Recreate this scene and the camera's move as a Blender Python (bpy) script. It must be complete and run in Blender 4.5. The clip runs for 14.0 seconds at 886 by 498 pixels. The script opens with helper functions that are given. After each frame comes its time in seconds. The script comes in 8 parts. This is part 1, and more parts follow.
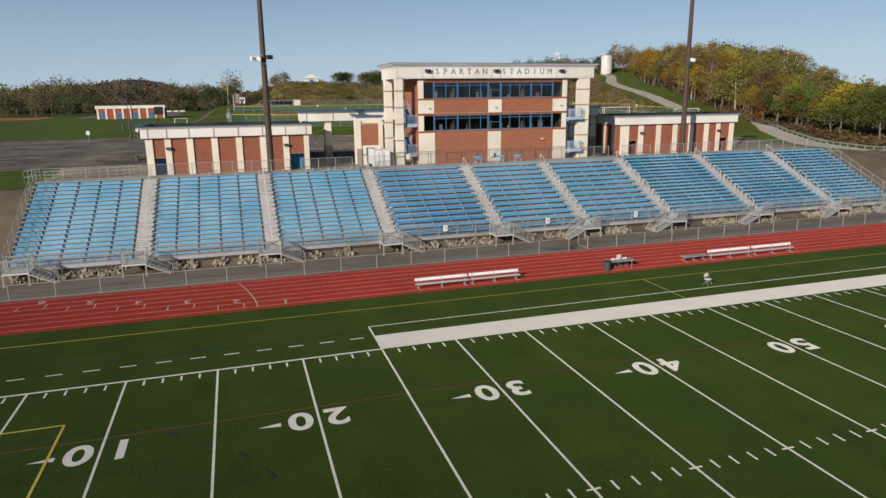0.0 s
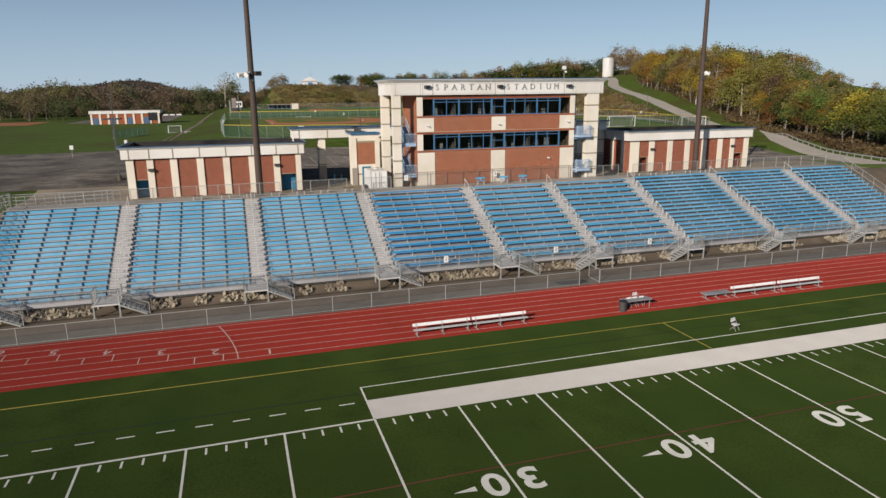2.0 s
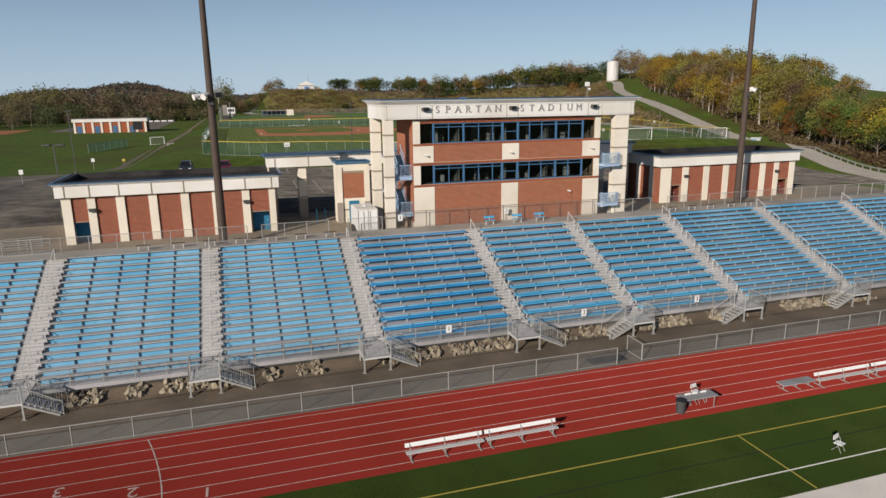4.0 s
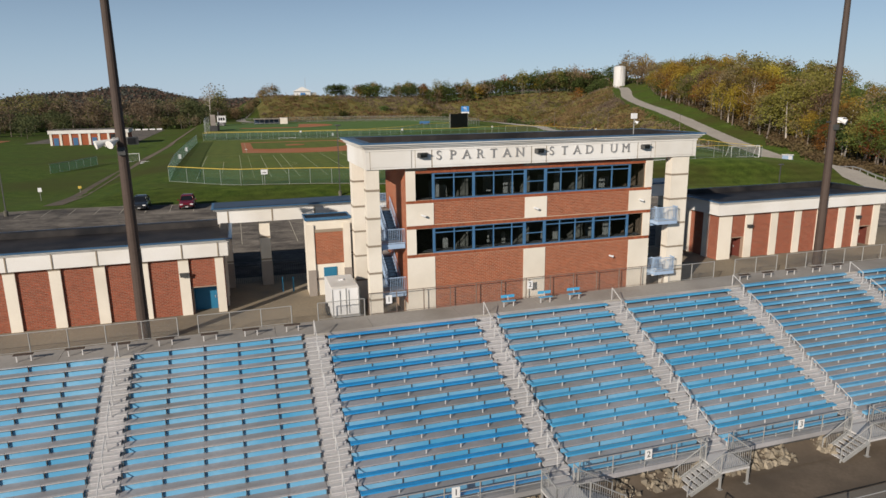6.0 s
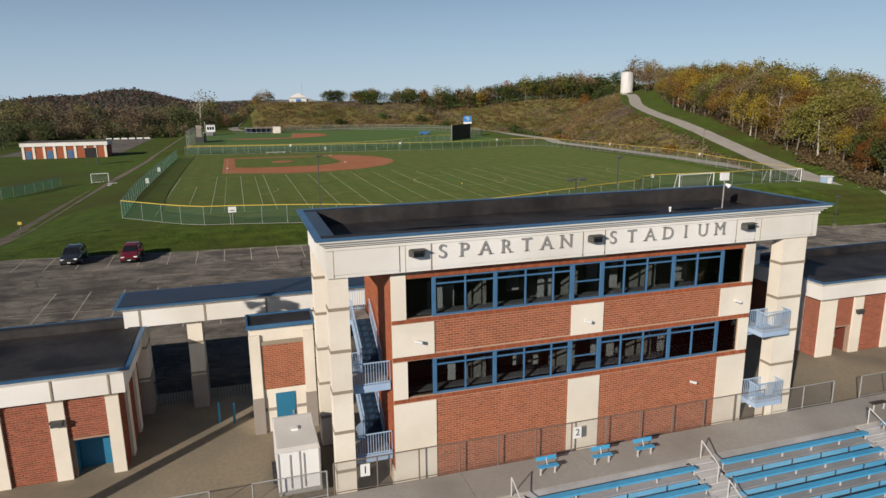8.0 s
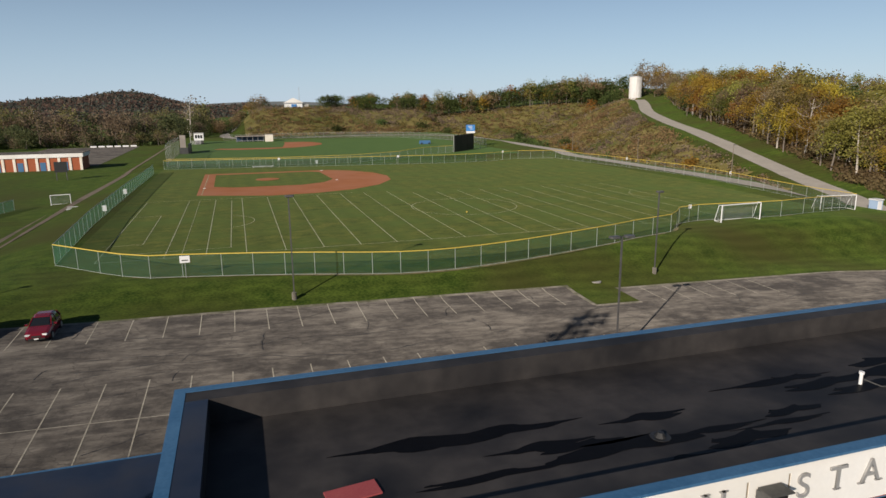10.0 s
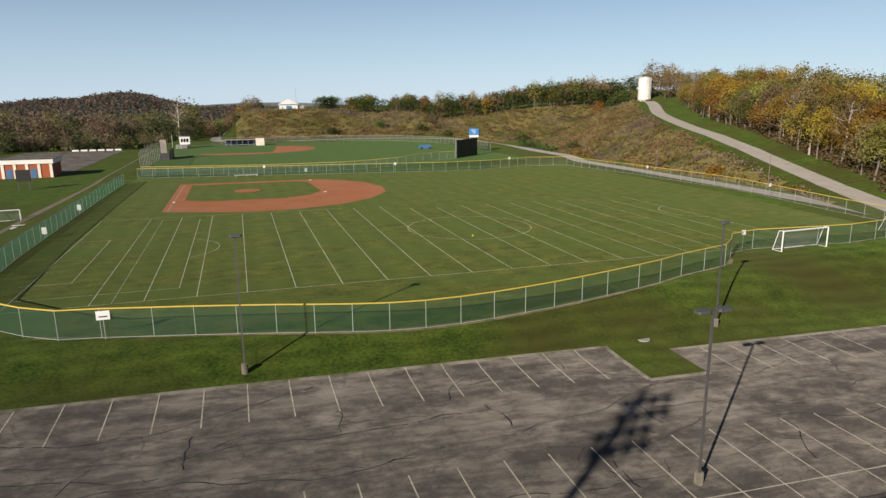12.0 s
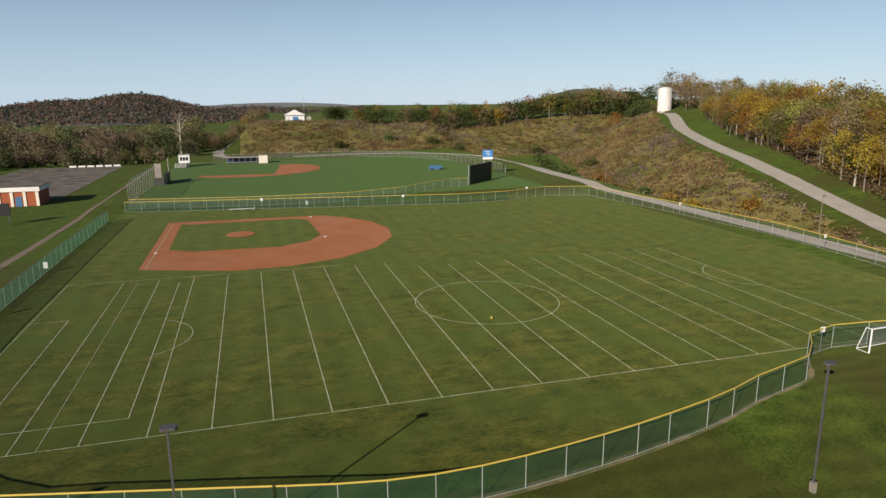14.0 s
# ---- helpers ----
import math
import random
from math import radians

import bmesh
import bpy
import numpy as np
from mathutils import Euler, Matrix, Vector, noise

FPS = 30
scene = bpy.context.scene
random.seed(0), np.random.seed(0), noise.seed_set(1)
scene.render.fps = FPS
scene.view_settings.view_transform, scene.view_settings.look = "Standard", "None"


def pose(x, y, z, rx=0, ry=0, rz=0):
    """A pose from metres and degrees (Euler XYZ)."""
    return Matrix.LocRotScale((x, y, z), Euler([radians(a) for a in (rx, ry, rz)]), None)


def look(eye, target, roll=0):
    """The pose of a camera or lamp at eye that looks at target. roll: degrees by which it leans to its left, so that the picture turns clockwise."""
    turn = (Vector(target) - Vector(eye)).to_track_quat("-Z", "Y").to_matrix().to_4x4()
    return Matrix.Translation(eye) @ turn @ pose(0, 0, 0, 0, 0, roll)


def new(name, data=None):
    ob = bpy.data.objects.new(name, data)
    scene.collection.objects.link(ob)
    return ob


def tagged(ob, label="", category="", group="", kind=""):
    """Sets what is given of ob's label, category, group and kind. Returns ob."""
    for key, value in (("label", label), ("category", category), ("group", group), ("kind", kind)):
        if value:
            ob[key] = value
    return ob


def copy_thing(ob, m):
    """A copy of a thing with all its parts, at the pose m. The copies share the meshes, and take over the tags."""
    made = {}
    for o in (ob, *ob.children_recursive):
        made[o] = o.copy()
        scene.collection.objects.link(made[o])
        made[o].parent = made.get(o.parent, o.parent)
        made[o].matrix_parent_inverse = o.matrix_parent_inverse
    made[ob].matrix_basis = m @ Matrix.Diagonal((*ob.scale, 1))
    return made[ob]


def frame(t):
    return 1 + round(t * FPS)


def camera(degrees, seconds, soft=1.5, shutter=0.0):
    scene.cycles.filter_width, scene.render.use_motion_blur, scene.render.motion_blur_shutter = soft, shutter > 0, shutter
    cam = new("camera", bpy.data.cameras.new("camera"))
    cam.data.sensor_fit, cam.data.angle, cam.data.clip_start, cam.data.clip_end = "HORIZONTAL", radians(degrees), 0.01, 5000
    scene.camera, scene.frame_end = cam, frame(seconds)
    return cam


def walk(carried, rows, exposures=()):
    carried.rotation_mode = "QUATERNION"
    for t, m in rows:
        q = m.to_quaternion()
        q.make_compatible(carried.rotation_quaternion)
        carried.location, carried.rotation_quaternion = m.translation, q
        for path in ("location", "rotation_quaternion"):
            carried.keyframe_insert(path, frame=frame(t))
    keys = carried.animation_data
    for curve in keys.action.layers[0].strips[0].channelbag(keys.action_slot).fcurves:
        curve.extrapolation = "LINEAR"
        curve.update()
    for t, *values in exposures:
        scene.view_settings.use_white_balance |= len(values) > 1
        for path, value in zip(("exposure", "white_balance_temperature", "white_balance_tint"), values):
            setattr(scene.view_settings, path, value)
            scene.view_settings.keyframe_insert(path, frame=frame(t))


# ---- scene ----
cam = camera(68.3, 14.0)
METRES, EYE, TILT, LEAN, TURN = 100.15, 14.57, 0.0, 0.0, -17.4
ROWS = [
    (0.0, 0.0, 0.0, 0.0, -0.15, -13.37, 0.63),
    (0.5, -0.0001, 0.0083, 0.005, -0.16, -13.38, 0.6),
    (1.0, -0.0003, 0.0174, 0.0091, -0.16, -13.35, 0.6),
    (1.5, -0.0004, 0.0309, 0.0136, -0.16, -13.37, 0.61),
    (2.0, -0.0003, 0.0509, 0.0181, -0.16, -13.36, 0.62),
    (2.5, -0.0001, 0.0762, 0.0225, -0.15, -13.36, 0.64),
    (3.0, -0.0006, 0.1062, 0.027, -0.17, -13.35, 0.65),
    (5.5, -0.0014, 0.2958, 0.0553, -0.12, -13.06, 0.73),
    (6.0, -0.0021, 0.3371, 0.0618, -0.11, -13.04, 0.69),
    (6.5, -0.0023, 0.3778, 0.0684, -0.09, -12.98, 0.7),
    (7.0, -0.0029, 0.419, 0.0746, -0.08, -12.93, 0.64),
    (7.5, -0.0034, 0.46, 0.0809, -0.08, -12.89, 0.62),
    (8.0, -0.0039, 0.501, 0.0872, -0.07, -12.83, 0.61),
    (8.5, -0.0045, 0.542, 0.094, -0.06, -12.81, 0.59),
    (9.0, -0.0049, 0.5834, 0.1006, -0.04, -12.78, 0.57),
    (11.5, -0.0061, 0.7855, 0.1121, 0.08, -12.61, 0.51),
    (12.0, -0.0065, 0.8277, 0.1119, 0.1, -12.61, 0.5),
    (12.5, -0.0073, 0.8701, 0.1198, 0.12, -12.64, 0.47),
    (13.0, -0.0083, 0.9122, 0.1374, 0.15, -12.66, 0.46),
    (13.5, -0.0091, 0.9491, 0.1577, 0.17, -12.68, 0.44),
    (14.0, -0.0103, 0.9739, 0.1763, 1.03, -12.68, 0.41),
]
walk(cam, [(t, pose(0, 0, EYE, TILT, LEAN, TURN) @ pose(METRES * x, METRES * y, METRES * z, 90 + pitch, roll, yaw)) for t, x, y, z, yaw, pitch, roll in ROWS],
     exposures=[(0.0, 0.0, 6650, 12), (9.0, 0.0, 6650, 12), (11.5, 0.35, 6900, 12), (14.0, 0.28, 6900, 12)])

# ---- light ----
SUN_ELEVATION, SUN_AZIMUTH = radians(22.0), math.atan2(-0.662, -0.750)
sun_way = Vector((math.cos(SUN_AZIMUTH) * math.cos(SUN_ELEVATION), math.sin(SUN_AZIMUTH) * math.cos(SUN_ELEVATION), math.sin(SUN_ELEVATION)))
world = bpy.data.worlds.new("sky")
scene.world = world
world.use_nodes = True
wn = world.node_tree
wn.nodes.clear()
sky = wn.nodes.new("ShaderNodeTexSky")
sky.sky_type, sky.sun_disc = "NISHITA", False
sky.sun_elevation, sky.sun_rotation = SUN_ELEVATION, math.pi / 2 - SUN_AZIMUTH
sky.air_density, sky.dust_density, sky.ozone_density = 1.0, 0.3, 2.5
sky.altitude = 1500.0
back = wn.nodes.new("ShaderNodeBackground")
back.inputs["Strength"].default_value = 0.056
wout = wn.nodes.new("ShaderNodeOutputWorld")
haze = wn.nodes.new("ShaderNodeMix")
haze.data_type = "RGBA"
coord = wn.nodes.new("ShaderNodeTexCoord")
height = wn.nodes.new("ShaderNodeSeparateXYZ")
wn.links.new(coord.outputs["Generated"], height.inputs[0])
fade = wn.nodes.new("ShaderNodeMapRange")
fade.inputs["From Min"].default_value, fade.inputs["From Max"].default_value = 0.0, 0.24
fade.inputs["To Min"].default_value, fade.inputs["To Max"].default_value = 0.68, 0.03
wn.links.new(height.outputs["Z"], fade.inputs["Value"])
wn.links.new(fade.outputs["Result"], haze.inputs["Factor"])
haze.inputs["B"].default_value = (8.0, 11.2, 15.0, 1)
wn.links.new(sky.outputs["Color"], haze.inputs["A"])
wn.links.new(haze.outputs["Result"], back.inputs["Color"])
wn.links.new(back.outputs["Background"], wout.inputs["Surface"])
sun = new("sun", bpy.data.lights.new("sun", "SUN"))
sun.data.energy, sun.data.angle, sun.data.color = 4.7, radians(0.53), (1.0, 0.92, 0.81)
sun.matrix_world = look((0, 0, 120), Vector((0, 0, 120)) - sun_way)


# ---- materials ----
def mat(name, a, b, scale=1.0, rough=0.75, metal=0.0, bump=0.0, fine=12.0, island=0.0, spread=0.0, blotch=None, blotch_at=0.08, diffuse=0.0, spec=0.4, stretch=(1, 1, 1), mown=None, sheen=None):
    """Procedural surface: a to b by noise at two scales, a third colour in large stains, per-piece or per-object variation."""
    m = bpy.data.materials.new(name)
    m.use_nodes = True
    nt = m.node_tree
    p = nt.nodes["Principled BSDF"]
    p.inputs["Roughness"].default_value = rough
    p.inputs["Metallic"].default_value = metal
    p.inputs["Specular IOR Level"].default_value = spec
    p.inputs["Diffuse Roughness"].default_value = diffuse
    if sheen:
        p.inputs["Sheen Weight"].default_value, p.inputs["Sheen Roughness"].default_value = sheen[0], 0.45
        p.inputs["Sheen Tint"].default_value = (*sheen[1:], 1)
    geo = nt.nodes.new("ShaderNodeNewGeometry")
    vec = nt.nodes.new("ShaderNodeVectorMath")
    vec.operation = "MULTIPLY"
    vec.inputs[1].default_value = stretch
    nt.links.new(geo.outputs["Position"], vec.inputs[0])

    def noise_node(s, detail):
        n = nt.nodes.new("ShaderNodeTexNoise")
        n.inputs["Scale"].default_value, n.inputs["Detail"].default_value = s, detail
        nt.links.new(vec.outputs[0], n.inputs["Vector"])
        return n

    def mix(f, c1, c2):
        n = nt.nodes.new("ShaderNodeMix")
        n.data_type = "RGBA"
        for src, dst in ((f, n.inputs["Factor"]), (c1, n.inputs["A"]), (c2, n.inputs["B"])):
            if isinstance(src, bpy.types.NodeSocket):
                nt.links.new(src, dst)
            else:
                dst.default_value = src if isinstance(src, float) else (*src, 1)
        return n.outputs["Result"]

    def ramp(sock, lo, hi):
        r = nt.nodes.new("ShaderNodeMapRange")
        r.inputs["From Min"].default_value, r.inputs["From Max"].default_value = lo, hi
        nt.links.new(sock, r.inputs["Value"])
        return r.outputs["Result"]

    n1, n2 = noise_node(scale, 4.0), noise_node(scale * fine, 3.0)
    add = nt.nodes.new("ShaderNodeMath")
    add.operation = "MULTIPLY_ADD"
    add.inputs[1].default_value = 0.5
    nt.links.new(n2.outputs["Fac"], add.inputs[0])
    half = nt.nodes.new("ShaderNodeMath")
    half.operation = "MULTIPLY"
    half.inputs[1].default_value = 0.5
    nt.links.new(n1.outputs["Fac"], half.inputs[0])
    nt.links.new(half.outputs[0], add.inputs[2])
    col = mix(ramp(add.outputs[0], 0.32, 0.68), a, b)
    if blotch:
        n3 = noise_node(scale * blotch_at, 5.0)
        col = mix(ramp(n3.outputs["Fac"], 0.42, 0.68), col, blotch)
    if mown:
        sep = nt.nodes.new("ShaderNodeSeparateXYZ")
        nt.links.new(geo.outputs["Position"], sep.inputs[0])
        wob = nt.nodes.new("ShaderNodeMath")
        wob.operation = "MULTIPLY_ADD"
        wob.inputs[1].default_value = 3.5
        nt.links.new(noise_node(0.12, 3.0).outputs["Fac"], wob.inputs[0])
        nt.links.new(sep.outputs["X" if mown[0] > 3 else "Y"], wob.inputs[2])
        wave = nt.nodes.new("ShaderNodeMath")
        wave.operation = "MULTIPLY"
        wave.inputs[1].default_value = math.tau / mown[0]
        nt.links.new(wob.outputs[0], wave.inputs[0])
        sine = nt.nodes.new("ShaderNodeMath")
        sine.operation = "SINE"
        nt.links.new(wave.outputs[0], sine.inputs[0])
        tone = nt.nodes.new("ShaderNodeHueSaturation")
        rm = nt.nodes.new("ShaderNodeMapRange")
        rm.inputs["From Min"].default_value, rm.inputs["From Max"].default_value = -1.0, 1.0
        rm.inputs["To Min"].default_value, rm.inputs["To Max"].default_value = 1 - mown[1] / 2, 1 + mown[1] / 2
        nt.links.new(sine.outputs[0], rm.inputs["Value"])
        nt.links.new(rm.outputs["Result"], tone.inputs["Value"])
        nt.links.new(col, tone.inputs["Color"])
        col = tone.outputs["Color"]
    if island or spread:
        hsv = nt.nodes.new("ShaderNodeHueSaturation")
        src = geo.outputs["Random Per Island"]
        if spread:
            info = nt.nodes.new("ShaderNodeObjectInfo")
            src = info.outputs["Random"]
        r = nt.nodes.new("ShaderNodeMapRange")
        k = max(island, spread)
        r.inputs["To Min"].default_value, r.inputs["To Max"].default_value = 1 - k, 1 + k
        nt.links.new(src, r.inputs["Value"])
        nt.links.new(r.outputs["Result"], hsv.inputs["Value"])
        nt.links.new(col, hsv.inputs["Color"])
        col = hsv.outputs["Color"]
    nt.links.new(col, p.inputs["Base Color"])
    if bump:
        bn = nt.nodes.new("ShaderNodeBump")
        bn.inputs["Strength"].default_value, bn.inputs["Distance"].default_value = min(1.0, bump * 10), bump
        nt.links.new(n2.outputs["Fac"], bn.inputs["Height"])
        nt.links.new(bn.outputs["Normal"], p.inputs["Normal"])
    return m


def mesh_screen(name, colour, clear, cell=0.0):
    """Woven wire or windscreen cloth: a surface with that share of open gaps."""
    m = bpy.data.materials.new(name)
    m.use_nodes = True
    nt = m.node_tree
    p = nt.nodes["Principled BSDF"]
    p.inputs["Base Color"].default_value = (*colour, 1)
    p.inputs["Roughness"].default_value = 0.6
    tr = nt.nodes.new("ShaderNodeBsdfTransparent")
    mx = nt.nodes.new("ShaderNodeMixShader")
    mx.inputs[0].default_value = 1 - clear
    nz = nt.nodes.new("ShaderNodeTexNoise")
    nz.inputs["Scale"].default_value = 1.3
    rg = nt.nodes.new("ShaderNodeMapRange")
    rg.inputs["To Min"].default_value, rg.inputs["To Max"].default_value = (1 - clear) * 0.75, min(1.0, (1 - clear) * 1.25)
    geo = nt.nodes.new("ShaderNodeNewGeometry")
    nt.links.new(geo.outputs["Position"], nz.inputs["Vector"])
    nt.links.new(nz.outputs["Fac"], rg.inputs["Value"])
    nt.links.new(rg.outputs["Result"], mx.inputs[0])
    nt.links.new(tr.outputs[0], mx.inputs[1])
    tl = nt.nodes.new("ShaderNodeBsdfTranslucent")
    tl.inputs["Color"].default_value = (*colour, 1)
    weave = nt.nodes.new("ShaderNodeMixShader")
    weave.inputs[0].default_value = 0.4
    nt.links.new(p.outputs[0], weave.inputs[1])
    nt.links.new(tl.outputs[0], weave.inputs[2])
    nt.links.new(weave.outputs[0], mx.inputs[2])
    nt.links.new(mx.outputs[0], nt.nodes["Material Output"].inputs["Surface"])
    return m


def window_glass(name, tint):
    m = bpy.data.materials.new(name)
    m.use_nodes = True
    nt = m.node_tree
    tr = nt.nodes.new("ShaderNodeBsdfTransparent")
    tr.inputs["Color"].default_value = (*tint, 1)
    gl = nt.nodes.new("ShaderNodeBsdfGlossy")
    gl.inputs["Roughness"].default_value = 0.03
    fr = nt.nodes.new("ShaderNodeFresnel")
    fr.inputs["IOR"].default_value = 1.5
    mx = nt.nodes.new("ShaderNodeMixShader")
    nt.links.new(fr.outputs[0], mx.inputs[0])
    nt.links.new(tr.outputs[0], mx.inputs[1])
    nt.links.new(gl.outputs[0], mx.inputs[2])
    nt.links.new(mx.outputs[0], nt.nodes["Material Output"].inputs["Surface"])
    return m


M_turf = mat("artificial_turf", (0.015, 0.028, 0.005), (0.036, 0.055, 0.011), 0.35, 0.95, spec=0.08, fine=22, bump=0.02, diffuse=1.0, blotch=(0.021, 0.038, 0.007), blotch_at=0.5, mown=(4.572, 0.07))
M_grass = mat("mown_grass", (0.011, 0.024, 0.003), (0.082, 0.080, 0.017), 0.55, 0.95, spec=0.06, fine=6, bump=0.03, diffuse=1.0, blotch=(0.040, 0.056, 0.011), blotch_at=0.24, stretch=(0.75, 1.3, 1), mown=(3.4, 0.14), sheen=(0.085, 0.5, 0.7, 0.3))
M_rough_grass = mat("rough_grass", (0.010, 0.024, 0.003), (0.062, 0.086, 0.014), 0.5, 0.95, spec=0.06, fine=8, bump=0.05, diffuse=1.0, blotch=(0.036, 0.036, 0.010), blotch_at=0.12, mown=(2.1, 0.2), sheen=(0.045, 0.45, 0.7, 0.25))
M_track = mat("red_track_rubber", (0.165, 0.020, 0.014), (0.220, 0.028, 0.019), 0.3, 0.95, spec=0.06, fine=60, bump=0.004, diffuse=1.0, blotch=(0.21, 0.024, 0.019), blotch_at=0.4)
M_paint = mat("white_field_paint", (0.36, 0.37, 0.34), (0.50, 0.50, 0.47), 2.0, 0.8, diffuse=1.0)
M_grey_turf = mat("pale_grey_turf", (0.36, 0.345, 0.33), (0.43, 0.415, 0.395), 0.6, 0.9, fine=25, diffuse=1.0)
M_faint = mat("worn_chalk_line", (0.13, 0.15, 0.07), (0.36, 0.36, 0.27), 0.9, 0.9, fine=5, diffuse=1.0)
M_lane = mat("worn_lane_paint", (0.27, 0.19, 0.17), (0.42, 0.33, 0.31), 0.9, 0.9, fine=5, diffuse=1.0)
M_yellow = mat("yellow_field_paint", (0.40, 0.31, 0.05), (0.50, 0.40, 0.08), 2.0, 0.8)
M_dark_line = mat("dark_field_line", (0.012, 0.016, 0.012), (0.02, 0.026, 0.018), 2.0, 0.8)
M_maroon = mat("faded_red_field_line", (0.11, 0.035, 0.02), (0.14, 0.05, 0.025), 2.0, 0.8)


def seam_asphalt(name):
    """Old car park surface: pale binder, dark sealer patches in two sizes, streaks along the paving lanes, fine grit."""
    m = bpy.data.materials.new(name)
    m.use_nodes = True
    nt = m.node_tree
    p = nt.nodes["Principled BSDF"]
    p.inputs["Roughness"].default_value, p.inputs["Specular IOR Level"].default_value, p.inputs["Diffuse Roughness"].default_value = 0.92, 0.15, 1.0
    geo = nt.nodes.new("ShaderNodeNewGeometry")

    def layer(stretch, scale, detail, rough, lo, hi, warp=0.0):
        v = nt.nodes.new("ShaderNodeVectorMath")
        v.operation = "MULTIPLY"
        v.inputs[1].default_value = stretch
        nt.links.new(geo.outputs["Position"], v.inputs[0])
        n = nt.nodes.new("ShaderNodeTexNoise")
        n.inputs["Scale"].default_value, n.inputs["Detail"].default_value, n.inputs["Roughness"].default_value, n.inputs["Distortion"].default_value = scale, detail, rough, warp
        nt.links.new(v.outputs[0], n.inputs["Vector"])
        r = nt.nodes.new("ShaderNodeMapRange")
        r.inputs["From Min"].default_value, r.inputs["From Max"].default_value = lo, hi
        nt.links.new(n.outputs["Fac"], r.inputs["Value"])
        return r.outputs["Result"], n

    def mix(f, a, b, k=1.0):
        n = nt.nodes.new("ShaderNodeMix")
        n.data_type = "RGBA"
        sc = nt.nodes.new("ShaderNodeMath")
        sc.operation = "MULTIPLY"
        sc.inputs[1].default_value = k
        nt.links.new(f, sc.inputs[0])
        nt.links.new(sc.outputs[0], n.inputs["Factor"])
        for c, sock in ((a, n.inputs["A"]), (b, n.inputs["B"])):
            if isinstance(c, tuple):
                sock.default_value = (*c, 1)
            else:
                nt.links.new(c, sock)
        return n.outputs["Result"]

    streak, _ = layer((0.28, 1.7, 1), 0.9, 8.0, 0.72, 0.36, 0.66, 0.25)
    large, _ = layer((0.8, 1.1, 1), 0.26, 8.0, 0.72, 0.45, 0.60, 0.1)
    small, _ = layer((0.55, 1.3, 1), 0.8, 8.0, 0.72, 0.51, 0.63, 0.1)
    pale, _ = layer((0.6, 1.3, 1), 0.33, 5.0, 0.6, 0.56, 0.70, 0.4)
    grit, gn = layer((1, 1, 1), 9.0, 3.0, 0.6, 0.3, 0.7)
    col = mix(streak, (0.082, 0.073, 0.064), (0.182, 0.164, 0.142))
    col = mix(pale, col, (0.215, 0.196, 0.168), 0.65)
    col = mix(large, col, (0.034, 0.031, 0.030), 0.85)
    col = mix(small, col, (0.042, 0.038, 0.036), 0.7)
    cells = nt.nodes.new("ShaderNodeTexVoronoi")
    cells.feature = "DISTANCE_TO_EDGE"
    cells.inputs["Scale"].default_value = 0.42
    warp = nt.nodes.new("ShaderNodeTexNoise")
    warp.inputs["Scale"].default_value, warp.inputs["Detail"].default_value = 0.9, 4.0
    nt.links.new(geo.outputs["Position"], warp.inputs["Vector"])
    bend = nt.nodes.new("ShaderNodeVectorMath")
    bend.operation = "MULTIPLY_ADD"
    bend.inputs[1].default_value = (1.6, 1.6, 0)
    nt.links.new(warp.outputs["Color"], bend.inputs[0])
    nt.links.new(geo.outputs["Position"], bend.inputs[2])
    nt.links.new(bend.outputs[0], cells.inputs["Vector"])
    hair = nt.nodes.new("ShaderNodeMapRange")
    hair.inputs["From Min"].default_value, hair.inputs["From Max"].default_value = 0.012, 0.0
    nt.links.new(cells.outputs["Distance"], hair.inputs["Value"])
    col = mix(hair.outputs["Result"], col, (0.030, 0.027, 0.025), 0.6)
    col = mix(grit, col, (0.120, 0.108, 0.094), 0.18)
    nt.links.new(col, p.inputs["Base Color"])
    bn = nt.nodes.new("ShaderNodeBump")
    bn.inputs["Strength"].default_value, bn.inputs["Distance"].default_value = 0.2, 0.01
    nt.links.new(gn.outputs["Fac"], bn.inputs["Height"])
    nt.links.new(bn.outputs["Normal"], p.inputs["Normal"])
    return m


M_asphalt = seam_asphalt("weathered_asphalt")
M_lot_edge = mat("pale_lot_edge", (0.12, 0.108, 0.088), (0.22, 0.20, 0.168), 1.6, 0.95, fine=6, diffuse=1.0, blotch=(0.060, 0.062, 0.030), blotch_at=0.4)
M_road = mat("pale_worn_road", (0.185, 0.17, 0.15), (0.26, 0.24, 0.21), 0.3, 0.9, fine=10, diffuse=0.8)
M_concrete = mat("concrete", (0.33, 0.31, 0.28), (0.42, 0.39, 0.35), 0.5, 0.85, fine=12, bump=0.004, blotch=(0.27, 0.25, 0.22), blotch_at=0.5)
M_apron = mat("grey_asphalt_apron", (0.165, 0.145, 0.118), (0.225, 0.20, 0.165), 0.4, 0.9, fine=14, bump=0.006, blotch=(0.125, 0.108, 0.088), blotch_at=0.4)
M_dirt = mat("packed_dirt", (0.125, 0.095, 0.067), (0.18, 0.14, 0.10), 0.5, 0.95, fine=10, bump=0.02, blotch=(0.10, 0.078, 0.056), blotch_at=0.6)
M_sand = mat("tan_gravel_concourse", (0.24, 0.195, 0.135), (0.34, 0.28, 0.195), 0.35, 0.95, fine=15, bump=0.005, blotch=(0.15, 0.13, 0.10), blotch_at=0.5)
M_clay = mat("infield_clay", (0.195, 0.067, 0.024), (0.25, 0.092, 0.034), 0.25, 0.95, fine=20, bump=0.01, diffuse=0.8, blotch=(0.23, 0.092, 0.045), blotch_at=0.5)
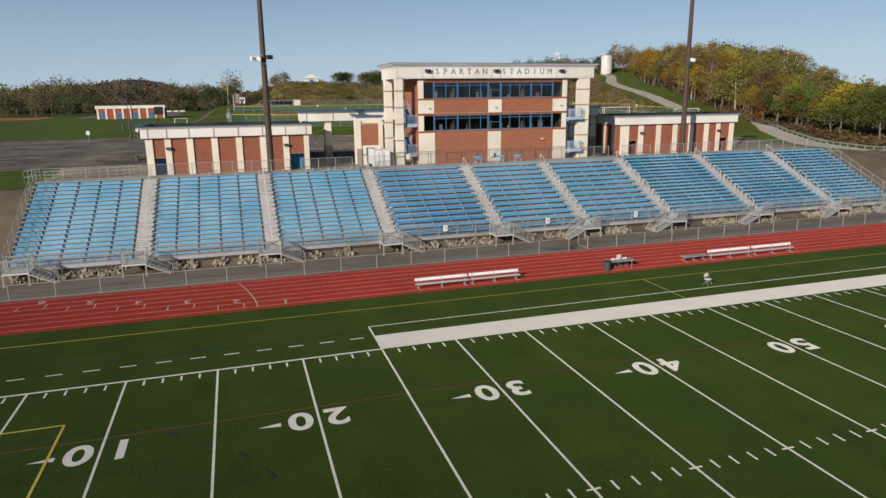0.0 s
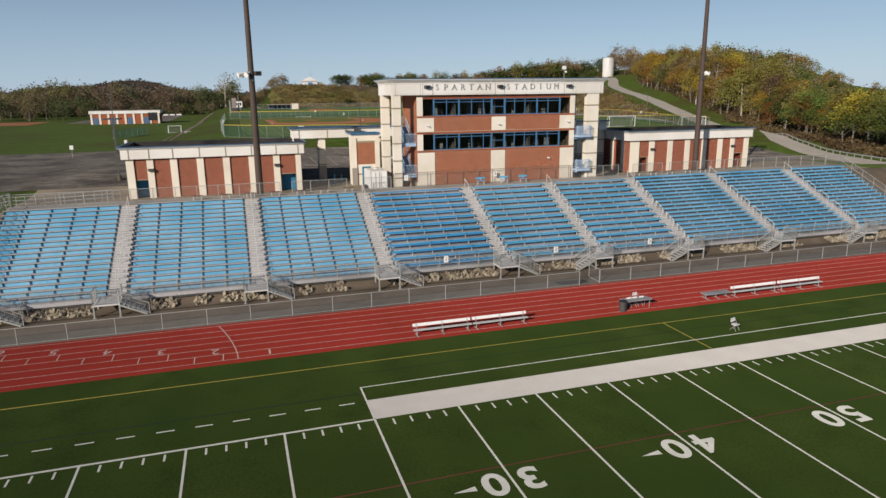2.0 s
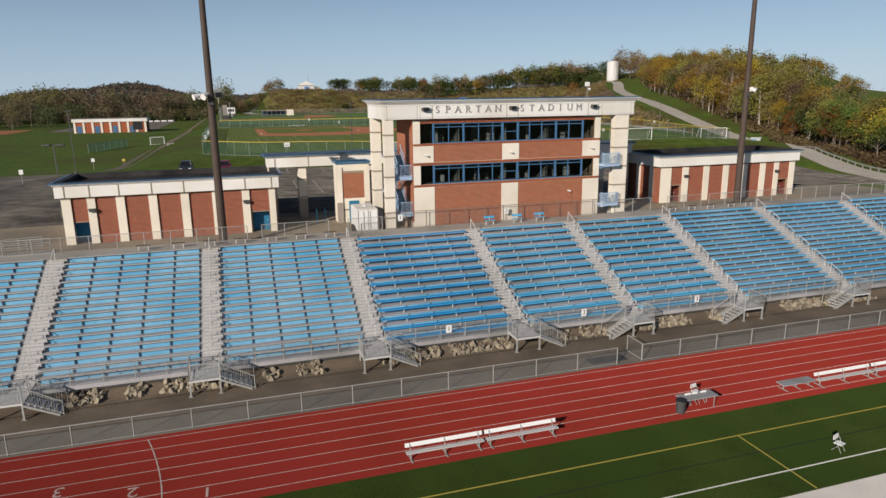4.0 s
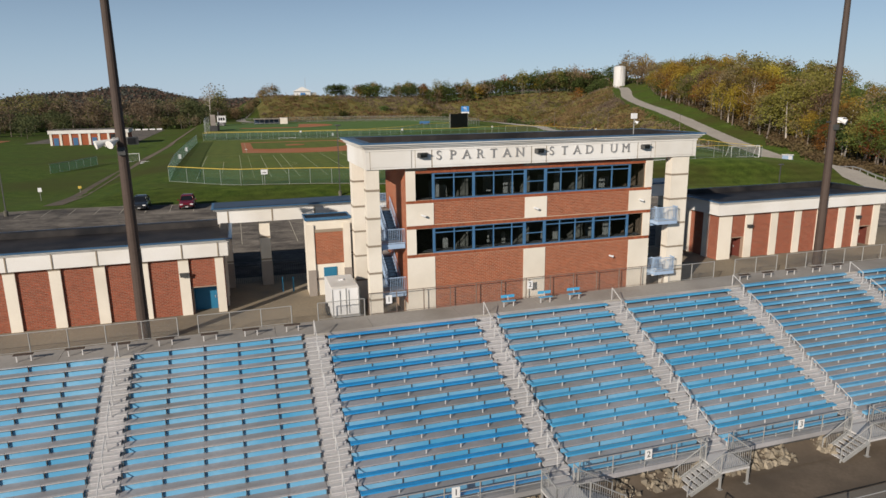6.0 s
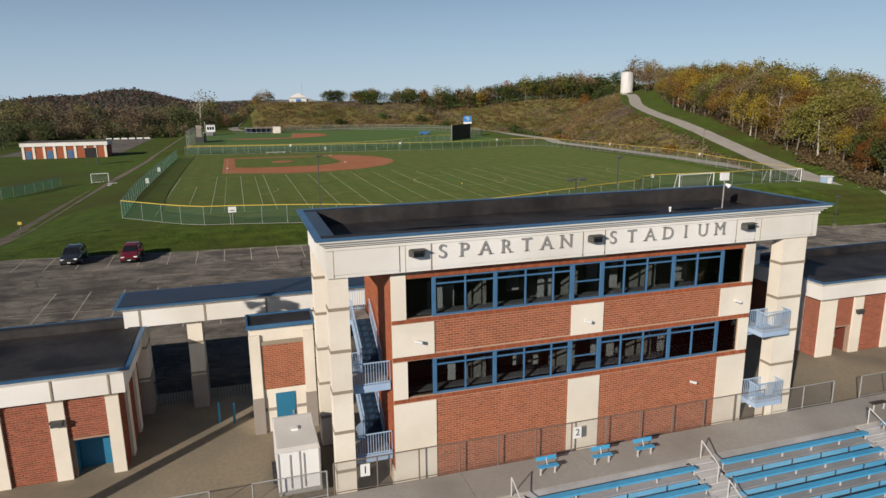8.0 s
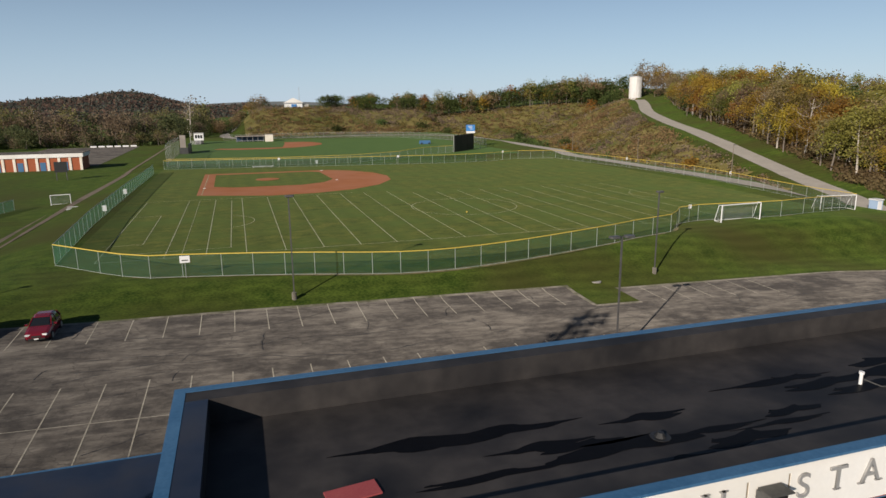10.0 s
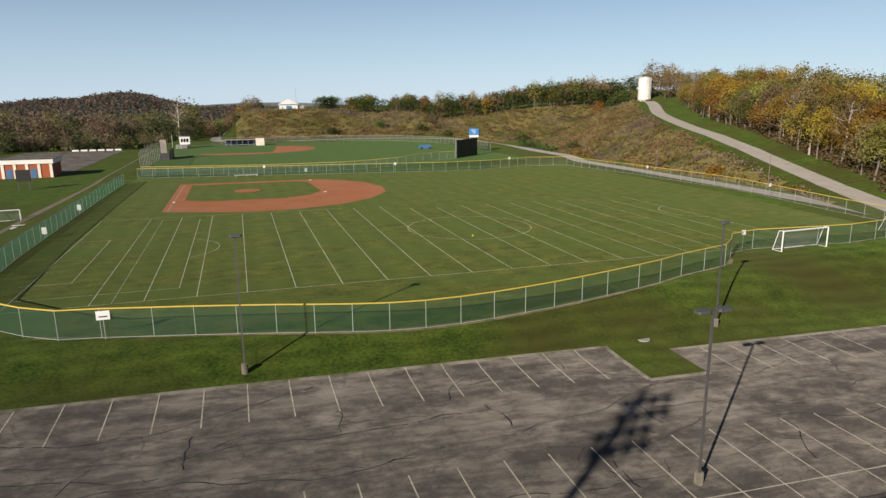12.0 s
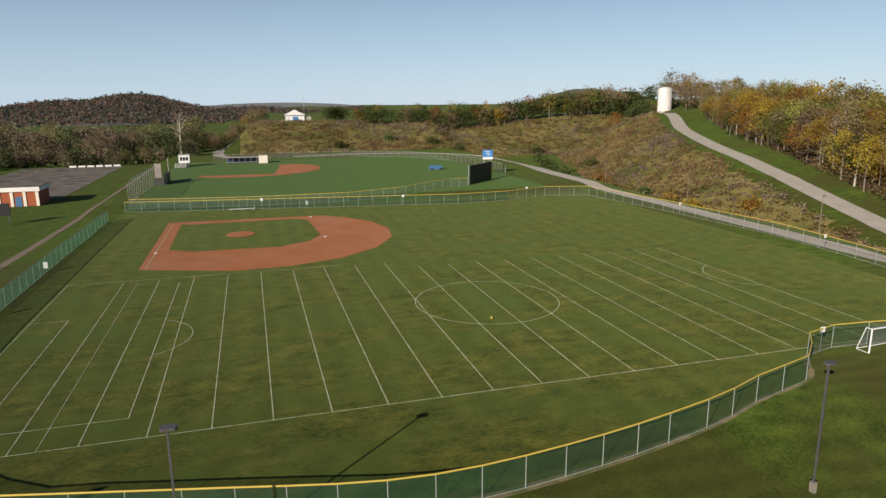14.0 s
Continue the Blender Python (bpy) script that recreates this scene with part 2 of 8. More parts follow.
M_cream = mat("cream_split_block", (0.74, 0.68, 0.575), (0.81, 0.75, 0.645), 0.8, 0.85, fine=18, bump=0.004, blotch=(0.67, 0.61, 0.51), blotch_at=0.4)
M_fascia = mat("off_white_stucco", (0.765, 0.75, 0.715), (0.82, 0.805, 0.77), 0.4, 0.8, fine=20, bump=0.002, blotch=(0.66, 0.63, 0.57), blotch_at=0.5)
M_joint = mat("brown_grey_joint", (0.26, 0.21, 0.16), (0.32, 0.27, 0.20), 1.0, 0.9)
M_mortar = mat("mortar", (0.40, 0.27, 0.185), (0.49, 0.345, 0.245), 2.0, 0.95)
M_brick = mat("red_brick", (0.275, 0.070, 0.028), (0.36, 0.106, 0.046), 3.0, 0.85, fine=8, spread=0.2, bump=0.003)
M_hall_brick = mat("dark_red_brick", (0.245, 0.057, 0.028), (0.325, 0.085, 0.041), 3.0, 0.85, fine=8, island=0.2)
M_hall_mortar = mat("dark_mortar", (0.30, 0.20, 0.145), (0.37, 0.26, 0.19), 2.0, 0.95)
M_red_door = mat("dull_red_door", (0.13, 0.035, 0.026), (0.17, 0.05, 0.035), 1.0, 0.6)
M_brick_far = mat("red_brick_courses", (0.275, 0.070, 0.028), (0.36, 0.106, 0.046), 3.0, 0.85, fine=8, island=0.2)
M_blue_paint = mat("blue_painted_steel", (0.045, 0.13, 0.25), (0.07, 0.17, 0.31), 1.5, 0.45)
# Navy puts the shade on the pale blue stair flights into their treads.
M_navy = mat("navy_for_shaded_tread", (0.018, 0.040, 0.075), (0.028, 0.055, 0.095), 1.5, 0.5)
M_grey_block = mat("grey_brown_block", (0.27, 0.235, 0.205), (0.34, 0.30, 0.265), 0.8, 0.9, fine=15, bump=0.004)
M_blue_cap = mat("blue_metal_coping", (0.030, 0.105, 0.21), (0.065, 0.165, 0.29), 0.8, 0.35)
M_pale_blue = mat("pale_blue_stair_paint", (0.30, 0.42, 0.58), (0.38, 0.50, 0.66), 1.5, 0.5)
M_teal = mat("teal_blue_door", (0.02, 0.16, 0.28), (0.03, 0.19, 0.32), 1.0, 0.5)
M_roof = mat("black_membrane_roof", (0.026, 0.024, 0.024), (0.056, 0.050, 0.047), 0.4, 0.62, spec=0.25, fine=5, bump=0.003, blotch=(0.012, 0.012, 0.014), blotch_at=0.9)
M_seat_old = mat("faded_blue_seat_plank", (0.120, 0.365, 0.57), (0.215, 0.455, 0.64), 0.5, 0.5, fine=4, island=0.07, blotch=(0.065, 0.31, 0.53), blotch_at=0.5)
M_seat_new = mat("bright_blue_seat_plank", (0.010, 0.235, 0.55), (0.028, 0.30, 0.62), 0.7, 0.42, fine=6, island=0.08)
M_seat_mid = mat("sky_blue_seat_plank", (0.045, 0.315, 0.57), (0.085, 0.39, 0.63), 0.7, 0.45, fine=6, island=0.08)
M_alu = mat("mill_aluminium", (0.55, 0.54, 0.53), (0.64, 0.63, 0.61), 1.0, 0.5, metal=0.15, fine=10)
M_tread = mat("dull_aluminium_tread", (0.345, 0.335, 0.345), (0.44, 0.43, 0.44), 0.6, 0.6, metal=0.05, fine=10, blotch=(0.26, 0.255, 0.25), blotch_at=0.4)
M_bench = mat("worn_aluminium_bench", (0.39, 0.385, 0.385), (0.50, 0.49, 0.485), 0.8, 0.55, metal=0.05, fine=8)
M_galv = mat("galvanised_steel", (0.31, 0.31, 0.30), (0.41, 0.41, 0.39), 2.0, 0.55, metal=0.2)
M_fence_post = mat("dull_fence_post", (0.27, 0.30, 0.27), (0.37, 0.40, 0.36), 1.5, 0.6)
M_dark_steel = mat("dark_steel", (0.06, 0.06, 0.06), (0.10, 0.10, 0.095), 1.0, 0.6, metal=0.3)
M_rust_pole = mat("weathered_brown_steel", (0.055, 0.038, 0.030), (0.085, 0.058, 0.045), 0.8, 0.7, fine=10)
M_stone = mat("riprap_stone", (0.19, 0.16, 0.115), (0.33, 0.28, 0.21), 2.0, 0.95, fine=5, bump=0.02, island=0.3)
M_white = mat("white_enamel", (0.74, 0.74, 0.73), (0.80, 0.80, 0.79), 1.0, 0.4)
M_silo = mat("weathered_white_silo", (0.60, 0.59, 0.57), (0.74, 0.73, 0.71), 0.6, 0.6, fine=5, blotch=(0.50, 0.48, 0.45), blotch_at=0.6, stretch=(1, 1, 0.2))
M_black = mat("black_plastic", (0.015, 0.015, 0.016), (0.025, 0.025, 0.025), 2.0, 0.5)
M_letter = mat("grey_metal_letter", (0.31, 0.305, 0.30), (0.38, 0.375, 0.365), 2.0, 0.45, metal=0.25)
M_inside = mat("dim_room_wall", (0.36, 0.34, 0.30), (0.44, 0.42, 0.37), 0.6, 0.9)
M_inside_floor = mat("room_carpet", (0.05, 0.05, 0.055), (0.08, 0.08, 0.085), 0.8, 0.95)
M_mint = mesh_screen("green_windscreen_cloth", (0.045, 0.145, 0.09), 0.68)
M_teal_screen = mesh_screen("teal_windscreen_cloth", (0.055, 0.24, 0.17), 0.62)
M_fine_wire = mesh_screen("fine_far_wire", (0.30, 0.32, 0.30), 0.90)
# Navy base colour carries the sky's reflection on the gate roofs.
M_gate_roof = mat("sky_tinted_roof", (0.010, 0.016, 0.034), (0.020, 0.027, 0.048), 0.5, 0.35, spec=0.5, fine=5, blotch=(0.032, 0.032, 0.040), blotch_at=0.9)
M_wire = mesh_screen("chain_link_wire", (0.33, 0.33, 0.32), 0.84)
M_yellow_cap = mat("yellow_fence_guard", (0.52, 0.37, 0.06), (0.62, 0.45, 0.09), 1.0, 0.6)
M_glass = window_glass("tinted_window_glass", (0.42, 0.46, 0.48))
M_car_dark = mat("dark_grey_car_paint", (0.02, 0.024, 0.03), (0.025, 0.03, 0.036), 1.0, 0.2, spec=0.6)
M_car_red = mat("red_car_paint", (0.13, 0.008, 0.016), (0.16, 0.010, 0.02), 1.0, 0.2, spec=0.6)
M_car_glass = mat("dark_car_glass", (0.01, 0.012, 0.014), (0.014, 0.016, 0.018), 1.0, 0.08, spec=0.6)
M_blue_sign = mat("blue_sign_panel", (0.04, 0.20, 0.50), (0.05, 0.23, 0.54), 1.0, 0.5)
M_red_mat = mat("faded_red_mat", (0.30, 0.05, 0.06), (0.36, 0.08, 0.08), 2.0, 0.8)


# ---- mesh tools ----
PLACE = {}


class Build:
    """Collects boxes, rods and faces for one mesh."""

    def __init__(self):
        self.v, self.f = [], []

    def add(self, verts, faces):
        n = len(self.v)
        self.v.extend(tuple(p) for p in verts)
        self.f.extend(tuple(i + n for i in fc) for fc in faces)
        return self

    def box(self, x0, x1, y0, y1, z0, z1):
        return self.add([(x0, y0, z0), (x1, y0, z0), (x1, y1, z0), (x0, y1, z0), (x0, y0, z1), (x1, y0, z1), (x1, y1, z1), (x0, y1, z1)],
                        [(0, 3, 2, 1), (4, 5, 6, 7), (0, 1, 5, 4), (1, 2, 6, 5), (2, 3, 7, 6), (3, 0, 4, 7)])

    def slab(self, centre, size, turn=0.0, tilt=0.0):
        m = pose(*centre, 0, tilt, turn)
        h = [s / 2 for s in size]
        vs = [m @ Vector((sx * h[0], sy * h[1], sz * h[2])) for sz in (-1, 1) for sx, sy in ((-1, -1), (1, -1), (1, 1), (-1, 1))]
        return self.add(vs, [(0, 3, 2, 1), (4, 5, 6, 7), (0, 1, 5, 4), (1, 2, 6, 5), (2, 3, 7, 6), (3, 0, 4, 7)])

    def rod(self, a, b, r, r2=None, n=6):
        a, b = Vector(a), Vector(b)
        r2 = r if r2 is None else r2
        w = (b - a).normalized()
        u = w.orthogonal().normalized()
        t = w.cross(u)
        vs = []
        for c, q in ((a, r), (b, r2)):
            vs += [c + (u * math.cos(k * math.tau / n) + t * math.sin(k * math.tau / n)) * q for k in range(n)]
        fs = [(k, (k + 1) % n, n + (k + 1) % n, n + k) for k in range(n)] + [tuple(range(n - 1, -1, -1)), tuple(range(n, 2 * n))]
        return self.add(vs, fs)

    def pipe(self, points, r, n=6):
        for a, b in zip(points, points[1:]):
            self.rod(a, b, r, n=n)
        return self

    def face(self, *pts):
        return self.add(pts, [tuple(range(len(pts)))])

    def prism(self, outline, z0, z1):
        n = len(outline)
        vs = [(x, y, z0) for x, y in outline] + [(x, y, z1) for x, y in outline]
        fs = [(k, (k + 1) % n, n + (k + 1) % n, n + k) for k in range(n)] + [tuple(range(n - 1, -1, -1)), tuple(range(n, 2 * n))]
        return self.add(vs, fs)

    def extrude_x(self, outline, x0, x1):
        """An outline of (y, z) drawn out along x."""
        n = len(outline)
        vs = [(x0, y, z) for y, z in outline] + [(x1, y, z) for y, z in outline]
        fs = [(k, (k + 1) % n, n + (k + 1) % n, n + k) for k in range(n)] + [tuple(range(n - 1, -1, -1)), tuple(range(n, 2 * n))]
        return self.add(vs, fs)

    def mesh(self, name, material, off=(0, 0, 0)):
        me = bpy.data.meshes.new(name)
        o = Vector(off)
        me.from_pydata([Vector(p) - o for p in self.v], [], self.f)
        me.materials.append(material)
        me.update()
        return me


def thing(name, at, label, category, group="", kind=""):
    ob = new(name)
    ob.empty_display_size = 0.3
    ob.location = at
    PLACE[ob.name] = Vector(at)
    return tagged(ob, label, category, group, kind)


def part(name, build, material, parent, label=""):
    off = PLACE[parent.name]
    ob = new(name, build.mesh(name, material, off))
    ob.parent = parent
    PLACE[ob.name] = off
    return tagged(ob, label)


def solid(name, build, material, label, category, group="", kind="", at=None):
    """A thing, or a piece of the setting, that is one mesh."""
    off = Vector(at) if at is not None else Vector((0, 0, 0))
    ob = new(name, build.mesh(name, material, off))
    ob.location = off
    PLACE[ob.name] = off
    return tagged(ob, label, category, group, kind)


def grid_mesh(name, xs, ys, zfun, material):
    X, Y = np.meshgrid(np.asarray(xs, float), np.asarray(ys, float))
    Z = zfun(X, Y)
    nx, ny = len(xs), len(ys)
    v = np.stack([X.ravel(), Y.ravel(), Z.ravel()], 1)
    i = (np.arange(ny - 1)[:, None] * nx + np.arange(nx - 1)[None, :]).ravel()
    f = np.stack([i, i + 1, i + nx + 1, i + nx], 1)
    me = bpy.data.meshes.new(name)
    me.from_pydata(v.tolist(), [], f.tolist())
    me.materials.append(material)
    me.polygons.foreach_set("use_smooth", [True] * len(me.polygons))
    me.update()
    return me


def letters(name, text, size, material, m, depth, parent, bold=0.0):
    """Raised writing in the built-in font, as a mesh."""
    cu = bpy.data.curves.new(name, "FONT")
    cu.body, cu.size, cu.extrude, cu.align_x, cu.align_y, cu.offset = text, size, depth, "CENTER", "CENTER", bold
    tmp = bpy.data.objects.new(name, cu)
    scene.collection.objects.link(tmp)
    bpy.context.view_layer.update()
    me = bpy.data.meshes.new_from_object(tmp.evaluated_get(bpy.context.evaluated_depsgraph_get()))
    bpy.data.objects.remove(tmp)
    me.materials.clear()
    me.materials.append(material)
    off = PLACE[parent.name] if parent else Vector((0, 0, 0))
    me.transform(Matrix.Translation(-off) @ m)
    ob = new(name, me)
    if parent:
        ob.parent = parent
    PLACE[ob.name] = off
    return ob


# ---- lie of the land ----
def step(a, b, v):
    t = np.clip((v - a) / (b - a), 0.0, 1.0)
    return t * t * (3 - 2 * t)


# the pale road that climbs to the silo: x, y, height
HILL_ROAD = [(132, 150, 3.9), (141, 166, 4.7), (146, 180, 5.8), (151, 193, 6.8), (156, 211, 9.3), (163, 233, 12.2), (173, 259, 14.5), (188, 296, 16.9), (213, 346, 19.8), (236, 384, 23.4), (243, 399, 25.6)]
LOW_ROAD = [(141, 166), (134, 154), (129, 143), (124, 130), (119, 117), (113, 102), (108, 85), (106, 60), (106, 20)]
FENCE_ROAD = [(133, 152), (124, 161), (120.2, 178), (119.9, 200), (120.4, 228), (120.6, 255), (122, 290), (126, 325), (122, 360), (106, 382), (78, 390), (48, 386), (24, 382)]
FAR_LANE = [(46, 386), (26, 386), (17, 396), (14, 415), (15, 438), (21, 460)]


def hill(X, Y):
    """Nearest height of the climbing road, and how far to its uphill side (negative: towards the ball fields)."""
    best, zr, side = np.full(X.shape, 1e9), np.zeros(X.shape), np.zeros(X.shape)
    for (x0, y0, z0), (x1, y1, z1) in zip(HILL_ROAD, HILL_ROAD[1:]):
        dx, dy = x1 - x0, y1 - y0
        t = np.clip(((X - x0) * dx + (Y - y0) * dy) / (dx * dx + dy * dy), 0, 1)
        px, py = X - x0 - t * dx, Y - y0 - t * dy
        d = np.hypot(px, py)
        near = d < best
        best = np.where(near, d, best)
        zr = np.where(near, z0 + t * (z1 - z0), zr)
        side = np.where(near, np.where(px * dy - py * dx > 0, d, -d), side)
    return zr, side


def ground_z(X, Y):
    X, Y = np.asarray(X, float), np.asarray(Y, float)
    bowl = 5.9 * step(60.6, 71.8, Y)
    lot = np.clip(7.1 - 0.026 * (np.clip(X, -10, 90) - 20) + 0.025 * (np.clip(Y, 88, 124) - 122), 5.0, 8.0)
    z = bowl + (lot - 5.9) * step(84, 94, Y)
    # ball fields: the near one level at 8.6, the far one at 9.5
    toe = 121.5 + 5 * step(60, 85, X) + 2 * step(20, 0, X)
    ledge = 7 * step(158, 184, Y)
    inside = step(-14, -3, X) * (1 - step(117.5 + ledge, 136 + 0.4 * ledge, X))
    field = 8.6 + 0.9 * step(252, 262, Y)
    z = z + (field - lot) * inside * step(toe, toe + 9, Y)
    z = z - 1.1 * step(98, 118, X) * step(126, 136, Y) * (1 - step(152, 190, Y)) * (1 - step(118, 134, X))
    # lower fields beyond the left fence, and the low ground by the gatehouse
    left = 1 - step(-14, -3, X)
    z = z + (6.4 - lot) * left * step(118, 150, Y)
    right = step(117.5 + ledge, 136 + 0.4 * ledge, X)
    z = z + (4.3 - lot) * right * step(105, 150, Y)
    z = z - 1.6 * step(84, 104, X) * step(66, 76, Y) * (1 - step(112, 135, Y))
    # scrub bank behind the far field
    bank = (11.5 + 9.0 * step(90, 235, X) + 1.5 * np.sin(X * 0.021 + 1.0)) * step(394, 446, Y - 0.10 * X) * step(14, 34, X)
    z = z + bank
    # hillside with the climbing road
    zr, side = hill(X, Y)
    width = 9 + (zr - 4) * 2.4
    down = zr * (1 - step(4.0, width, -side)) + z * step(4.0, width, -side)
    up = zr + 0.11 * np.minimum(np.maximum(side - 3.5, 0), 65)
    h = np.where(side > 0, up, np.maximum(down, z))
    # the wooded hill drops away beyond the low road
    h = h - 0.62 * (h - 4.0) * step(0.93, 1.22, X / np.maximum(Y, 40.0)) * step(150, 175, X)
    ease = step(142, 168, Y - 0.45 * (X - 132))
    z = z + (h - z) * ease
    # the land falls away far out
    far = np.hypot(X - 40, Y - 150)
    return z - 10 * step(500, 1500, far)


def spaced(lo, hi, stepsize, reach):
    inner = list(np.arange(lo, hi + 1e-6, stepsize))
    out, d = [], stepsize
    p = 0.0
    while p < reach:
        d *= 1.35
        p += d
        out.append(p)
    return [lo - q for q in reversed(out)] + inner + [hi + q for q in out]


gxs, gys = spaced(-120, 330, 3.0, 4200), spaced(-40, 520, 2.5, 4200)
ground = new("ground", grid_mesh("ground", gxs, gys, ground_z, M_rough_grass))
tagged(ground, "green autumn grass, worn brown in patches, rolling to the horizon", "grass", kind="structure")


def lay(name, xs, ys, lift, material, label, category):
    ob = new(name, grid_mesh(name, xs, ys, lambda X, Y: ground_z(X, Y) + lift, material))
    return tagged(ob, label, category, kind="structure")


def ribbon(points, width, lift, every=3.0):
    """A strip that follows the ground along a line of (x, y)."""
    pts = [Vector(p[:2]) for p in points]
    line = []
    for k in range(len(pts) - 1):
        p0, p1, p2, p3 = pts[max(k - 1, 0)], pts[k], pts[k + 1], pts[min(k + 2, len(pts) - 1)]
        n = max(2, int((p2 - p1).length / every))
        for i in range(n):
            t = i / n
            line.append(0.5 * (2 * p1 + (p2 - p0) * t + (2 * p0 - 5 * p1 + 4 * p2 - p3) * t * t + (3 * p1 - p0 - 3 * p2 + p3) * t ** 3))
    line.append(pts[-1])
    b = Build()
    cols = 5
    vs, fs = [], []
    for i, p in enumerate(line):
        d = (line[min(i + 1, len(line) - 1)] - line[max(i - 1, 0)]).normalized()
        nrm = Vector((-d.y, d.x))
        for c in range(cols):
            q = p + nrm * width * (c / (cols - 1) - 0.5)
            vs.append((q.x, q.y, float(ground_z(q.x, q.y)) + lift))
    for i in range(len(line) - 1):
        for c in range(cols - 1):
            a = i * cols + c
            fs.append((a, a + 1, a + cols + 1, a + cols))
    return b.add(vs, fs)


def stripe(b, x0, y0, x1, y1, w, z):
    d = Vector((x1 - x0, y1 - y0)).normalized()
    n = Vector((-d.y, d.x)) * w / 2
    b.face((x0 - n.x, y0 - n.y, z), (x0 + n.x, y0 + n.y, z), (x1 + n.x, y1 + n.y, z), (x1 - n.x, y1 - n.y, z))


# ---- football field and track ----
turf = solid("football_turf", Build().box(-75, 125, -22, 45.5, -0.2, 0.02), M_turf, "dark green artificial turf of a football field", "football field", kind="structure")
track = solid("running_track", Build().box(-75, 125, 45.45, 53.3, -0.2, 0.032), M_track, "brick-red rubber running track beside the field", "running track", kind="structure")
GOAL = 7.27 - 25 * 0.9144
lines = Build()
SIDE, HASH = 35.42, 19.15
for k in range(0, 21):
    stripe(lines, GOAL + k * 4.572, SIDE, GOAL + k * 4.572, -13.35, 0.11, 0.028)
for k in range(0, 101):
    x = GOAL + k * 0.9144
    if k % 5:
        stripe(lines, x, SIDE - 0.22, x, SIDE - 0.82, 0.10, 0.028)
        stripe(lines, x, HASH + 0.3, x, HASH - 0.3, 0.10, 0.028)
        stripe(lines, x, 2.9, x, 2.3, 0.10, 0.028)
    else:
        stripe(lines, x - 0.3, HASH, x + 0.3, HASH, 0.10, 0.032)
stripe(lines, -50, SIDE, 7.27, SIDE, 0.16, 0.031)
stripe(lines, 7.27, SIDE + 0.1, 7.27, 39.42, 0.10, 0.031)
stripe(lines, 7.27, 39.37, 53.0, 39.37, 0.09, 0.034)
for k in range(34):
    stripe(lines, 6.6 - k * 1.83, 37.55, 5.75 - k * 1.83, 37.55, 0.11, 0.028)
tagged(new("yard_lines", lines.mesh("yard_lines", M_paint)), "white painted yard lines, hash marks and sideline", "field marking", kind="structure")
solid("bench_zone", Build().box(7.32, 52.95, SIDE + 0.02, 37.68, -0.1, 0.026), M_grey_turf, "pale grey turf strip along the team area", "field marking", kind="structure")
yel = Build()
stripe(yel, -60, 43.0, 110, 42.9, 0.10, 0.028)
stripe(yel, 30.1, 42.9, 30.1, 37.75, 0.10, 0.032)
stripe(yel, -8.45, 31.15, -8.45, 14.0, 0.12, 0.036)
stripe(yel, -8.45, 31.15, -26, 31.2, 0.12, 0.036)
for k in range(28):
    a, b2 = k * math.tau / 28, (k + 1) * math.tau / 28
    stripe(yel, 30.1 + 5.2 * math.cos(a), 14.5 + 5.2 * math.sin(a), 30.1 + 5.2 * math.cos(b2), 14.5 + 5.2 * math.sin(b2), 0.11, 0.036)
tagged(new("soccer_lines", yel.mesh("soccer_lines", M_yellow)), "yellow painted lines of a second pitch", "field marking", kind="structure")
dark = Build()
stripe(dark, -60, 38.75, 7.0, 38.6, 0.09, 0.026)
stripe(dark, 7.5, 41.3, 60, 41.1, 0.06, 0.026)
for k in range(9):
    a = radians(118 - k * 11.5)
    cx, cy, r = -9.0, 20.0, 10.2
    p, q = a, a - radians(4.2)
    stripe(dark, cx + r * math.cos(p), cy + r * math.sin(p), cx + r * math.cos(q), cy + r * math.sin(q), 0.13, 0.026)
stripe(dark, -18, 22.6, -7.2, 30.6, 0.10, 0.0255)
tagged(new("lacrosse_lines", dark.mesh("lacrosse_lines", M_dark_line)), "thin dark painted lacrosse lines", "field marking", kind="structure")
red = Build()
stripe(red, -60, 29.25, 40, 29.3, 0.10, 0.0275)
tagged(new("faded_line", red.mesh("faded_line", M_maroon)), "thin faded dark red line across the turf", "field marking", kind="structure")


def yard_number(x, tens, arrow):
    for ch, dx in ((tens, 0.83), ("0", -0.83)):
        ob = letters("yard_number", ch, 2.35, M_paint, pose(x + dx, 28.15, 0.03, 0, 0, 180) @ Matrix.Diagonal((0.98, 0.95, 1, 1)), 0.004, None, 0.06)
        tagged(ob, "white painted yard number on the turf", "field marking", "yard numbers", "structure")
    if arrow:
        b = Build().face((x - 1.72, 27.85, 0.03), (x - 1.72, 28.2, 0.03), (x - 2.75, 27.98, 0.03))
        tagged(new("yard_arrow", b.mesh("yard_arrow", M_paint)), "white painted arrow beside a yard number", "field marking", "yard arrows", "structure")


for n, tens in ((10, "1"), (20, "2"), (30, "3"), (40, "4"), (50, "5"), (60, "4"), (70, "3")):
    yard_number(GOAL + n * 0.9144, tens, n < 50)

lanes = Build()
for k in range(7):
    stripe(lanes, -75, 46.1 + 1.13 * k, 125, 46.1 + 1.13 * k, 0.06, 0.04)
prev = None
for k in range(9):
    u = k / 8
    q = (0.62 - 1.3 * u ** 1.6, 46.1 + 6.85 * u)
    if prev:
        stripe(lanes, *prev, *q, 0.07, 0.042)
    prev = q
for k in range(6):
    for j in range(2):
        x = 0.9 - 3.4 * k - 1.75 * j - 1.2
        stripe(lanes, x, 46.15 + 1.13 * k, x, 47.15 + 1.13 * k, 0.06, 0.042)
tagged(new("lane_lines", lanes.mesh("lane_lines", M_lane)), "pale lane lines and start marks on the red track", "field marking", kind="structure")
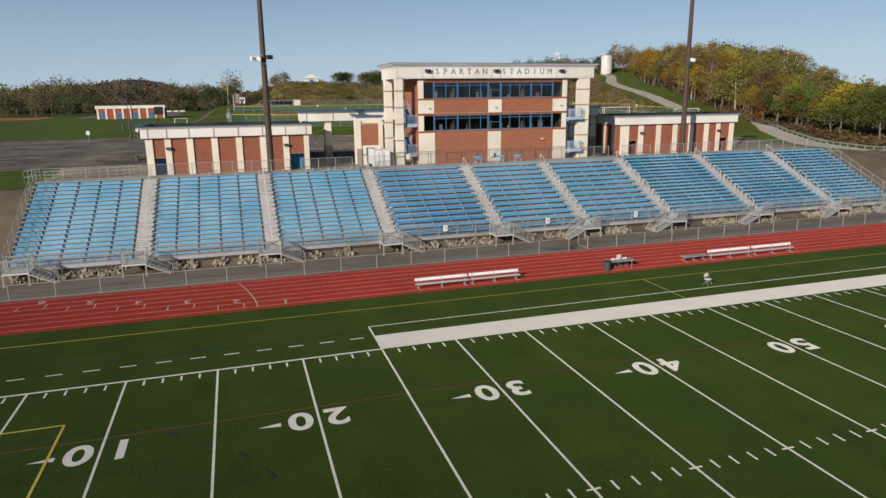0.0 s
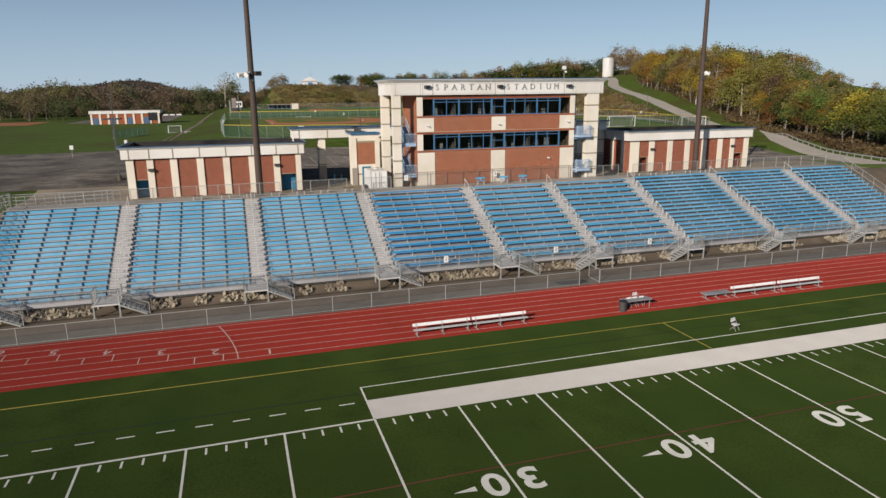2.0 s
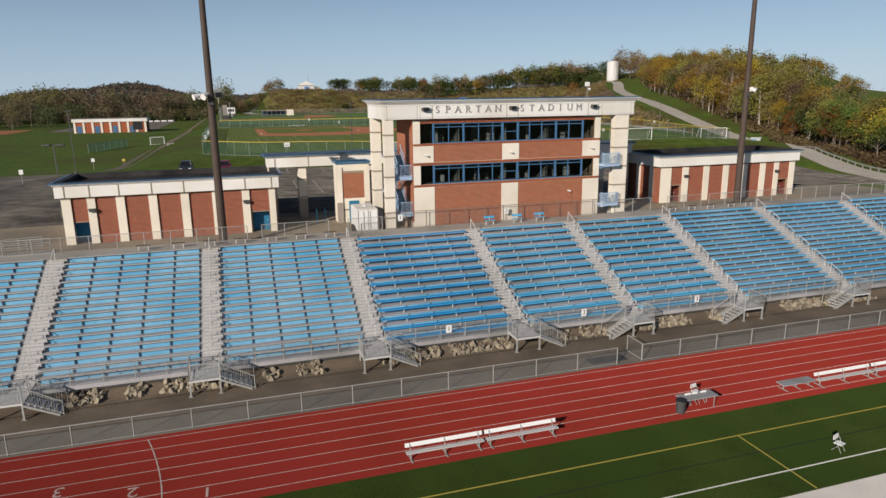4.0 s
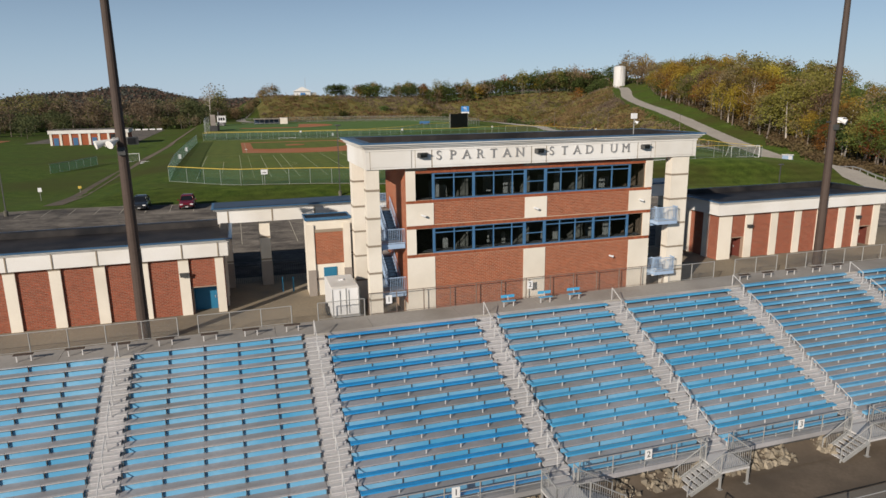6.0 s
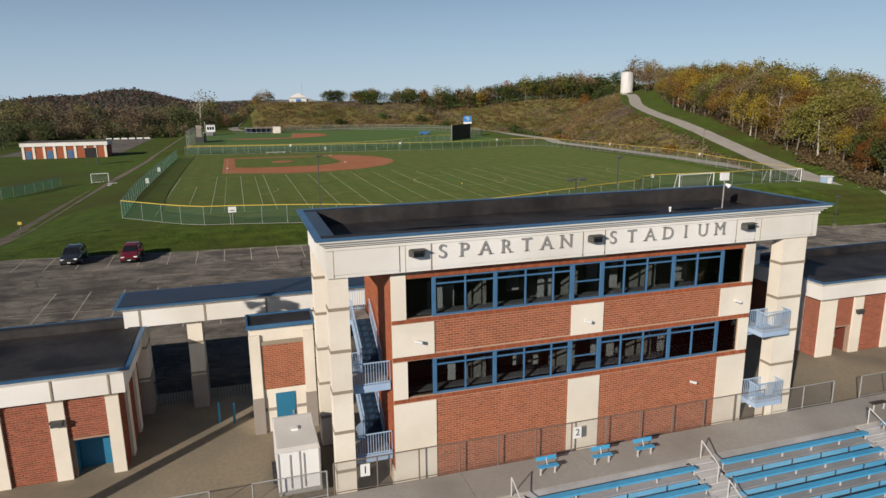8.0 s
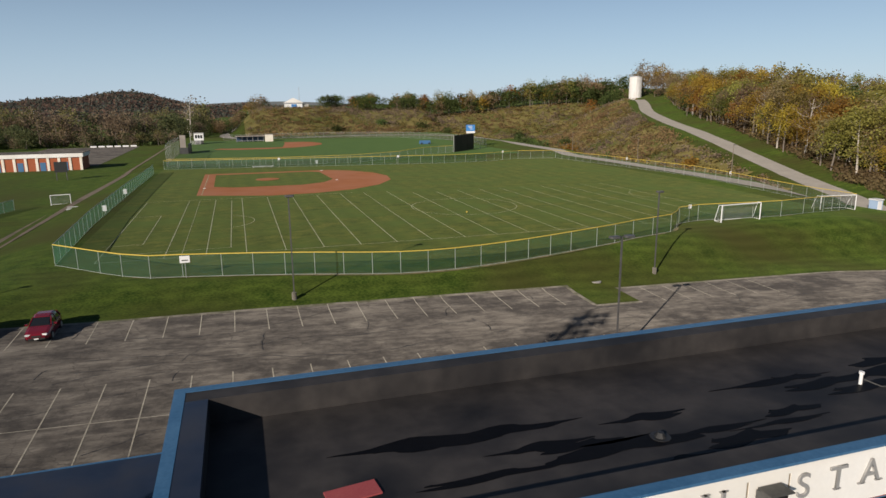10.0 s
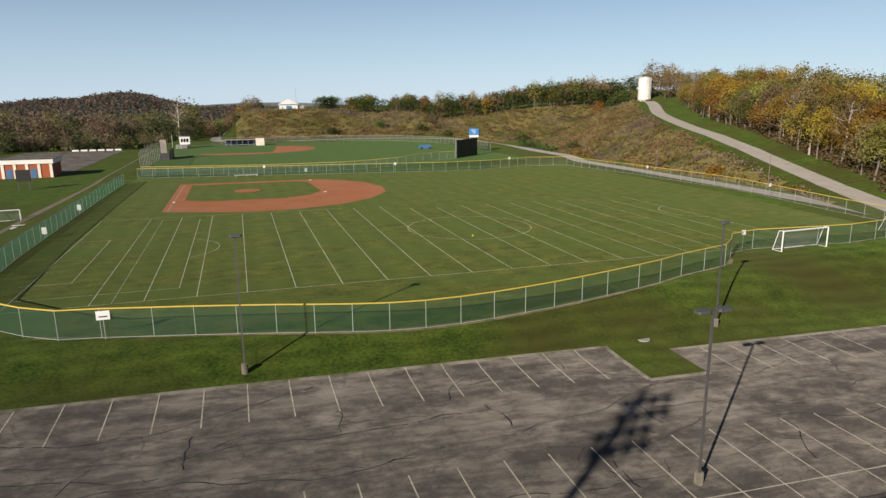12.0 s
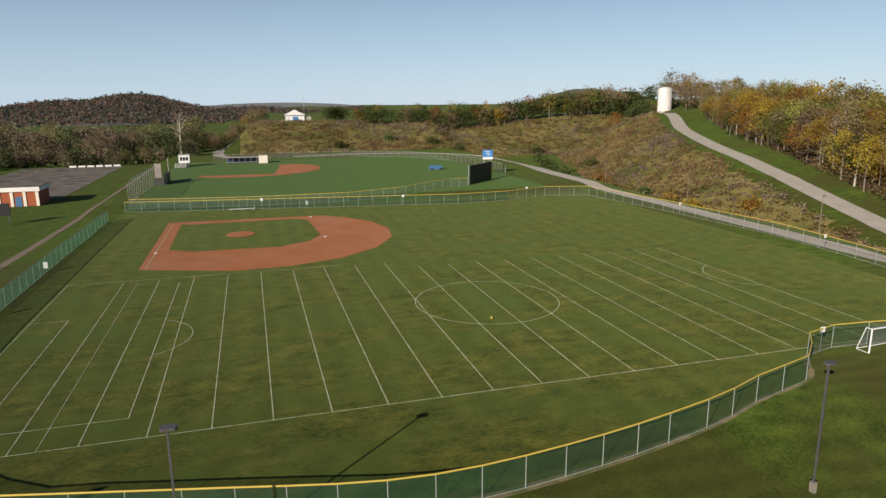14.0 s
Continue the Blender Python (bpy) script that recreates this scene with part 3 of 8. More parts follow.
for k in range(6):
    ob = letters("lane_number", str(k + 1), 1.2, M_lane, pose(2.6 - 3.4 * k, 46.7 + 1.12 * k, 0.045, 0, 0, 180), 0.003, None)
    tagged(ob, "pale lane number painted on the track", "field marking", "lane numbers", "structure")

solid("pavement", Build().box(-75, 125, 53.3, 55.4, -0.2, 0.024), M_apron, "grey asphalt apron between the track and the stands", "pavement", kind="structure")
solid("dirt_apron", Build().box(-75, 125, 55.4, 58.3, -0.2, 0.03), M_dirt, "brown packed dirt in front of the stands", "dirt", kind="structure")


def bank_z(X, Y):
    """The stony bank that rises under the lowest rows."""
    return np.maximum(ground_z(X, Y) + 0.1, 0.022 + 0.95 * step(58.3, 61.2, np.asarray(Y, float)))


tagged(new("dirt_bank", grid_mesh("dirt_bank", np.arange(-30, 90.1, 3), [58.2, 58.6, 59, 59.5, 60, 60.5, 61, 62, 63, 64, 66, 68, 70, 72], bank_z, M_dirt)), "brown bare dirt bank under the stands", "dirt", kind="structure")
lay("concourse", np.arange(-20, 84.1, 4), [71.9, 74, 76, 78, 80, 82, 84, 86, 88.5], 0.04, M_sand, "tan gravel concourse behind the stands", "pavement")
lot_rows = np.arange(88, 123.1, 1.0)
lay("parking_lot", np.linspace(-60, 51.5, 76), lot_rows, 0.05, M_asphalt, "cracked grey asphalt parking lot with stained patches", "parking lot")
lay("parking_lot_bay", np.linspace(51.5, 110.3, 42), np.arange(88, 117.1, 1.0), 0.05, M_asphalt, "cracked grey asphalt parking lot with stained patches", "parking lot")
lay("parking_lot_end", np.linspace(56.3, 110.3, 38), np.linspace(117.0, 121.6, 6), 0.05, M_asphalt, "cracked grey asphalt parking lot with stained patches", "parking lot")


# ---- grandstand ----
AISLES = [-8.4, 2.6, 13.65, 24.85, 34.6, 45.0, 56.5, 67.9]
ENDS = (-18.6, 77.3)
FRONT, REAR, LOW, HIGH = 59.62, 71.25, 1.1, 6.6
AISLE = 1.5


def bleacher(x0, x1, rows, seat_material, style, label):
    """One block of rows. style: riser (blue riser faces, plain seat planks), rows (bright planks before pale blue risers), plank (blue seat planks alone)."""
    at = ((x0 + x1) / 2, FRONT, LOW)
    ob = thing("bleacher_section", at, label, "bleachers", "bleacher sections of the grandstand")
    dy, dz = (REAR - FRONT) / rows, (HIGH - LOW) / rows
    n = max(2, round((x1 - x0) / 1.85))
    riser_material = seat_material if style == "riser" else M_tread
    plank_material = M_bench if style == "riser" else seat_material
    deep = 0.07 if style == "riser" else 0.155
    lip = {"riser": 0.045, "rows": 0.085, "plank": 0.15}[style]
    place = {"riser": 0.86, "rows": 0.26, "plank": 0.45}[style]
    if style == "riser":
        legs = Build().box(-0.017, 0.017, -0.05, 0.06, 0.03, 0.344)
    else:
        legs = Build().box(-0.028, 0.028, -0.025, 0.025, 0, 0.31).box(-0.028, 0.028, -deep + 0.02, deep - 0.02, 0.31, 0.344)
    leg_mesh = legs.mesh("seat_bracket", M_dark_steel if style == "riser" else M_alu)
    clip_mesh = Build().box(-0.03, 0.03, -0.035, 0, dz - 0.31, dz - 0.06).mesh("riser_clip", M_dark_steel)
    for r in range(rows):
        y, z = FRONT + r * dy, LOW + r * dz
        part("tread", Build().box(x0, x1, y + 0.01, y + dy * 0.97, z - 0.05, z), M_tread, ob)
        part("riser", Build().box(x0, x1, y + dy * 0.97, y + dy, z - 0.02, z + dz - 0.06), riser_material, ob)
        ys = y + dy * place
        s = Build()
        for k in range(n):
            a, b = x0 + (x1 - x0) * k / n, x0 + (x1 - x0) * (k + 1) / n
            s.box(a + 0.008, b - 0.008, ys - deep, ys + deep, z + 0.39 - lip, z + 0.39)
        part("seat_plank", s, plank_material, ob)
        for k in range(n + 1):
            x = min(max(x0 + (x1 - x0) * k / n, x0 + 0.05), x1 - 0.05)
            lg = new("seat_bracket", leg_mesh)
            lg.parent = ob
            lg.location = Vector((x, ys, z)) - Vector(at)
            if style == "rows" and k and r < rows - 1:
                cl = new("riser_clip", clip_mesh)
                cl.parent = ob
                cl.location = Vector((x + 0.35, y + dy * 0.958, z)) - Vector(at)
        if style == "rows" and r < rows - 1:
            part("riser_board", Build().box(x0, x1, y + dy * 0.955, y + dy * 0.9695, z + dz - 0.31, z + dz - 0.062), M_seat_old, ob, "pale blue board along the riser")
    return ob


bounds = [ENDS[0]] + AISLES + [ENDS[1]]
for k in range(9):
    x0 = bounds[k] + (AISLE / 2 if k else 0.0)
    x1 = bounds[k + 1] - (AISLE / 2 if k < 8 else 0.0)
    if k in (3, 4, 5):
        shade = M_seat_new if k == 3 else M_seat_mid
        bleacher(x0, x1, 13, shade, "rows", ("bright blue" if k == 3 else "sky blue") + " bench planks before pale blue risers on aluminium treads")
    elif k < 3:
        bleacher(x0, x1, 18, M_seat_old, "riser", "aluminium bench rows over faded pale blue risers")
    else:
        bleacher(x0, x1, 18, M_seat_old, "plank", "faded pale blue bench rows on grey aluminium treads")


def aisle_stair(x):
    ob = thing("aisle_steps", (x, FRONT, LOW), "grey aluminium aisle steps with a central handrail", "stairs", "aisle steps of the grandstand")
    rows = 18
    dy, dz = (REAR - FRONT) / rows, (HIGH - LOW) / rows
    for r in range(rows):
        y, z = FRONT + r * dy, LOW + r * dz
        part("step", Build().box(x - AISLE / 2 + 0.02, x + AISLE / 2 - 0.02, y, y + dy * 0.98, z - 0.05, z).box(x - AISLE / 2 + 0.15, x + AISLE / 2 - 0.15, y + dy * 0.5, y + dy * 0.98, z + dz * 0.5 - 0.04, z + dz * 0.5), M_alu, ob)
        part("step_riser", Build().box(x - AISLE / 2 + 0.02, x + AISLE / 2 - 0.02, y - 0.015, y + 0.012, z - dz, z - 0.051).box(x - AISLE / 2 + 0.16, x + AISLE / 2 - 0.16, y + dy * 0.52, y + dy * 0.56, z + 0.001, z + dz * 0.5 - 0.041), M_tread, ob, "dull riser of a step")
    for r in range(1, rows, 3):
        y, z = FRONT + r * dy, LOW + r * dz
        y2, z2 = y + dy * 1.9, z + dz * 1.9
        part("handrail", Build().pipe([(x, y, z), (x, y, z + 0.9), (x, y2, z2 + 0.9), (x, y2, z2)], 0.03), M_alu, ob)
    return ob


for x in AISLES:
    aisle_stair(x)

# front edge, rear walkway, frame under the deck
walk_front = thing("front_edge", (30, FRONT, 0.6), "dull aluminium edge of the lowest row over a dark beam", "walkway")
for a, b in zip(bounds, bounds[1:]):
    part("deck_panel", Build().box(a + 0.01, b - 0.01, FRONT - 0.16, FRONT + 0.005, LOW - 0.3, LOW - 0.02), M_tread, walk_front)
    part("deck_beam", Build().box(a + 0.01, b - 0.01, FRONT - 0.02, FRONT + 0.12, LOW - 0.5, LOW - 0.302), M_dark_steel, walk_front)
rear = thing("rear_walkway", (30, 72.4, 6.5), "broad grey concrete walkway behind the top row", "walkway")
for k in range(16):
    a = ENDS[0] + (ENDS[1] - ENDS[0]) * k / 16
    b = ENDS[0] + (ENDS[1] - ENDS[0]) * (k + 1) / 16
    part("deck_panel", Build().box(a + 0.01, b - 0.01, REAR + 0.01, 73.65, 6.35, 6.58), M_concrete, rear)
frame_ob = thing("steel_understructure", (30, 64, 0), "dark steel frame that carries the stands", "understructure")
for k in range(33):
    x = ENDS[0] + (ENDS[1] - ENDS[0]) * k / 32
    b = Build()
    for y in (FRONT + 0.3, 63.2, 66.8, 70.4):
        top = LOW + (y - FRONT) / (REAR - FRONT) * (HIGH - LOW) - 0.62
        b.box(x - 0.06, x + 0.06, y - 0.06, y + 0.06, float(ground_z(x, y)) - 0.3, top)
    b.rod((x, FRONT + 0.1, LOW - 0.62), (x, REAR, HIGH - 0.7), 0.08, n=4)
    part("column_bent", b, M_dark_steel, frame_ob)


def railing(points, height, spacing, material, ob, mid=2, r=0.026):
    """Posts and rails along a line; every post is a part."""
    for a, b in zip(points, points[1:]):
        a, b = Vector(a), Vector(b)
        n = max(1, round((b - a).length / spacing))
        for k in range(n + 1):
            p = a.lerp(b, k / n)
            part("post", Build().rod(p, p + Vector((0, 0, height)), r * 1.15), material, ob)
        for j in range(mid + 1):
            h = Vector((0, 0, height * (1 - j / (mid + 1))))
            part("rail", Build().rod(a + h, b + h, r), material, ob)


def wire_panel(points, height, ob, material=None, sink=0.05):
    b = Build()
    for p, q in zip(points, points[1:]):
        b.face((p[0], p[1], p[2] + sink), (q[0], q[1], q[2] + sink), (q[0], q[1], q[2] + height), (p[0], p[1], p[2] + height))
    part("mesh_panel", b, material or M_wire, ob)


yf = FRONT - 0.13
for k in range(9):
    a = bounds[k] + (0.9 if k else 0)
    b = bounds[k + 1] - (0.9 if k < 8 else 0)
    ob = thing("guard_rail", ((a + b) / 2, yf, LOW), "galvanised pipe guard rail along the front walkway", "railing", "front guard rails of the stands")
    railing([(a, yf, LOW - 0.03), (b, yf, LOW - 0.03)], 1.08, 2.0, M_galv, ob)
    wire_panel([(a, yf, LOW), (b, yf, LOW)], 1.05, ob)
for x in ENDS:
    ob = thing("end_rail", (x, 66, 3), "sloping galvanised mesh rail at the end of the stands", "railing", "end rails of the stands")
    pts = [(x, FRONT - 0.14, LOW), (x, FRONT, LOW), (x, REAR, HIGH), (x, 73.6, HIGH)]
    railing(pts, 1.35, 1.9, M_galv, ob, mid=1)
    wire_panel(pts, 1.35, ob)


def side_stairs(x, way):
    """A landing on tall legs and steps down to the dirt, running along the stands."""
    ob = thing("stand_stairs", (x, yf - 0.7, 0), "galvanised steel stairs and landing with pipe rails on tall legs", "stairs", "front stairs of the stands")
    y0, y1, ys = yf - 1.75, yf - 0.06, yf - 0.5
    z0 = LOW - 0.02
    part("landing", Build().box(x - 0.95, x + 0.95, y0, y1, z0 - 0.12, z0), M_alu, ob)
    for sx in (-0.9, 0.9):
        for y in (y0 + 0.05, y1 - 0.05):
            part("landing_post", Build().box(x + sx - 0.05, x + sx + 0.05, y - 0.05, y + 0.05, 0, z0 - 0.12).box(x + sx - 0.13, x + sx + 0.13, y - 0.13, y + 0.13, 0.0, 0.05), M_galv, ob)
    n, run = 6, 0.31
    xl, xe = x + way * 0.95, x + way * (0.95 + run * n)
    for k in range(n):
        xa = xl + way * run * k
        z = z0 - (k + 1) * z0 / (n + 1)
        part("stair_tread", Build().box(min(xa, xa + way * run * 0.97), max(xa, xa + way * run * 0.97), y0 + 0.06, ys - 0.06, z - 0.045, z), M_alu, ob)
    for y in (y0, ys):
        part("stringer", Build().rod((xl, y, z0 - 0.14), (xe, y, 0.06), 0.09, n=4), M_galv, ob)
        part("stair_rail", Build().pipe([(xl, y, z0 - 0.1), (xl, y, z0 + 1.02), (xe, y, 1.0), (xe + way * 0.18, y, 0.94), (xe + way * 0.18, y, 0.0)], 0.036).pipe([(xl, y, z0 + 0.12), (xe + way * 0.16, y, 0.12)], 0.026), M_galv, ob)
        for k in range(1, 14):
            u = k / 14
            xb, zb = xl + (xe - xl) * u, z0 * (1 - u)
            part("baluster", Build().rod((xb, y, zb + 0.1), (xb, y, zb + 1.01), 0.012, n=4), M_galv, ob)
    lines = [[(x - way * 0.92, y1), (x - way * 0.92, y0)], [(x - way * 0.92, y0), (x + way * 0.92, y0)], [(x + way * 0.92, ys), (x + way * 0.92, y1)]]
    for (xa, ya), (xb, yb) in lines:
        part("landing_rail", Build().pipe([(xa, ya, z0), (xa, ya, z0 + 1.05), (xb, yb, z0 + 1.05), (xb, yb, z0)], 0.036).rod((xa, ya, z0 + 0.12), (xb, yb, z0 + 0.12), 0.026), M_galv, ob)
        m = max(3, round(math.hypot(xb - xa, yb - ya) / 0.14))
        for k in range(1, m):
            u = k / m
            px, py = xa + (xb - xa) * u, ya + (yb - ya) * u
            part("baluster", Build().rod((px, py, z0 + 0.12), (px, py, z0 + 1.04), 0.012, n=4), M_galv, ob)
    return ob


side_stairs(ENDS[0] + 1.2, 1)
for k, x in enumerate(AISLES):
    side_stairs(x - 0.4, 1 if k < 4 else -1)
side_stairs(ENDS[1] - 1.0, -1)


def number_plate_sign(x, y, z, text, name="section_sign"):
    ob = thing(name, (x, y, z), "small white sign with a dark section number", "sign", "section number signs")
    part("panel", Build().box(x - 0.21, x + 0.21, y - 0.02, y + 0.01, z - 0.29, z + 0.29), M_white, ob)
    letters("numeral", text, 0.5, M_black, pose(x, y - 0.026, z, 90, 0, 0), 0.004, ob)


for x, text in ((18.9, "1"), (29.9, "2"), (40.3, "3")):
    number_plate_sign(x, yf - 0.035, LOW + 0.72, text)
for x, text in ((18.95, "1"), (29.35, "2"), (39.75, "3")):
    number_plate_sign(x, 73.63, 7.55, text)


# ---- press box ----
def windowed_wall(b, x0, x1, y0, y1, z0, z1, holes):
    """A wall along x with openings (xa, xb, za, zb) cut through it."""
    xs = sorted({x0, x1, *[h[0] for h in holes], *[h[1] for h in holes]})
    zs = sorted({z0, z1, *[h[2] for h in holes], *[h[3] for h in holes]})
    for xa, xb in zip(xs, xs[1:]):
        for za, zb in zip(zs, zs[1:]):
            if not any(h[0] <= xa and xb <= h[1] and h[2] <= za and zb <= h[3] for h in holes):
                b.box(xa, xb, y0, y1, za, zb)
    return b


FLOOR, FACE = 5.9, 74.2
BX0, BX1, BY1 = 20.45, 39.45, 80.3
WIN = [(14.05, 15.85), (10.35, 12.1)]
press = thing("press_box", (30, 77, FLOOR), "three-storey red brick and cream press box with blue-framed window bands", "press box")
holes = [(21.1, 38.85, a, b) for a, b in WIN]
part("front_wall", windowed_wall(Build(), BX0, BX1, FACE, FACE + 0.28, FLOOR, 16.3, holes), M_mortar, press)
part("left_wall", Build().box(BX0, BX0 + 0.28, FACE + 0.281, BY1, FLOOR, 16.3), M_mortar, press)
part("right_wall", Build().box(BX1 - 0.28, BX1, FACE + 0.281, BY1, FLOOR, 16.3), M_mortar, press)
part("back_wall", windowed_wall(Build(), BX0 + 0.281, BX1 - 0.281, BY1 - 0.28, BY1, FLOOR, 16.3, [(24, 36, 14.3, 15.8), (24, 36, 10.6, 12.0)]), M_mortar, press)
for k, z in enumerate((9.1, 12.75)):
    part("floor_slab", Build().box(BX0 + 0.285, BX1 - 0.285, FACE + 0.285, BY1 - 0.285, z, z + 0.25), M_inside_floor, press)
for z0, z1 in ((9.36, 12.7), (13.02, 16.1)):
    part("room_wall", Build().box(BX0 + 0.4, BX1 - 0.4, 78.4, 78.5, z0, z1), M_inside, press, "grey inner wall behind the windows")
    for x in (25.1, 29.9, 34.2):
        part("partition", Build().box(x - 0.06, x + 0.06, FACE + 0.9, 78.39, z0, z1), M_inside, press)
    part("counter", Build().box(BX0 + 0.5, BX1 - 0.5, FACE + 0.45, FACE + 1.0, z0 + 1.0, z0 + 1.06), M_tread, press, "long working counter behind the glass")

rb = random.Random(31)
# Added pale boards stand in for lighter reflected patches in the window bands.
for z0 in (9.36, 13.02):
    for x in (22.9, 23.7, 26.0, 27.3, 28.6, 31.5, 32.7, 35.4, 36.6):
        w, h, y = rb.uniform(0.3, 0.8), rb.uniform(1.5, 2.5), FACE + rb.uniform(1.3, 2.8)
        part("wall_board", Build().box(x - w / 2, x + w / 2, y, y + 0.08, z0 + rb.uniform(0.2, 1.0), z0 + h), M_fascia, press, "pale board added for the lighter reflected patches in the windows")
# cream blocks on the brick face
CREAM = [(20.45, 21.1, 14.05, 16.05), (20.45, 22.35, 12.35, 13.85), (20.45, 21.1, 10.35, 12.1), (20.45, 22.4, FLOOR, 10.12),
         (29.1, 30.8, 12.35, 13.85), (29.05, 30.75, FLOOR, 10.12), (37.55, 39.45, 12.35, 13.85), (38.85, 39.45, 14.05, 16.05), (38.85, 39.45, 10.35, 12.1), (37.7, 39.45, FLOOR, 10.12)]
for x0, x1, z0, z1 in CREAM:
    part("cream_panel", Build().box(x0, x1, FACE - 0.06, FACE - 0.002, z0, z1), M_cream, press)
part("left_quoin", Build().box(BX0 - 0.05, BX0 - 0.002, FACE - 0.05, FACE + 0.5, FLOOR, 6.9), M_cream, press)
for x0, x1 in ((20.45, 21.9), (29.0, 30.85), (37.5, 39.45)):
    part("lintel_stone", Build().box(x0, x1, FACE - 0.075, FACE - 0.003, 16.06, 16.27), M_joint, press)


def brick_field(x0, x1, z0, z1, y, plan, soldier=False):
    bw, bh, g = (0.075, 0.2, 0.018) if soldier else (0.28, 0.088, 0.024)
    row, z = 0, z0
    while z + bh * 0.6 < z1:
        zt = min(z + bh, z1 - 0.002)
        x = x0 - (bw / 2 if row % 2 else 0)
        while x < x1 - 0.01:
            a, b = max(x, x0 + 0.002), min(x + bw, x1 - 0.002)
            if b - a > 0.02:
                plan.append((a, b, y, z, zt))
            x += bw + g
        z += bh + g
        row += 1


bricks = []
for x0, x1 in ((22.36, 29.09), (30.81, 37.54)):
    brick_field(x0, x1, 12.4, 13.83, FACE, bricks)
for x0, x1 in ((22.41, 29.04), (30.76, 37.69)):
    brick_field(x0, x1, 6.0, 10.1, FACE, bricks)
soldiers = []
for z in (16.07, 15.865, 13.86, 12.13, 10.14):
    brick_field(21.91 if z > 16 else BX0, 28.99 if z > 16 else BX1, z, z + 0.19, FACE, soldiers, True)
    if z > 16:
        brick_field(30.86, 37.49, z, z + 0.19, FACE, soldiers, True)


def brick_shape(a, b, y, z0, z1, out, proud):
    c = 0.006
    out.add([(a, y, z0), (b, y, z0), (b, y, z1), (a, y, z1), (a + c, y - proud, z0 + c), (b - c, y - proud, z0 + c), (b - c, y - proud, z1 - c), (a + c, y - proud, z1 - c)],
            [(4, 5, 6, 7), (0, 1, 5, 4), (1, 2, 6, 5), (2, 3, 7, 6), (3, 0, 4, 7)])


rng = random.Random(4)
chosen, rest = [], Build()
for a, b, y, z0, z1 in bricks:
    if 12.39 < z0 < 13.84 and 22.3 < a < 29.1 and len(chosen) < 290 and b - a > 0.2 and a > 23.5:
        chosen.append((a, b, y, z0, z1))
    else:
        brick_shape(a, b, y, z0, z1, rest, 0.016 + 0.004 * rng.random())
for a, b, y, z0, z1 in soldiers:
    brick_shape(a, b, y, z0, z1, rest, 0.03 + 0.003 * rng.random())
# brick returns on the side walls
for xs, sgn in ((BX0, -1), (BX1, 1)):
    side = []
    brick_field(FACE + 0.06, BY1, FLOOR + 1.05, 16.25, 0, side)
    for a, b, _, z0, z1 in side:
        p = sgn * (0.014 + 0.004 * rng.random())
        rest.add([(xs, a, z0), (xs, b, z0), (xs, b, z1), (xs, a, z1), (xs + p, a + .006, z0 + .006), (xs + p, b - .006, z0 + .006), (xs + p, b - .006, z1 - .006), (xs + p, a + .006, z1 - .006)],
                 [(4, 5, 6, 7), (0, 1, 5, 4), (1, 2, 6, 5), (2, 3, 7, 6), (3, 0, 4, 7)])
coursing = part("brickwork", rest, M_brick_far, press, "red brick coursing with pale mortar joints")
coursing["kind"] = "stuff"

# window bands
for z0, z1 in WIN:
    zt = z1 - 0.34
    band = part("window_frame", Build().box(22.3, 37.63, FACE + 0.04, FACE + 0.14, z0, z0 + 0.09).box(22.3, 37.63, FACE + 0.04, FACE + 0.14, z1 - 0.08, z1)
                .box(22.47, 29.02, FACE + 0.05, FACE + 0.12, zt - 0.035, zt + 0.035).box(30.81, 37.46, FACE + 0.05, FACE + 0.12, zt - 0.035, zt + 0.035).box(29.24, 30.59, FACE + 0.05, FACE + 0.12, (z0 + z1) / 2 - 0.03, (z0 + z1) / 2 + 0.03), M_blue_paint, press, "blue painted steel window frame")
    for x, w in ((22.38, 0.17), (23.84, 0.06), (25.27, 0.17), (26.75, 0.06), (28.15, 0.06), (29.13, 0.2), (30.7, 0.2), (31.91, 0.06), (33.17, 0.06), (34.68, 0.17), (36.06, 0.06), (37.55, 0.17)):
        part("mullion", Build().box(x - w / 2, x + w / 2, FACE + 0.02, FACE + 0.16, z0 + 0.091, z1 - 0.081), M_blue_paint, band)
    for x0, x1 in ((21.1, 22.29), (22.47, 25.18), (25.36, 29.02), (29.24, 30.59), (30.81, 34.59), (34.77, 37.46), (37.64, 38.85)):
        pane = part("window_pane", Build().box(x0, x1, FACE + 0.085, FACE + 0.095, z0 + 0.02, z1 - 0.02), M_glass, band, "dark tinted glass pane")
        pane.visible_shadow = False

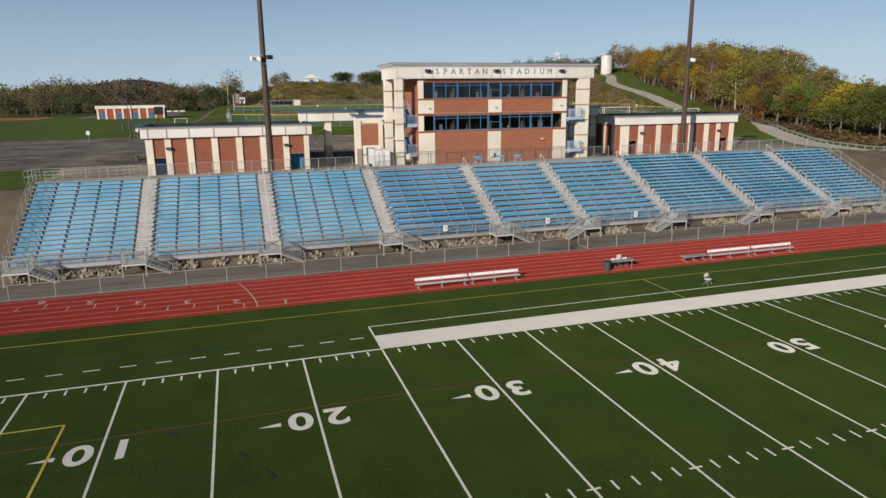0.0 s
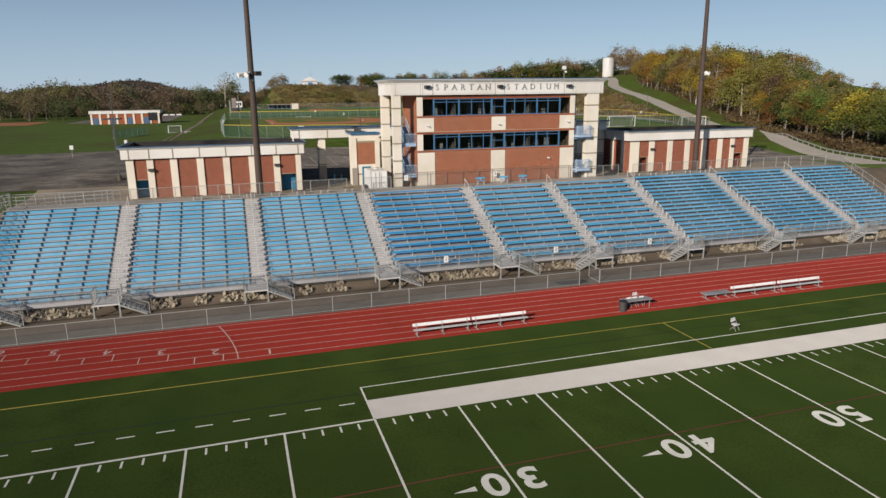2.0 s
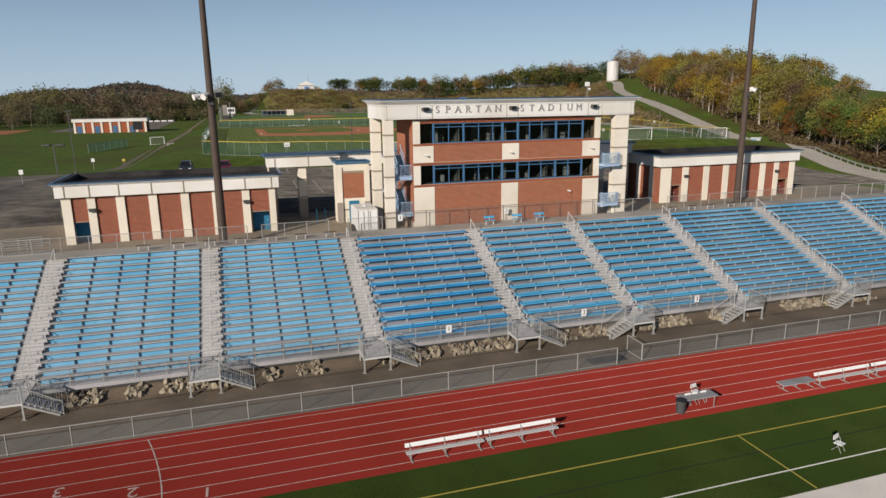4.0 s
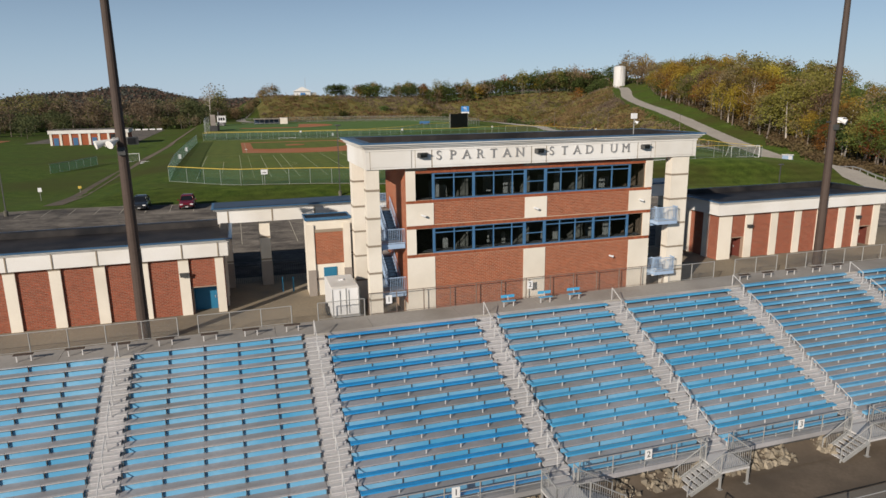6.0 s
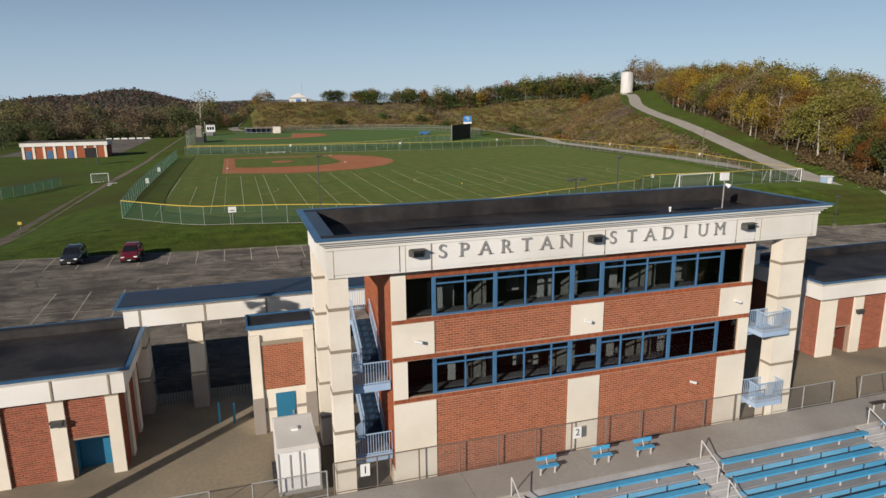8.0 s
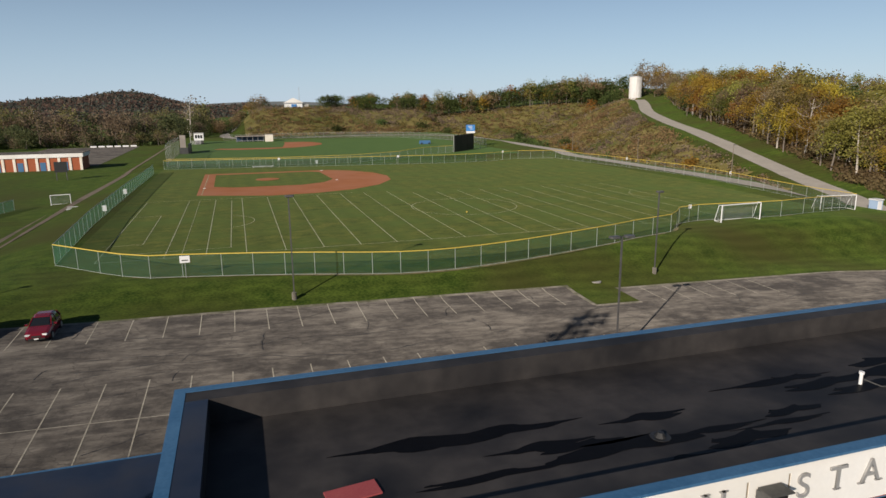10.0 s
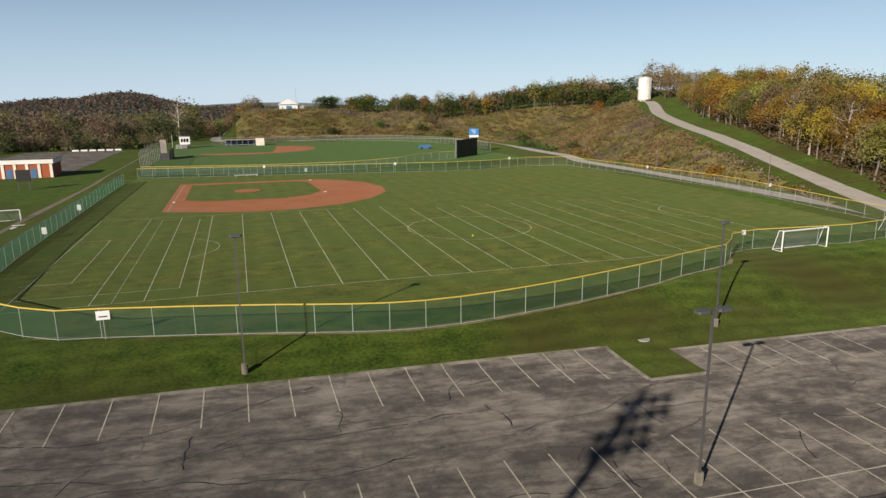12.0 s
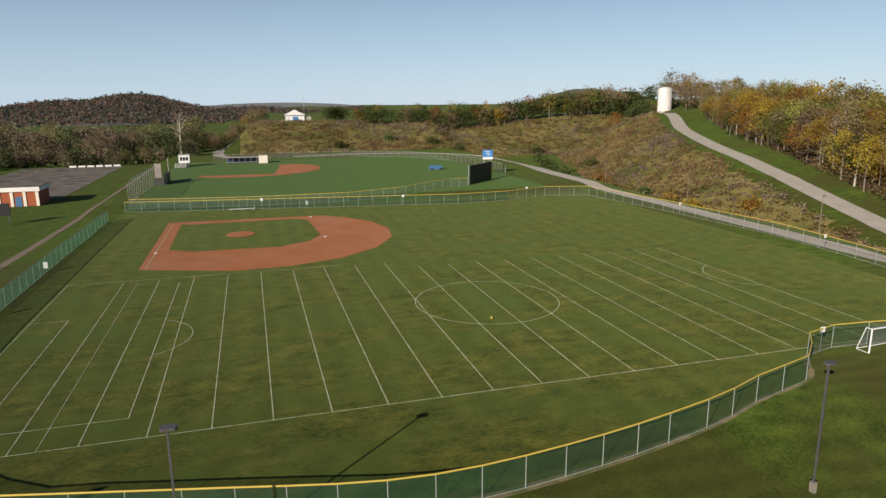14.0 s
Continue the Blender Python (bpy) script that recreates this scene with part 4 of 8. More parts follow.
# fascia, cornice and roof
FX0, FX1, FY0, FY1 = 17.75, 42.85, 73.75, 80.9
ring = [(FX0, FX1, FY0, FY0 + 0.35), (FX0, FX1, FY1 - 0.35, FY1), (FX0, FX0 + 0.35, FY0 + 0.351, FY1 - 0.351), (FX1 - 0.35, FX1, FY0 + 0.351, FY1 - 0.351)]
for x0, x1, y0, y1 in ring:
    part("fascia", Build().box(x0, x1, y0, y1, 16.28, 17.62), M_fascia, press, "off-white stucco fascia")
for grow, z0, z1, m, nm in ((0.06, 17.45, 17.56, M_fascia, "cornice_bead"), (0.14, 17.621, 17.72, M_fascia, "cornice_lower"), (0.26, 17.721, 17.84, M_fascia, "cornice_upper"), (0.40, 17.841, 17.93, M_fascia, "cornice_crown")):
    for x0, x1, y0, y1 in ((FX0 - grow, FX1 + grow, FY0 - grow, FY0 - 0.001), (FX0 - grow, FX1 + grow, FY1 + 0.001, FY1 + grow), (FX0 - grow, FX0 - 0.001, FY0, FY1), (FX1 + 0.001, FX1 + grow, FY0, FY1)):
        part(nm, Build().box(x0, x1, y0, y1, z0, z1), m, press)
for x0, x1, y0, y1 in ((FX0 - 0.46, FX1 + 0.46, FY0 - 0.46, FY0 - 0.16), (FX0 - 0.46, FX1 + 0.46, FY1 + 0.16, FY1 + 0.46), (FX0 - 0.46, FX0 - 0.16, FY0 - 0.159, FY1 + 0.159), (FX1 + 0.16, FX1 + 0.46, FY0 - 0.159, FY1 + 0.159)):
    part("coping", Build().box(x0, x1, y0, y1, 17.935, 18.0), M_blue_cap, press, "blue metal coping")
for k, (x0, x1, y0, y1) in enumerate(((FX0 - 0.158, FX1 + 0.158, FY0 - 0.158, FY0 + 0.42), (FX0 - 0.158, FX1 + 0.158, FY1 - 0.42, FY1 + 0.158), (FX0 - 0.158, FX0 + 0.42, FY0 + 0.421, FY1 - 0.421), (FX1 - 0.42, FX1 + 0.158, FY0 + 0.421, FY1 - 0.421))):
    part("parapet_lining", Build().box(x0, x1, y0, y1, 17.86, 17.99), M_gate_roof if k == 2 else M_roof, press)
for x0, x1, y0, y1 in ((FX0 + 0.352, FX1 - 0.352, FY0 + 0.352, FY0 + 0.419), (FX0 + 0.352, FX1 - 0.352, FY1 - 0.419, FY1 - 0.352), (FX0 + 0.352, FX0 + 0.419, FY0 + 0.42, FY1 - 0.42), (FX1 - 0.419, FX1 - 0.352, FY0 + 0.42, FY1 - 0.42)):
    part("parapet_skin", Build().box(x0, x1, y0, y1, 17.281, 17.859), M_roof, press)
part("roof", Build().box(FX0 + 0.36, FX1 - 0.36, FY0 + 0.36, FY1 - 0.36, 17.0, 17.28), M_roof, press, "black membrane roof with damp patches")
part("soffit", Build().box(FX0 + 0.352, FX1 - 0.352, FY0 + 0.352, FY1 - 0.352, 16.3, 16.4), M_fascia, press)
for x0, x1 in ((18.05, 20.75), (21.04, 22.12), (22.2, 29.3), (29.37, 30.43), (30.5, 37.75), (37.82, 38.9), (39.3, 42.5)):
    part("fascia_panel", Build().box(x0, x1, FY0 - 0.035, FY0 - 0.001, 16.42, 17.43), M_fascia, press)
    for x in (x0 - 0.02, x1 + 0.02):
        part("panel_joint", Build().box(x - 0.018, x + 0.018, FY0 - 0.012, FY0 - 0.0015, 16.3, 17.44), M_joint, press)
SERIFS = {"P": ((0.08,), (0.08,)), "A": ((0.04, 0.96), ()), "R": ((0.08, 0.95), (0.08,)), "T": ((0.5,), ()), "N": ((0.07,), (0.07, 0.93)),
          "D": ((0.07,), (0.07,)), "I": ((0.5,), (0.5,)), "U": ((), (0.07, 0.93)), "M": ((0.06, 0.94), (0.06, 0.94))}


def serif(ob, ch):
    """Short bars across the ends of a letter's stems."""
    if ch not in SERIFS:
        return
    me = ob.data
    xs, ys, zs = ([v.co[i] for v in me.vertices] for i in range(3))
    bm = bmesh.new()
    bm.from_mesh(me)
    for spots, z in ((SERIFS[ch][0], min(zs) + 0.012), (SERIFS[ch][1], max(zs) - 0.012)):
        for u in spots:
            x = min(xs) + (max(xs) - min(xs)) * u
            m = Matrix.Translation((x, (min(ys) + max(ys)) / 2, z)) @ Matrix.Diagonal((0.21, max(ys) - min(ys), 0.024, 1))
            bmesh.ops.create_cube(bm, size=1.0, matrix=m)
    bm.to_mesh(me)
    bm.free()


for text, x0, pitch in (("SPARTAN", 22.62, 0.97), ("STADIUM", 30.84, 0.985)):
    for k, ch in enumerate(text):
        serif(letters("sign_letter", ch, 0.86, M_letter, pose(x0 + pitch * k, FY0 - 0.07, 17.05, 90, 0, 0), 0.025, press), ch)


def column(x0, x1, y0, y1, z0, z1, ob):
    c = part("column", Build().box(x0, x1, y0, y1, z0, z1), M_cream, ob, "cream block column with darker joints")
    for z in np.arange(z1 - 1.35, z0 + 0.5, -1.85):
        part("column_joint", Build().box(x0 - 0.02, x1 + 0.02, y0 - 0.02, y1 + 0.02, z - 0.07, z + 0.07), M_joint, c)


for x0, x1 in ((17.75, 18.6), (40.9, 42.4)):
    column(x0, x1, 73.85, 74.6, 5.9, 16.28, press)
for x0, x1 in ((17.75, 18.6), (40.9, 42.4)):
    column(x0, x1, 79.2, 80.2, 5.9, 16.28, press)


def bay_rail(parent, x0, x1, y, z):
    part("top_rail", Build().rod((x0, y, z + 1.05), (x1, y, z + 1.05), 0.03), M_pale_blue, parent)
    part("bottom_rail", Build().rod((x0, y, z + 0.1), (x1, y, z + 0.1), 0.025), M_pale_blue, parent)
    n = max(4, round((x1 - x0) / 0.12))
    for k in range(n + 1):
        x = x0 + (x1 - x0) * k / n
        part("baluster", Build().box(x - 0.012, x + 0.012, y - 0.012, y + 0.012, z, z + 1.05), M_pale_blue, parent)


def stair_bay(x0, x1, inner, low, high):
    """Blue steel dog-leg stairs between the wall and the outer columns; inner: the half beside the wall."""
    wide = (x1 - x0) * 0.56
    near_wall = (x1 - wide, x1) if inner > 0 else (x0, x0 + wide)
    outer = (x0, x1 - wide - 0.04) if inner > 0 else (x0 + wide + 0.04, x1)
    for z in (low, high):
        ld = part("landing", Build().box(x0, x1, 74.35, 75.9, z - 0.24, z - 0.004).box(x0, x1, 74.33, 74.40, z - 0.26, z + 0.06), M_pale_blue, press, "pale blue steel stair landing")
        part("landing_deck", Build().box(x0 + 0.03, x1 - 0.03, 74.42, 75.88, z - 0.003, z + 0.02), M_concrete, ld)
        bay_rail(ld, x0, x1, 74.38, z + 0.02)
    back_low, back_high = (low + high) / 2, high + (high - low) / 2
    for z in (back_low, back_high):
        ld = part("landing", Build().box(x0, x1, 78.6, 80.1, z - 0.24, z - 0.004), M_pale_blue, press, "pale blue steel stair landing")
        part("landing_deck", Build().box(x0 + 0.03, x1 - 0.03, 78.62, 80.08, z - 0.003, z + 0.02), M_concrete, ld)
        bay_rail(ld, x0, x1, 80.05, z)
        if z == back_high:
            bay_rail(ld, outer[0], outer[1], 78.62, z)
    for (xa, xb), za, zb, ya, yb in ((outer, FLOOR + 0.05, low, 78.6, 75.9), (near_wall, low, back_low, 75.9, 78.6), (outer, back_low, high, 78.6, 75.9), (near_wall, high, back_high, 75.9, 78.6)):
        n = max(8, round(abs(zb - za) / 0.18))
        dy = (yb - ya) / n
        sides = Build()
        for xe in (xa + 0.03, xb - 0.03):
            sides.add([(xe - 0.025, ya, za - 0.28), (xe + 0.025, ya, za - 0.28), (xe + 0.025, yb, zb - 0.28), (xe - 0.025, yb, zb - 0.28), (xe - 0.025, ya, za + 0.06), (xe + 0.025, ya, za + 0.06), (xe + 0.025, yb, zb + 0.06), (xe - 0.025, yb, zb + 0.06)],
                      [(0, 3, 2, 1), (4, 5, 6, 7), (0, 1, 5, 4), (1, 2, 6, 5), (2, 3, 7, 6), (3, 0, 4, 7)])
        fl = part("stair_flight", sides, M_pale_blue, press, "pale blue steel stair flight, closed treads coloured dark for shade")
        for k in range(n):
            y, z = ya + dy * k, za + (zb - za) * (k + 1) / n
            part("stair_tread", Build().box(xa + 0.06, xb - 0.06, min(y, y + dy), max(y, y + dy), z - 0.04, z).box(xa + 0.06, xb - 0.06, min(y, y + dy * 0.12), max(y, y + dy * 0.12), z - (zb - za) / n, z - 0.041), M_navy, fl)
        for xe in (xa + 0.03, xb - 0.03):
            part("hand_rail", Build().rod((xe, ya, za + 1.0), (xe, yb, zb + 1.0), 0.028), M_pale_blue, fl)
            part("bottom_rail", Build().rod((xe, ya, za + 0.2), (xe, yb, zb + 0.2), 0.02), M_pale_blue, fl)
            for k in range(n + 1):
                u = k / n
                y, z = ya + (yb - ya) * u, za + (zb - za) * u
                part("baluster", Build().box(xe - 0.012, xe + 0.012, y - 0.012, y + 0.012, z + 0.05, z + 1.0), M_pale_blue, fl)


stair_bay(18.65, 20.35, 1, 7.73, 11.1)
stair_bay(39.55, 40.85, -1, 7.4, 11.3)
for z in (7.65, 11.55):
    ld = part("landing", Build().box(39.5, 41.2, 73.2, 73.80, z - 0.24, z - 0.004).box(39.5, 40.86, 73.801, 74.32, z - 0.24, z - 0.004), M_pale_blue, press, "pale blue steel balcony landing")
    part("landing_deck", Build().box(39.53, 41.17, 73.23, 73.78, z - 0.003, z + 0.02), M_concrete, ld)
    bay_rail(ld, 39.52, 41.18, 73.23, z)
    for x in (39.52, 41.18):
        part("side_rail", Build().rod((x, 73.23, z + 1.05), (x, 73.8, z + 1.05), 0.03).rod((x, 73.23, z + 0.1), (x, 73.8, z + 0.1), 0.025), M_pale_blue, ld)
        for k in range(1, 5):
            part("baluster", Build().box(x - 0.012, x + 0.012, 73.23 + 0.11 * k - 0.012, 73.23 + 0.11 * k + 0.012, z, z + 1.05), M_pale_blue, ld)


def wall_pack(x, y, z):
    ob = thing("wall_lamp", (x, y, z), "dark bronze oval floodlight fixed to the fascia", "lamp", "fascia floodlights")
    part("housing", Build().prism([(x - 0.36, y - 0.05), (x - 0.22, y - 0.34), (x + 0.22, y - 0.34), (x + 0.36, y - 0.05)], z - 0.13, z + 0.15), M_dark_steel, ob)
    part("mount", Build().box(x - 0.15, x + 0.15, y - 0.05, y - 0.002, z - 0.14, z + 0.14), M_black, ob)
    part("lens", Build().box(x - 0.2, x + 0.2, y - 0.36, y - 0.341, z - 0.1, z + 0.08), M_car_glass, ob)
    part("visor", Build().slab((x, y - 0.24, z + 0.17), (0.62, 0.4, 0.03)), M_dark_steel, ob)


for x in (21.5, 29.88, 38.34):
    wall_pack(x, FY0 - 0.03, 17.1)


def small_light(x, z, kind):
    ob = thing("spot_lamp", (x, FACE - 0.06, z), "small white security light on a cream panel", "lamp", "security lights")
    part("arm", Build().rod((x, FACE - 0.06, z), (x, FACE - 0.3, z + 0.02), 0.03), M_white, ob)
    part("head", Build().rod((x - 0.16, FACE - 0.26, z + 0.05), (x + 0.16, FACE - 0.3, z - 0.05), 0.06, 0.08, n=10), M_white, ob)


small_light(21.55, 13.05, 0)
small_light(29.85, 13.05, 0)
small_light(38.45, 13.15, 0)
small_light(36.1, 9.05, 0)

# roof things
def roof_lamp(x, y, z):
    ob = thing("roof_beacon", (x, y, z), "white box light on a mast with concrete ballast blocks", "lamp")
    part("mast", Build().rod((x, y, z + 0.1), (x + 0.03, y, z + 2.0), 0.035), M_galv, ob)
    for dx, dy in ((-0.35, 0), (0.35, 0), (0, 0.3), (0, -0.3)):
        part("ballast_block", Build().box(x + dx - 0.2, x + dx + 0.2, y + dy - 0.1, y + dy + 0.1, z, z + 0.2), M_concrete, ob)
    part("lamp_box", Build().box(x - 0.22, x + 0.22, y - 0.1, y + 0.1, z + 1.75, z + 2.15), M_white, ob)
    part("horn", Build().rod((x + 0.1, y, z + 1.55), (x + 0.28, y - 0.1, z + 1.42), 0.05, 0.13, n=8), M_white, ob)
    part("cable", Build().pipe([(x - 0.3, y, z + 0.05), (x - 1.2, y - 0.2, z + 0.03), (x - 2.4, y + 0.25, z + 0.03), (x - 2.8, y + 0.5, z + 0.2)], 0.02, n=4), M_dark_steel, ob)


roof_lamp(39.1, 76.4, 17.28)
vp = thing("vent_pipe", (36.3, 77.0, 17.28), "short white vent pipe on the black roof", "vent")
part("pipe", Build().rod((36.3, 77, 17.28), (36.3, 77, 17.62), 0.05, n=10), M_white, vp)
part("cap", Build().rod((36.3, 77, 17.61), (36.3, 77, 17.68), 0.075, n=10), M_white, vp)
for x, y in ((28.9, 76.2), (37.3, 76.0)):
    dr = thing("roof_drain", (x, y, 17.28), "black domed roof drain", "drain", "roof drains")
    part("dome", Build().rod((x, y, 17.28), (x, y, 17.42), 0.16, 0.08, n=10), M_black, dr)
    part("flange", Build().rod((x, y, 17.281), (x, y, 17.3), 0.26, n=12), M_black, dr)
solid("roof_mat", Build().slab((21.2, 76.2, 17.3), (1.15, 0.55, 0.04), 8), M_red_mat, "faded red mat lying on the black roof", "mat")
M_wet = mat("standing_water", (0.003, 0.003, 0.004), (0.006, 0.006, 0.007), 1.0, 0.5, spec=0.06)
rp = random.Random(15)
for k in range(26):
    cx, cy = (19.2, 75.4) if k == 0 else (22.5 + 0.72 * k + rp.uniform(-0.9, 0.9), 75.6 + rp.uniform(-0.9, 2.6))
    rx, ry, ph = (0.7, 0.8, 0.4) if k == 0 else (rp.uniform(0.7, 2.1), rp.uniform(0.08, 0.3), rp.uniform(0, 6))
    outline = [(cx + rx * math.cos(a) * (1 + 0.3 * math.sin(3 * a + ph) + 0.15 * math.sin(7 * a)), cy + ry * math.sin(a) * (1 + 0.4 * math.cos(4 * a + ph))) for a in np.linspace(0, 6.1, 30)]
    solid("damp_patch", Build().prism(outline, 17.281, 17.2845 + 0.0003 * k), M_wet, "shallow puddle on the black membrane roof", "puddle", "roof puddles")


# ---- side buildings ----
def hall(x0, x1, y0, y1, pilasters, doors, lamps, label, door_paint, ribs):
    ob = thing("field_house", ((x0 + x1) / 2, (y0 + y1) / 2, 5.5), label, "building", "low brick buildings beside the press box")
    holes = [(a, b, 5.4, 7.85) for a, b in doors]
    part("front_wall", windowed_wall(Build(), x0, x1, y0, y0 + 0.25, 5.4, 10.1, holes), M_hall_mortar, ob)
    part("left_wall", Build().box(x0, x0 + 0.25, y0 + 0.251, y1, 5.4, 10.1), M_hall_mortar, ob)
    part("right_wall", Build().box(x1 - 0.25, x1, y0 + 0.251, y1, 5.4, 10.1), M_hall_mortar, ob)
    part("back_wall", Build().box(x0 + 0.251, x1 - 0.251, y1 - 0.25, y1, 5.4, 10.1), M_hall_mortar, ob)
    b = Build()
    r2 = random.Random(int(x0 * 10) + 900)
    plan = []
    brick_field(x0, x1, 5.6, 10.08, y0, plan)
    for a, c, y, z0, z1 in plan:
        if not any(da - 0.05 < c and a < db + 0.05 and z0 < 7.88 for da, db in doors):
            brick_shape(a, c, y, z0, z1, b, 0.016 + 0.004 * r2.random())
    for xs, sgn in ((x0, -1), (x1, 1)):
        plan = []
        brick_field(y0, y1, 5.6, 10.08, 0, plan)
        for a, c, _, z0, z1 in plan:
            p = sgn * 0.016
            b.add([(xs, a, z0), (xs, c, z0), (xs, c, z1), (xs, a, z1), (xs + p, a + .006, z0 + .006), (xs + p, c - .006, z0 + .006), (xs + p, c - .006, z1 - .006), (xs + p, a + .006, z1 - .006)],
                  [(4, 5, 6, 7), (0, 1, 5, 4), (1, 2, 6, 5), (2, 3, 7, 6), (3, 0, 4, 7)])
    bw = part("brickwork", b, M_hall_brick, ob, "red brick coursing")
    bw["kind"] = "stuff"
    for a, c in pilasters:
        pl = part("pilaster", Build().box(a, c, y0 - 0.16, y0 - 0.02, 5.5, 10.099), M_cream, ob, "cream block pilaster")
        for z in (10.0,):
            part("pilaster_joint", Build().box(a - 0.02, c + 0.02, y0 - 0.19, y0 - 0.018, z - 0.08, z + 0.08), M_joint, pl)
        if ribs:
            part("fascia_rib", Build().box((a + c) / 2 - 0.04, (a + c) / 2 + 0.04, y0 - 0.42, y0 - 0.381, 10.12, 11.1), M_joint, ob)
    for xs, sgn in ((x0, -1), (x1, 1)):
        for y in np.arange(y0 + 1.2, y1 - 0.4, 2.6):
            part("pilaster", Build().box(min(xs + sgn * 0.02, xs + sgn * 0.16), max(xs + sgn * 0.02, xs + sgn * 0.16), y, y + 0.7, 5.5, 10.099), M_cream, ob)
    e = 0.38
    for bx in ((x0 - e, x1 + e, y0 - e, y0 + 0.1), (x0 - e, x1 + e, y1 - 0.1, y1 + e), (x0 - e, x0 + 0.1, y0 + 0.101, y1 - 0.101), (x1 - 0.1, x1 + e, y0 + 0.101, y1 - 0.101)):
        part("fascia", Build().box(*bx, 10.1, 11.12), M_fascia, ob, "off-white stucco fascia")
    for g, z0, z1, m in ((0.10, 11.121, 11.22, M_fascia), (0.22, 11.221, 11.32, M_fascia), (0.34, 11.321, 11.38, M_blue_cap)):
        g += e
        for bx in ((x0 - g, x1 + g, y0 - g, y0 + 0.1), (x0 - g, x1 + g, y1 - 0.1, y1 + g), (x0 - g, x0 + 0.1, y0 + 0.101, y1 - 0.101), (x1 - 0.1, x1 + g, y0 + 0.101, y1 - 0.101)):
            part("cornice", Build().box(*bx, z0, z1), m, ob)
    part("roof", Build().box(x0 + 0.1, x1 - 0.1, y0 + 0.1, y1 - 0.1, 10.75, 10.95), M_roof, ob, "black membrane roof sunk behind its parapet")
    for bx in ((x0 - 0.46, x1 + 0.46, y0 - 0.46, y0 + 0.14), (x0 - 0.46, x1 + 0.46, y1 - 0.14, y1 + 0.46), (x0 - 0.46, x0 + 0.14, y0 + 0.141, y1 - 0.141), (x1 - 0.14, x1 + 0.46, y0 + 0.141, y1 - 0.141)):
        part("parapet_lining", Build().box(*bx, 11.381, 11.41), M_roof, ob)
    for bx in ((x0 + 0.101, x1 - 0.101, y0 + 0.101, y0 + 0.14), (x0 + 0.101, x1 - 0.101, y1 - 0.14, y1 - 0.101), (x0 + 0.101, x0 + 0.14, y0 + 0.141, y1 - 0.141), (x1 - 0.14, x1 - 0.101, y0 + 0.141, y1 - 0.141)):
        part("parapet_skin", Build().box(*bx, 10.951, 11.38), M_roof, ob)
    for a, c in doors:
        d = part("door", Build().box(a + 0.02, c - 0.02, y0 + 0.9, y0 + 0.96, 5.5, 7.8), door_paint, ob, "painted steel door in a recess")
        part("door_handle", Build().box(c - 0.2, c - 0.14, y0 + 0.86, y0 + 0.899, 6.75, 6.95), M_galv, d)
        part("recess_side", Build().box(a - 0.1, a - 0.002, y0 + 0.252, y0 + 1.0, 5.4, 7.85), door_paint, ob)
        part("recess_side", Build().box(c + 0.002, c + 0.1, y0 + 0.252, y0 + 1.0, 5.4, 7.85), door_paint, ob)
        part("recess_head", Build().box(a - 0.1, c + 0.1, y0 + 0.251, y0 + 1.0, 7.852, 7.95), M_fascia, ob)
    for x in lamps:
        lp = thing("wall_lantern", (x, y0 - 0.2, 8.9), "dark box wall light on a pilaster", "lamp", "pilaster wall lights")
        part("housing", Build().box(x - 0.25, x + 0.25, y0 - 0.4, y0 - 0.17, 8.78, 8.98), M_dark_steel, lp)
        part("hood", Build().box(x - 0.28, x + 0.28, y0 - 0.45, y0 - 0.17, 8.985, 9.05), M_dark_steel, lp)
    return ob


LEFT_P = [(-9.5, -8.75), (-7.5, -6.85), (-5.2, -4.5), (-2.55, -1.85), (0.12, 0.82), (2.8, 3.5), (5.42, 6.1), (7.85, 8.42)]
hall(-9.5, 8.42, 80.0, 87.0, LEFT_P, [(6.25, 7.82), (-8.72, -7.52)], (-7.15, 5.76), "low brick building with cream pilasters and a black roof", M_teal, True)
RIGHT_P = [(51.2, 52.55), (54.1, 54.9), (57.0, 57.75), (59.75, 60.5), (62.45, 63.2), (65.1, 65.85), (67.2, 67.85), (69.5, 70.25)]
hall(51.2, 70.25, 80.4, 87.4, RIGHT_P, [(52.75, 54.0), (67.95, 69.4)], (54.5, 67.5), "low brick building with cream pilasters and a bright fascia", M_red_door, False)


def gate(x0, x1, piers, y0=85.4, y1=87.9):
    ob = thing("entry_gate", ((x0 + x1) / 2, (y0 + y1) / 2, 5.8), "stucco entrance canopy on cream piers with a blue-edged roof", "gate", "entrance gates")
    part("canopy", Build().box(x0, x1, y0, y1, 11.35, 12.35), M_fascia, ob)
    for g, z0, z1, m in ((0.1, 12.351, 12.45, M_fascia), (0.25, 12.451, 12.55, M_fascia), (0.4, 12.551, 12.62, M_blue_cap)):
        part("cornice", Build().box(x0 - g, x1 + g, y0 - g, y1 + g, z0, z1), m, ob)
    part("roof", Build().box(x0 - 0.2, x1 + 0.2, y0 - 0.2, y1 + 0.2, 12.621, 12.66), M_gate_roof, ob, "dark membrane roof tinted navy for the reflected sky")
    for x in np.arange(x0 + 0.8, x1, 3.35):
        part("canopy_rib", Build().box(x - 0.05, x + 0.05, y0 - 0.03, y0 - 0.001, 11.36, 12.34), M_joint, ob)
    for a, b in piers:
        column(a, b, y0 + 0.4, y1 - 0.4, 5.3, 11.349, ob)
        part("plinth", Build().box(a - 0.03, b + 0.03, y0 + 0.37, y1 - 0.37, 5.3, 8.0), M_grey_block, ob, "grey block plinth")


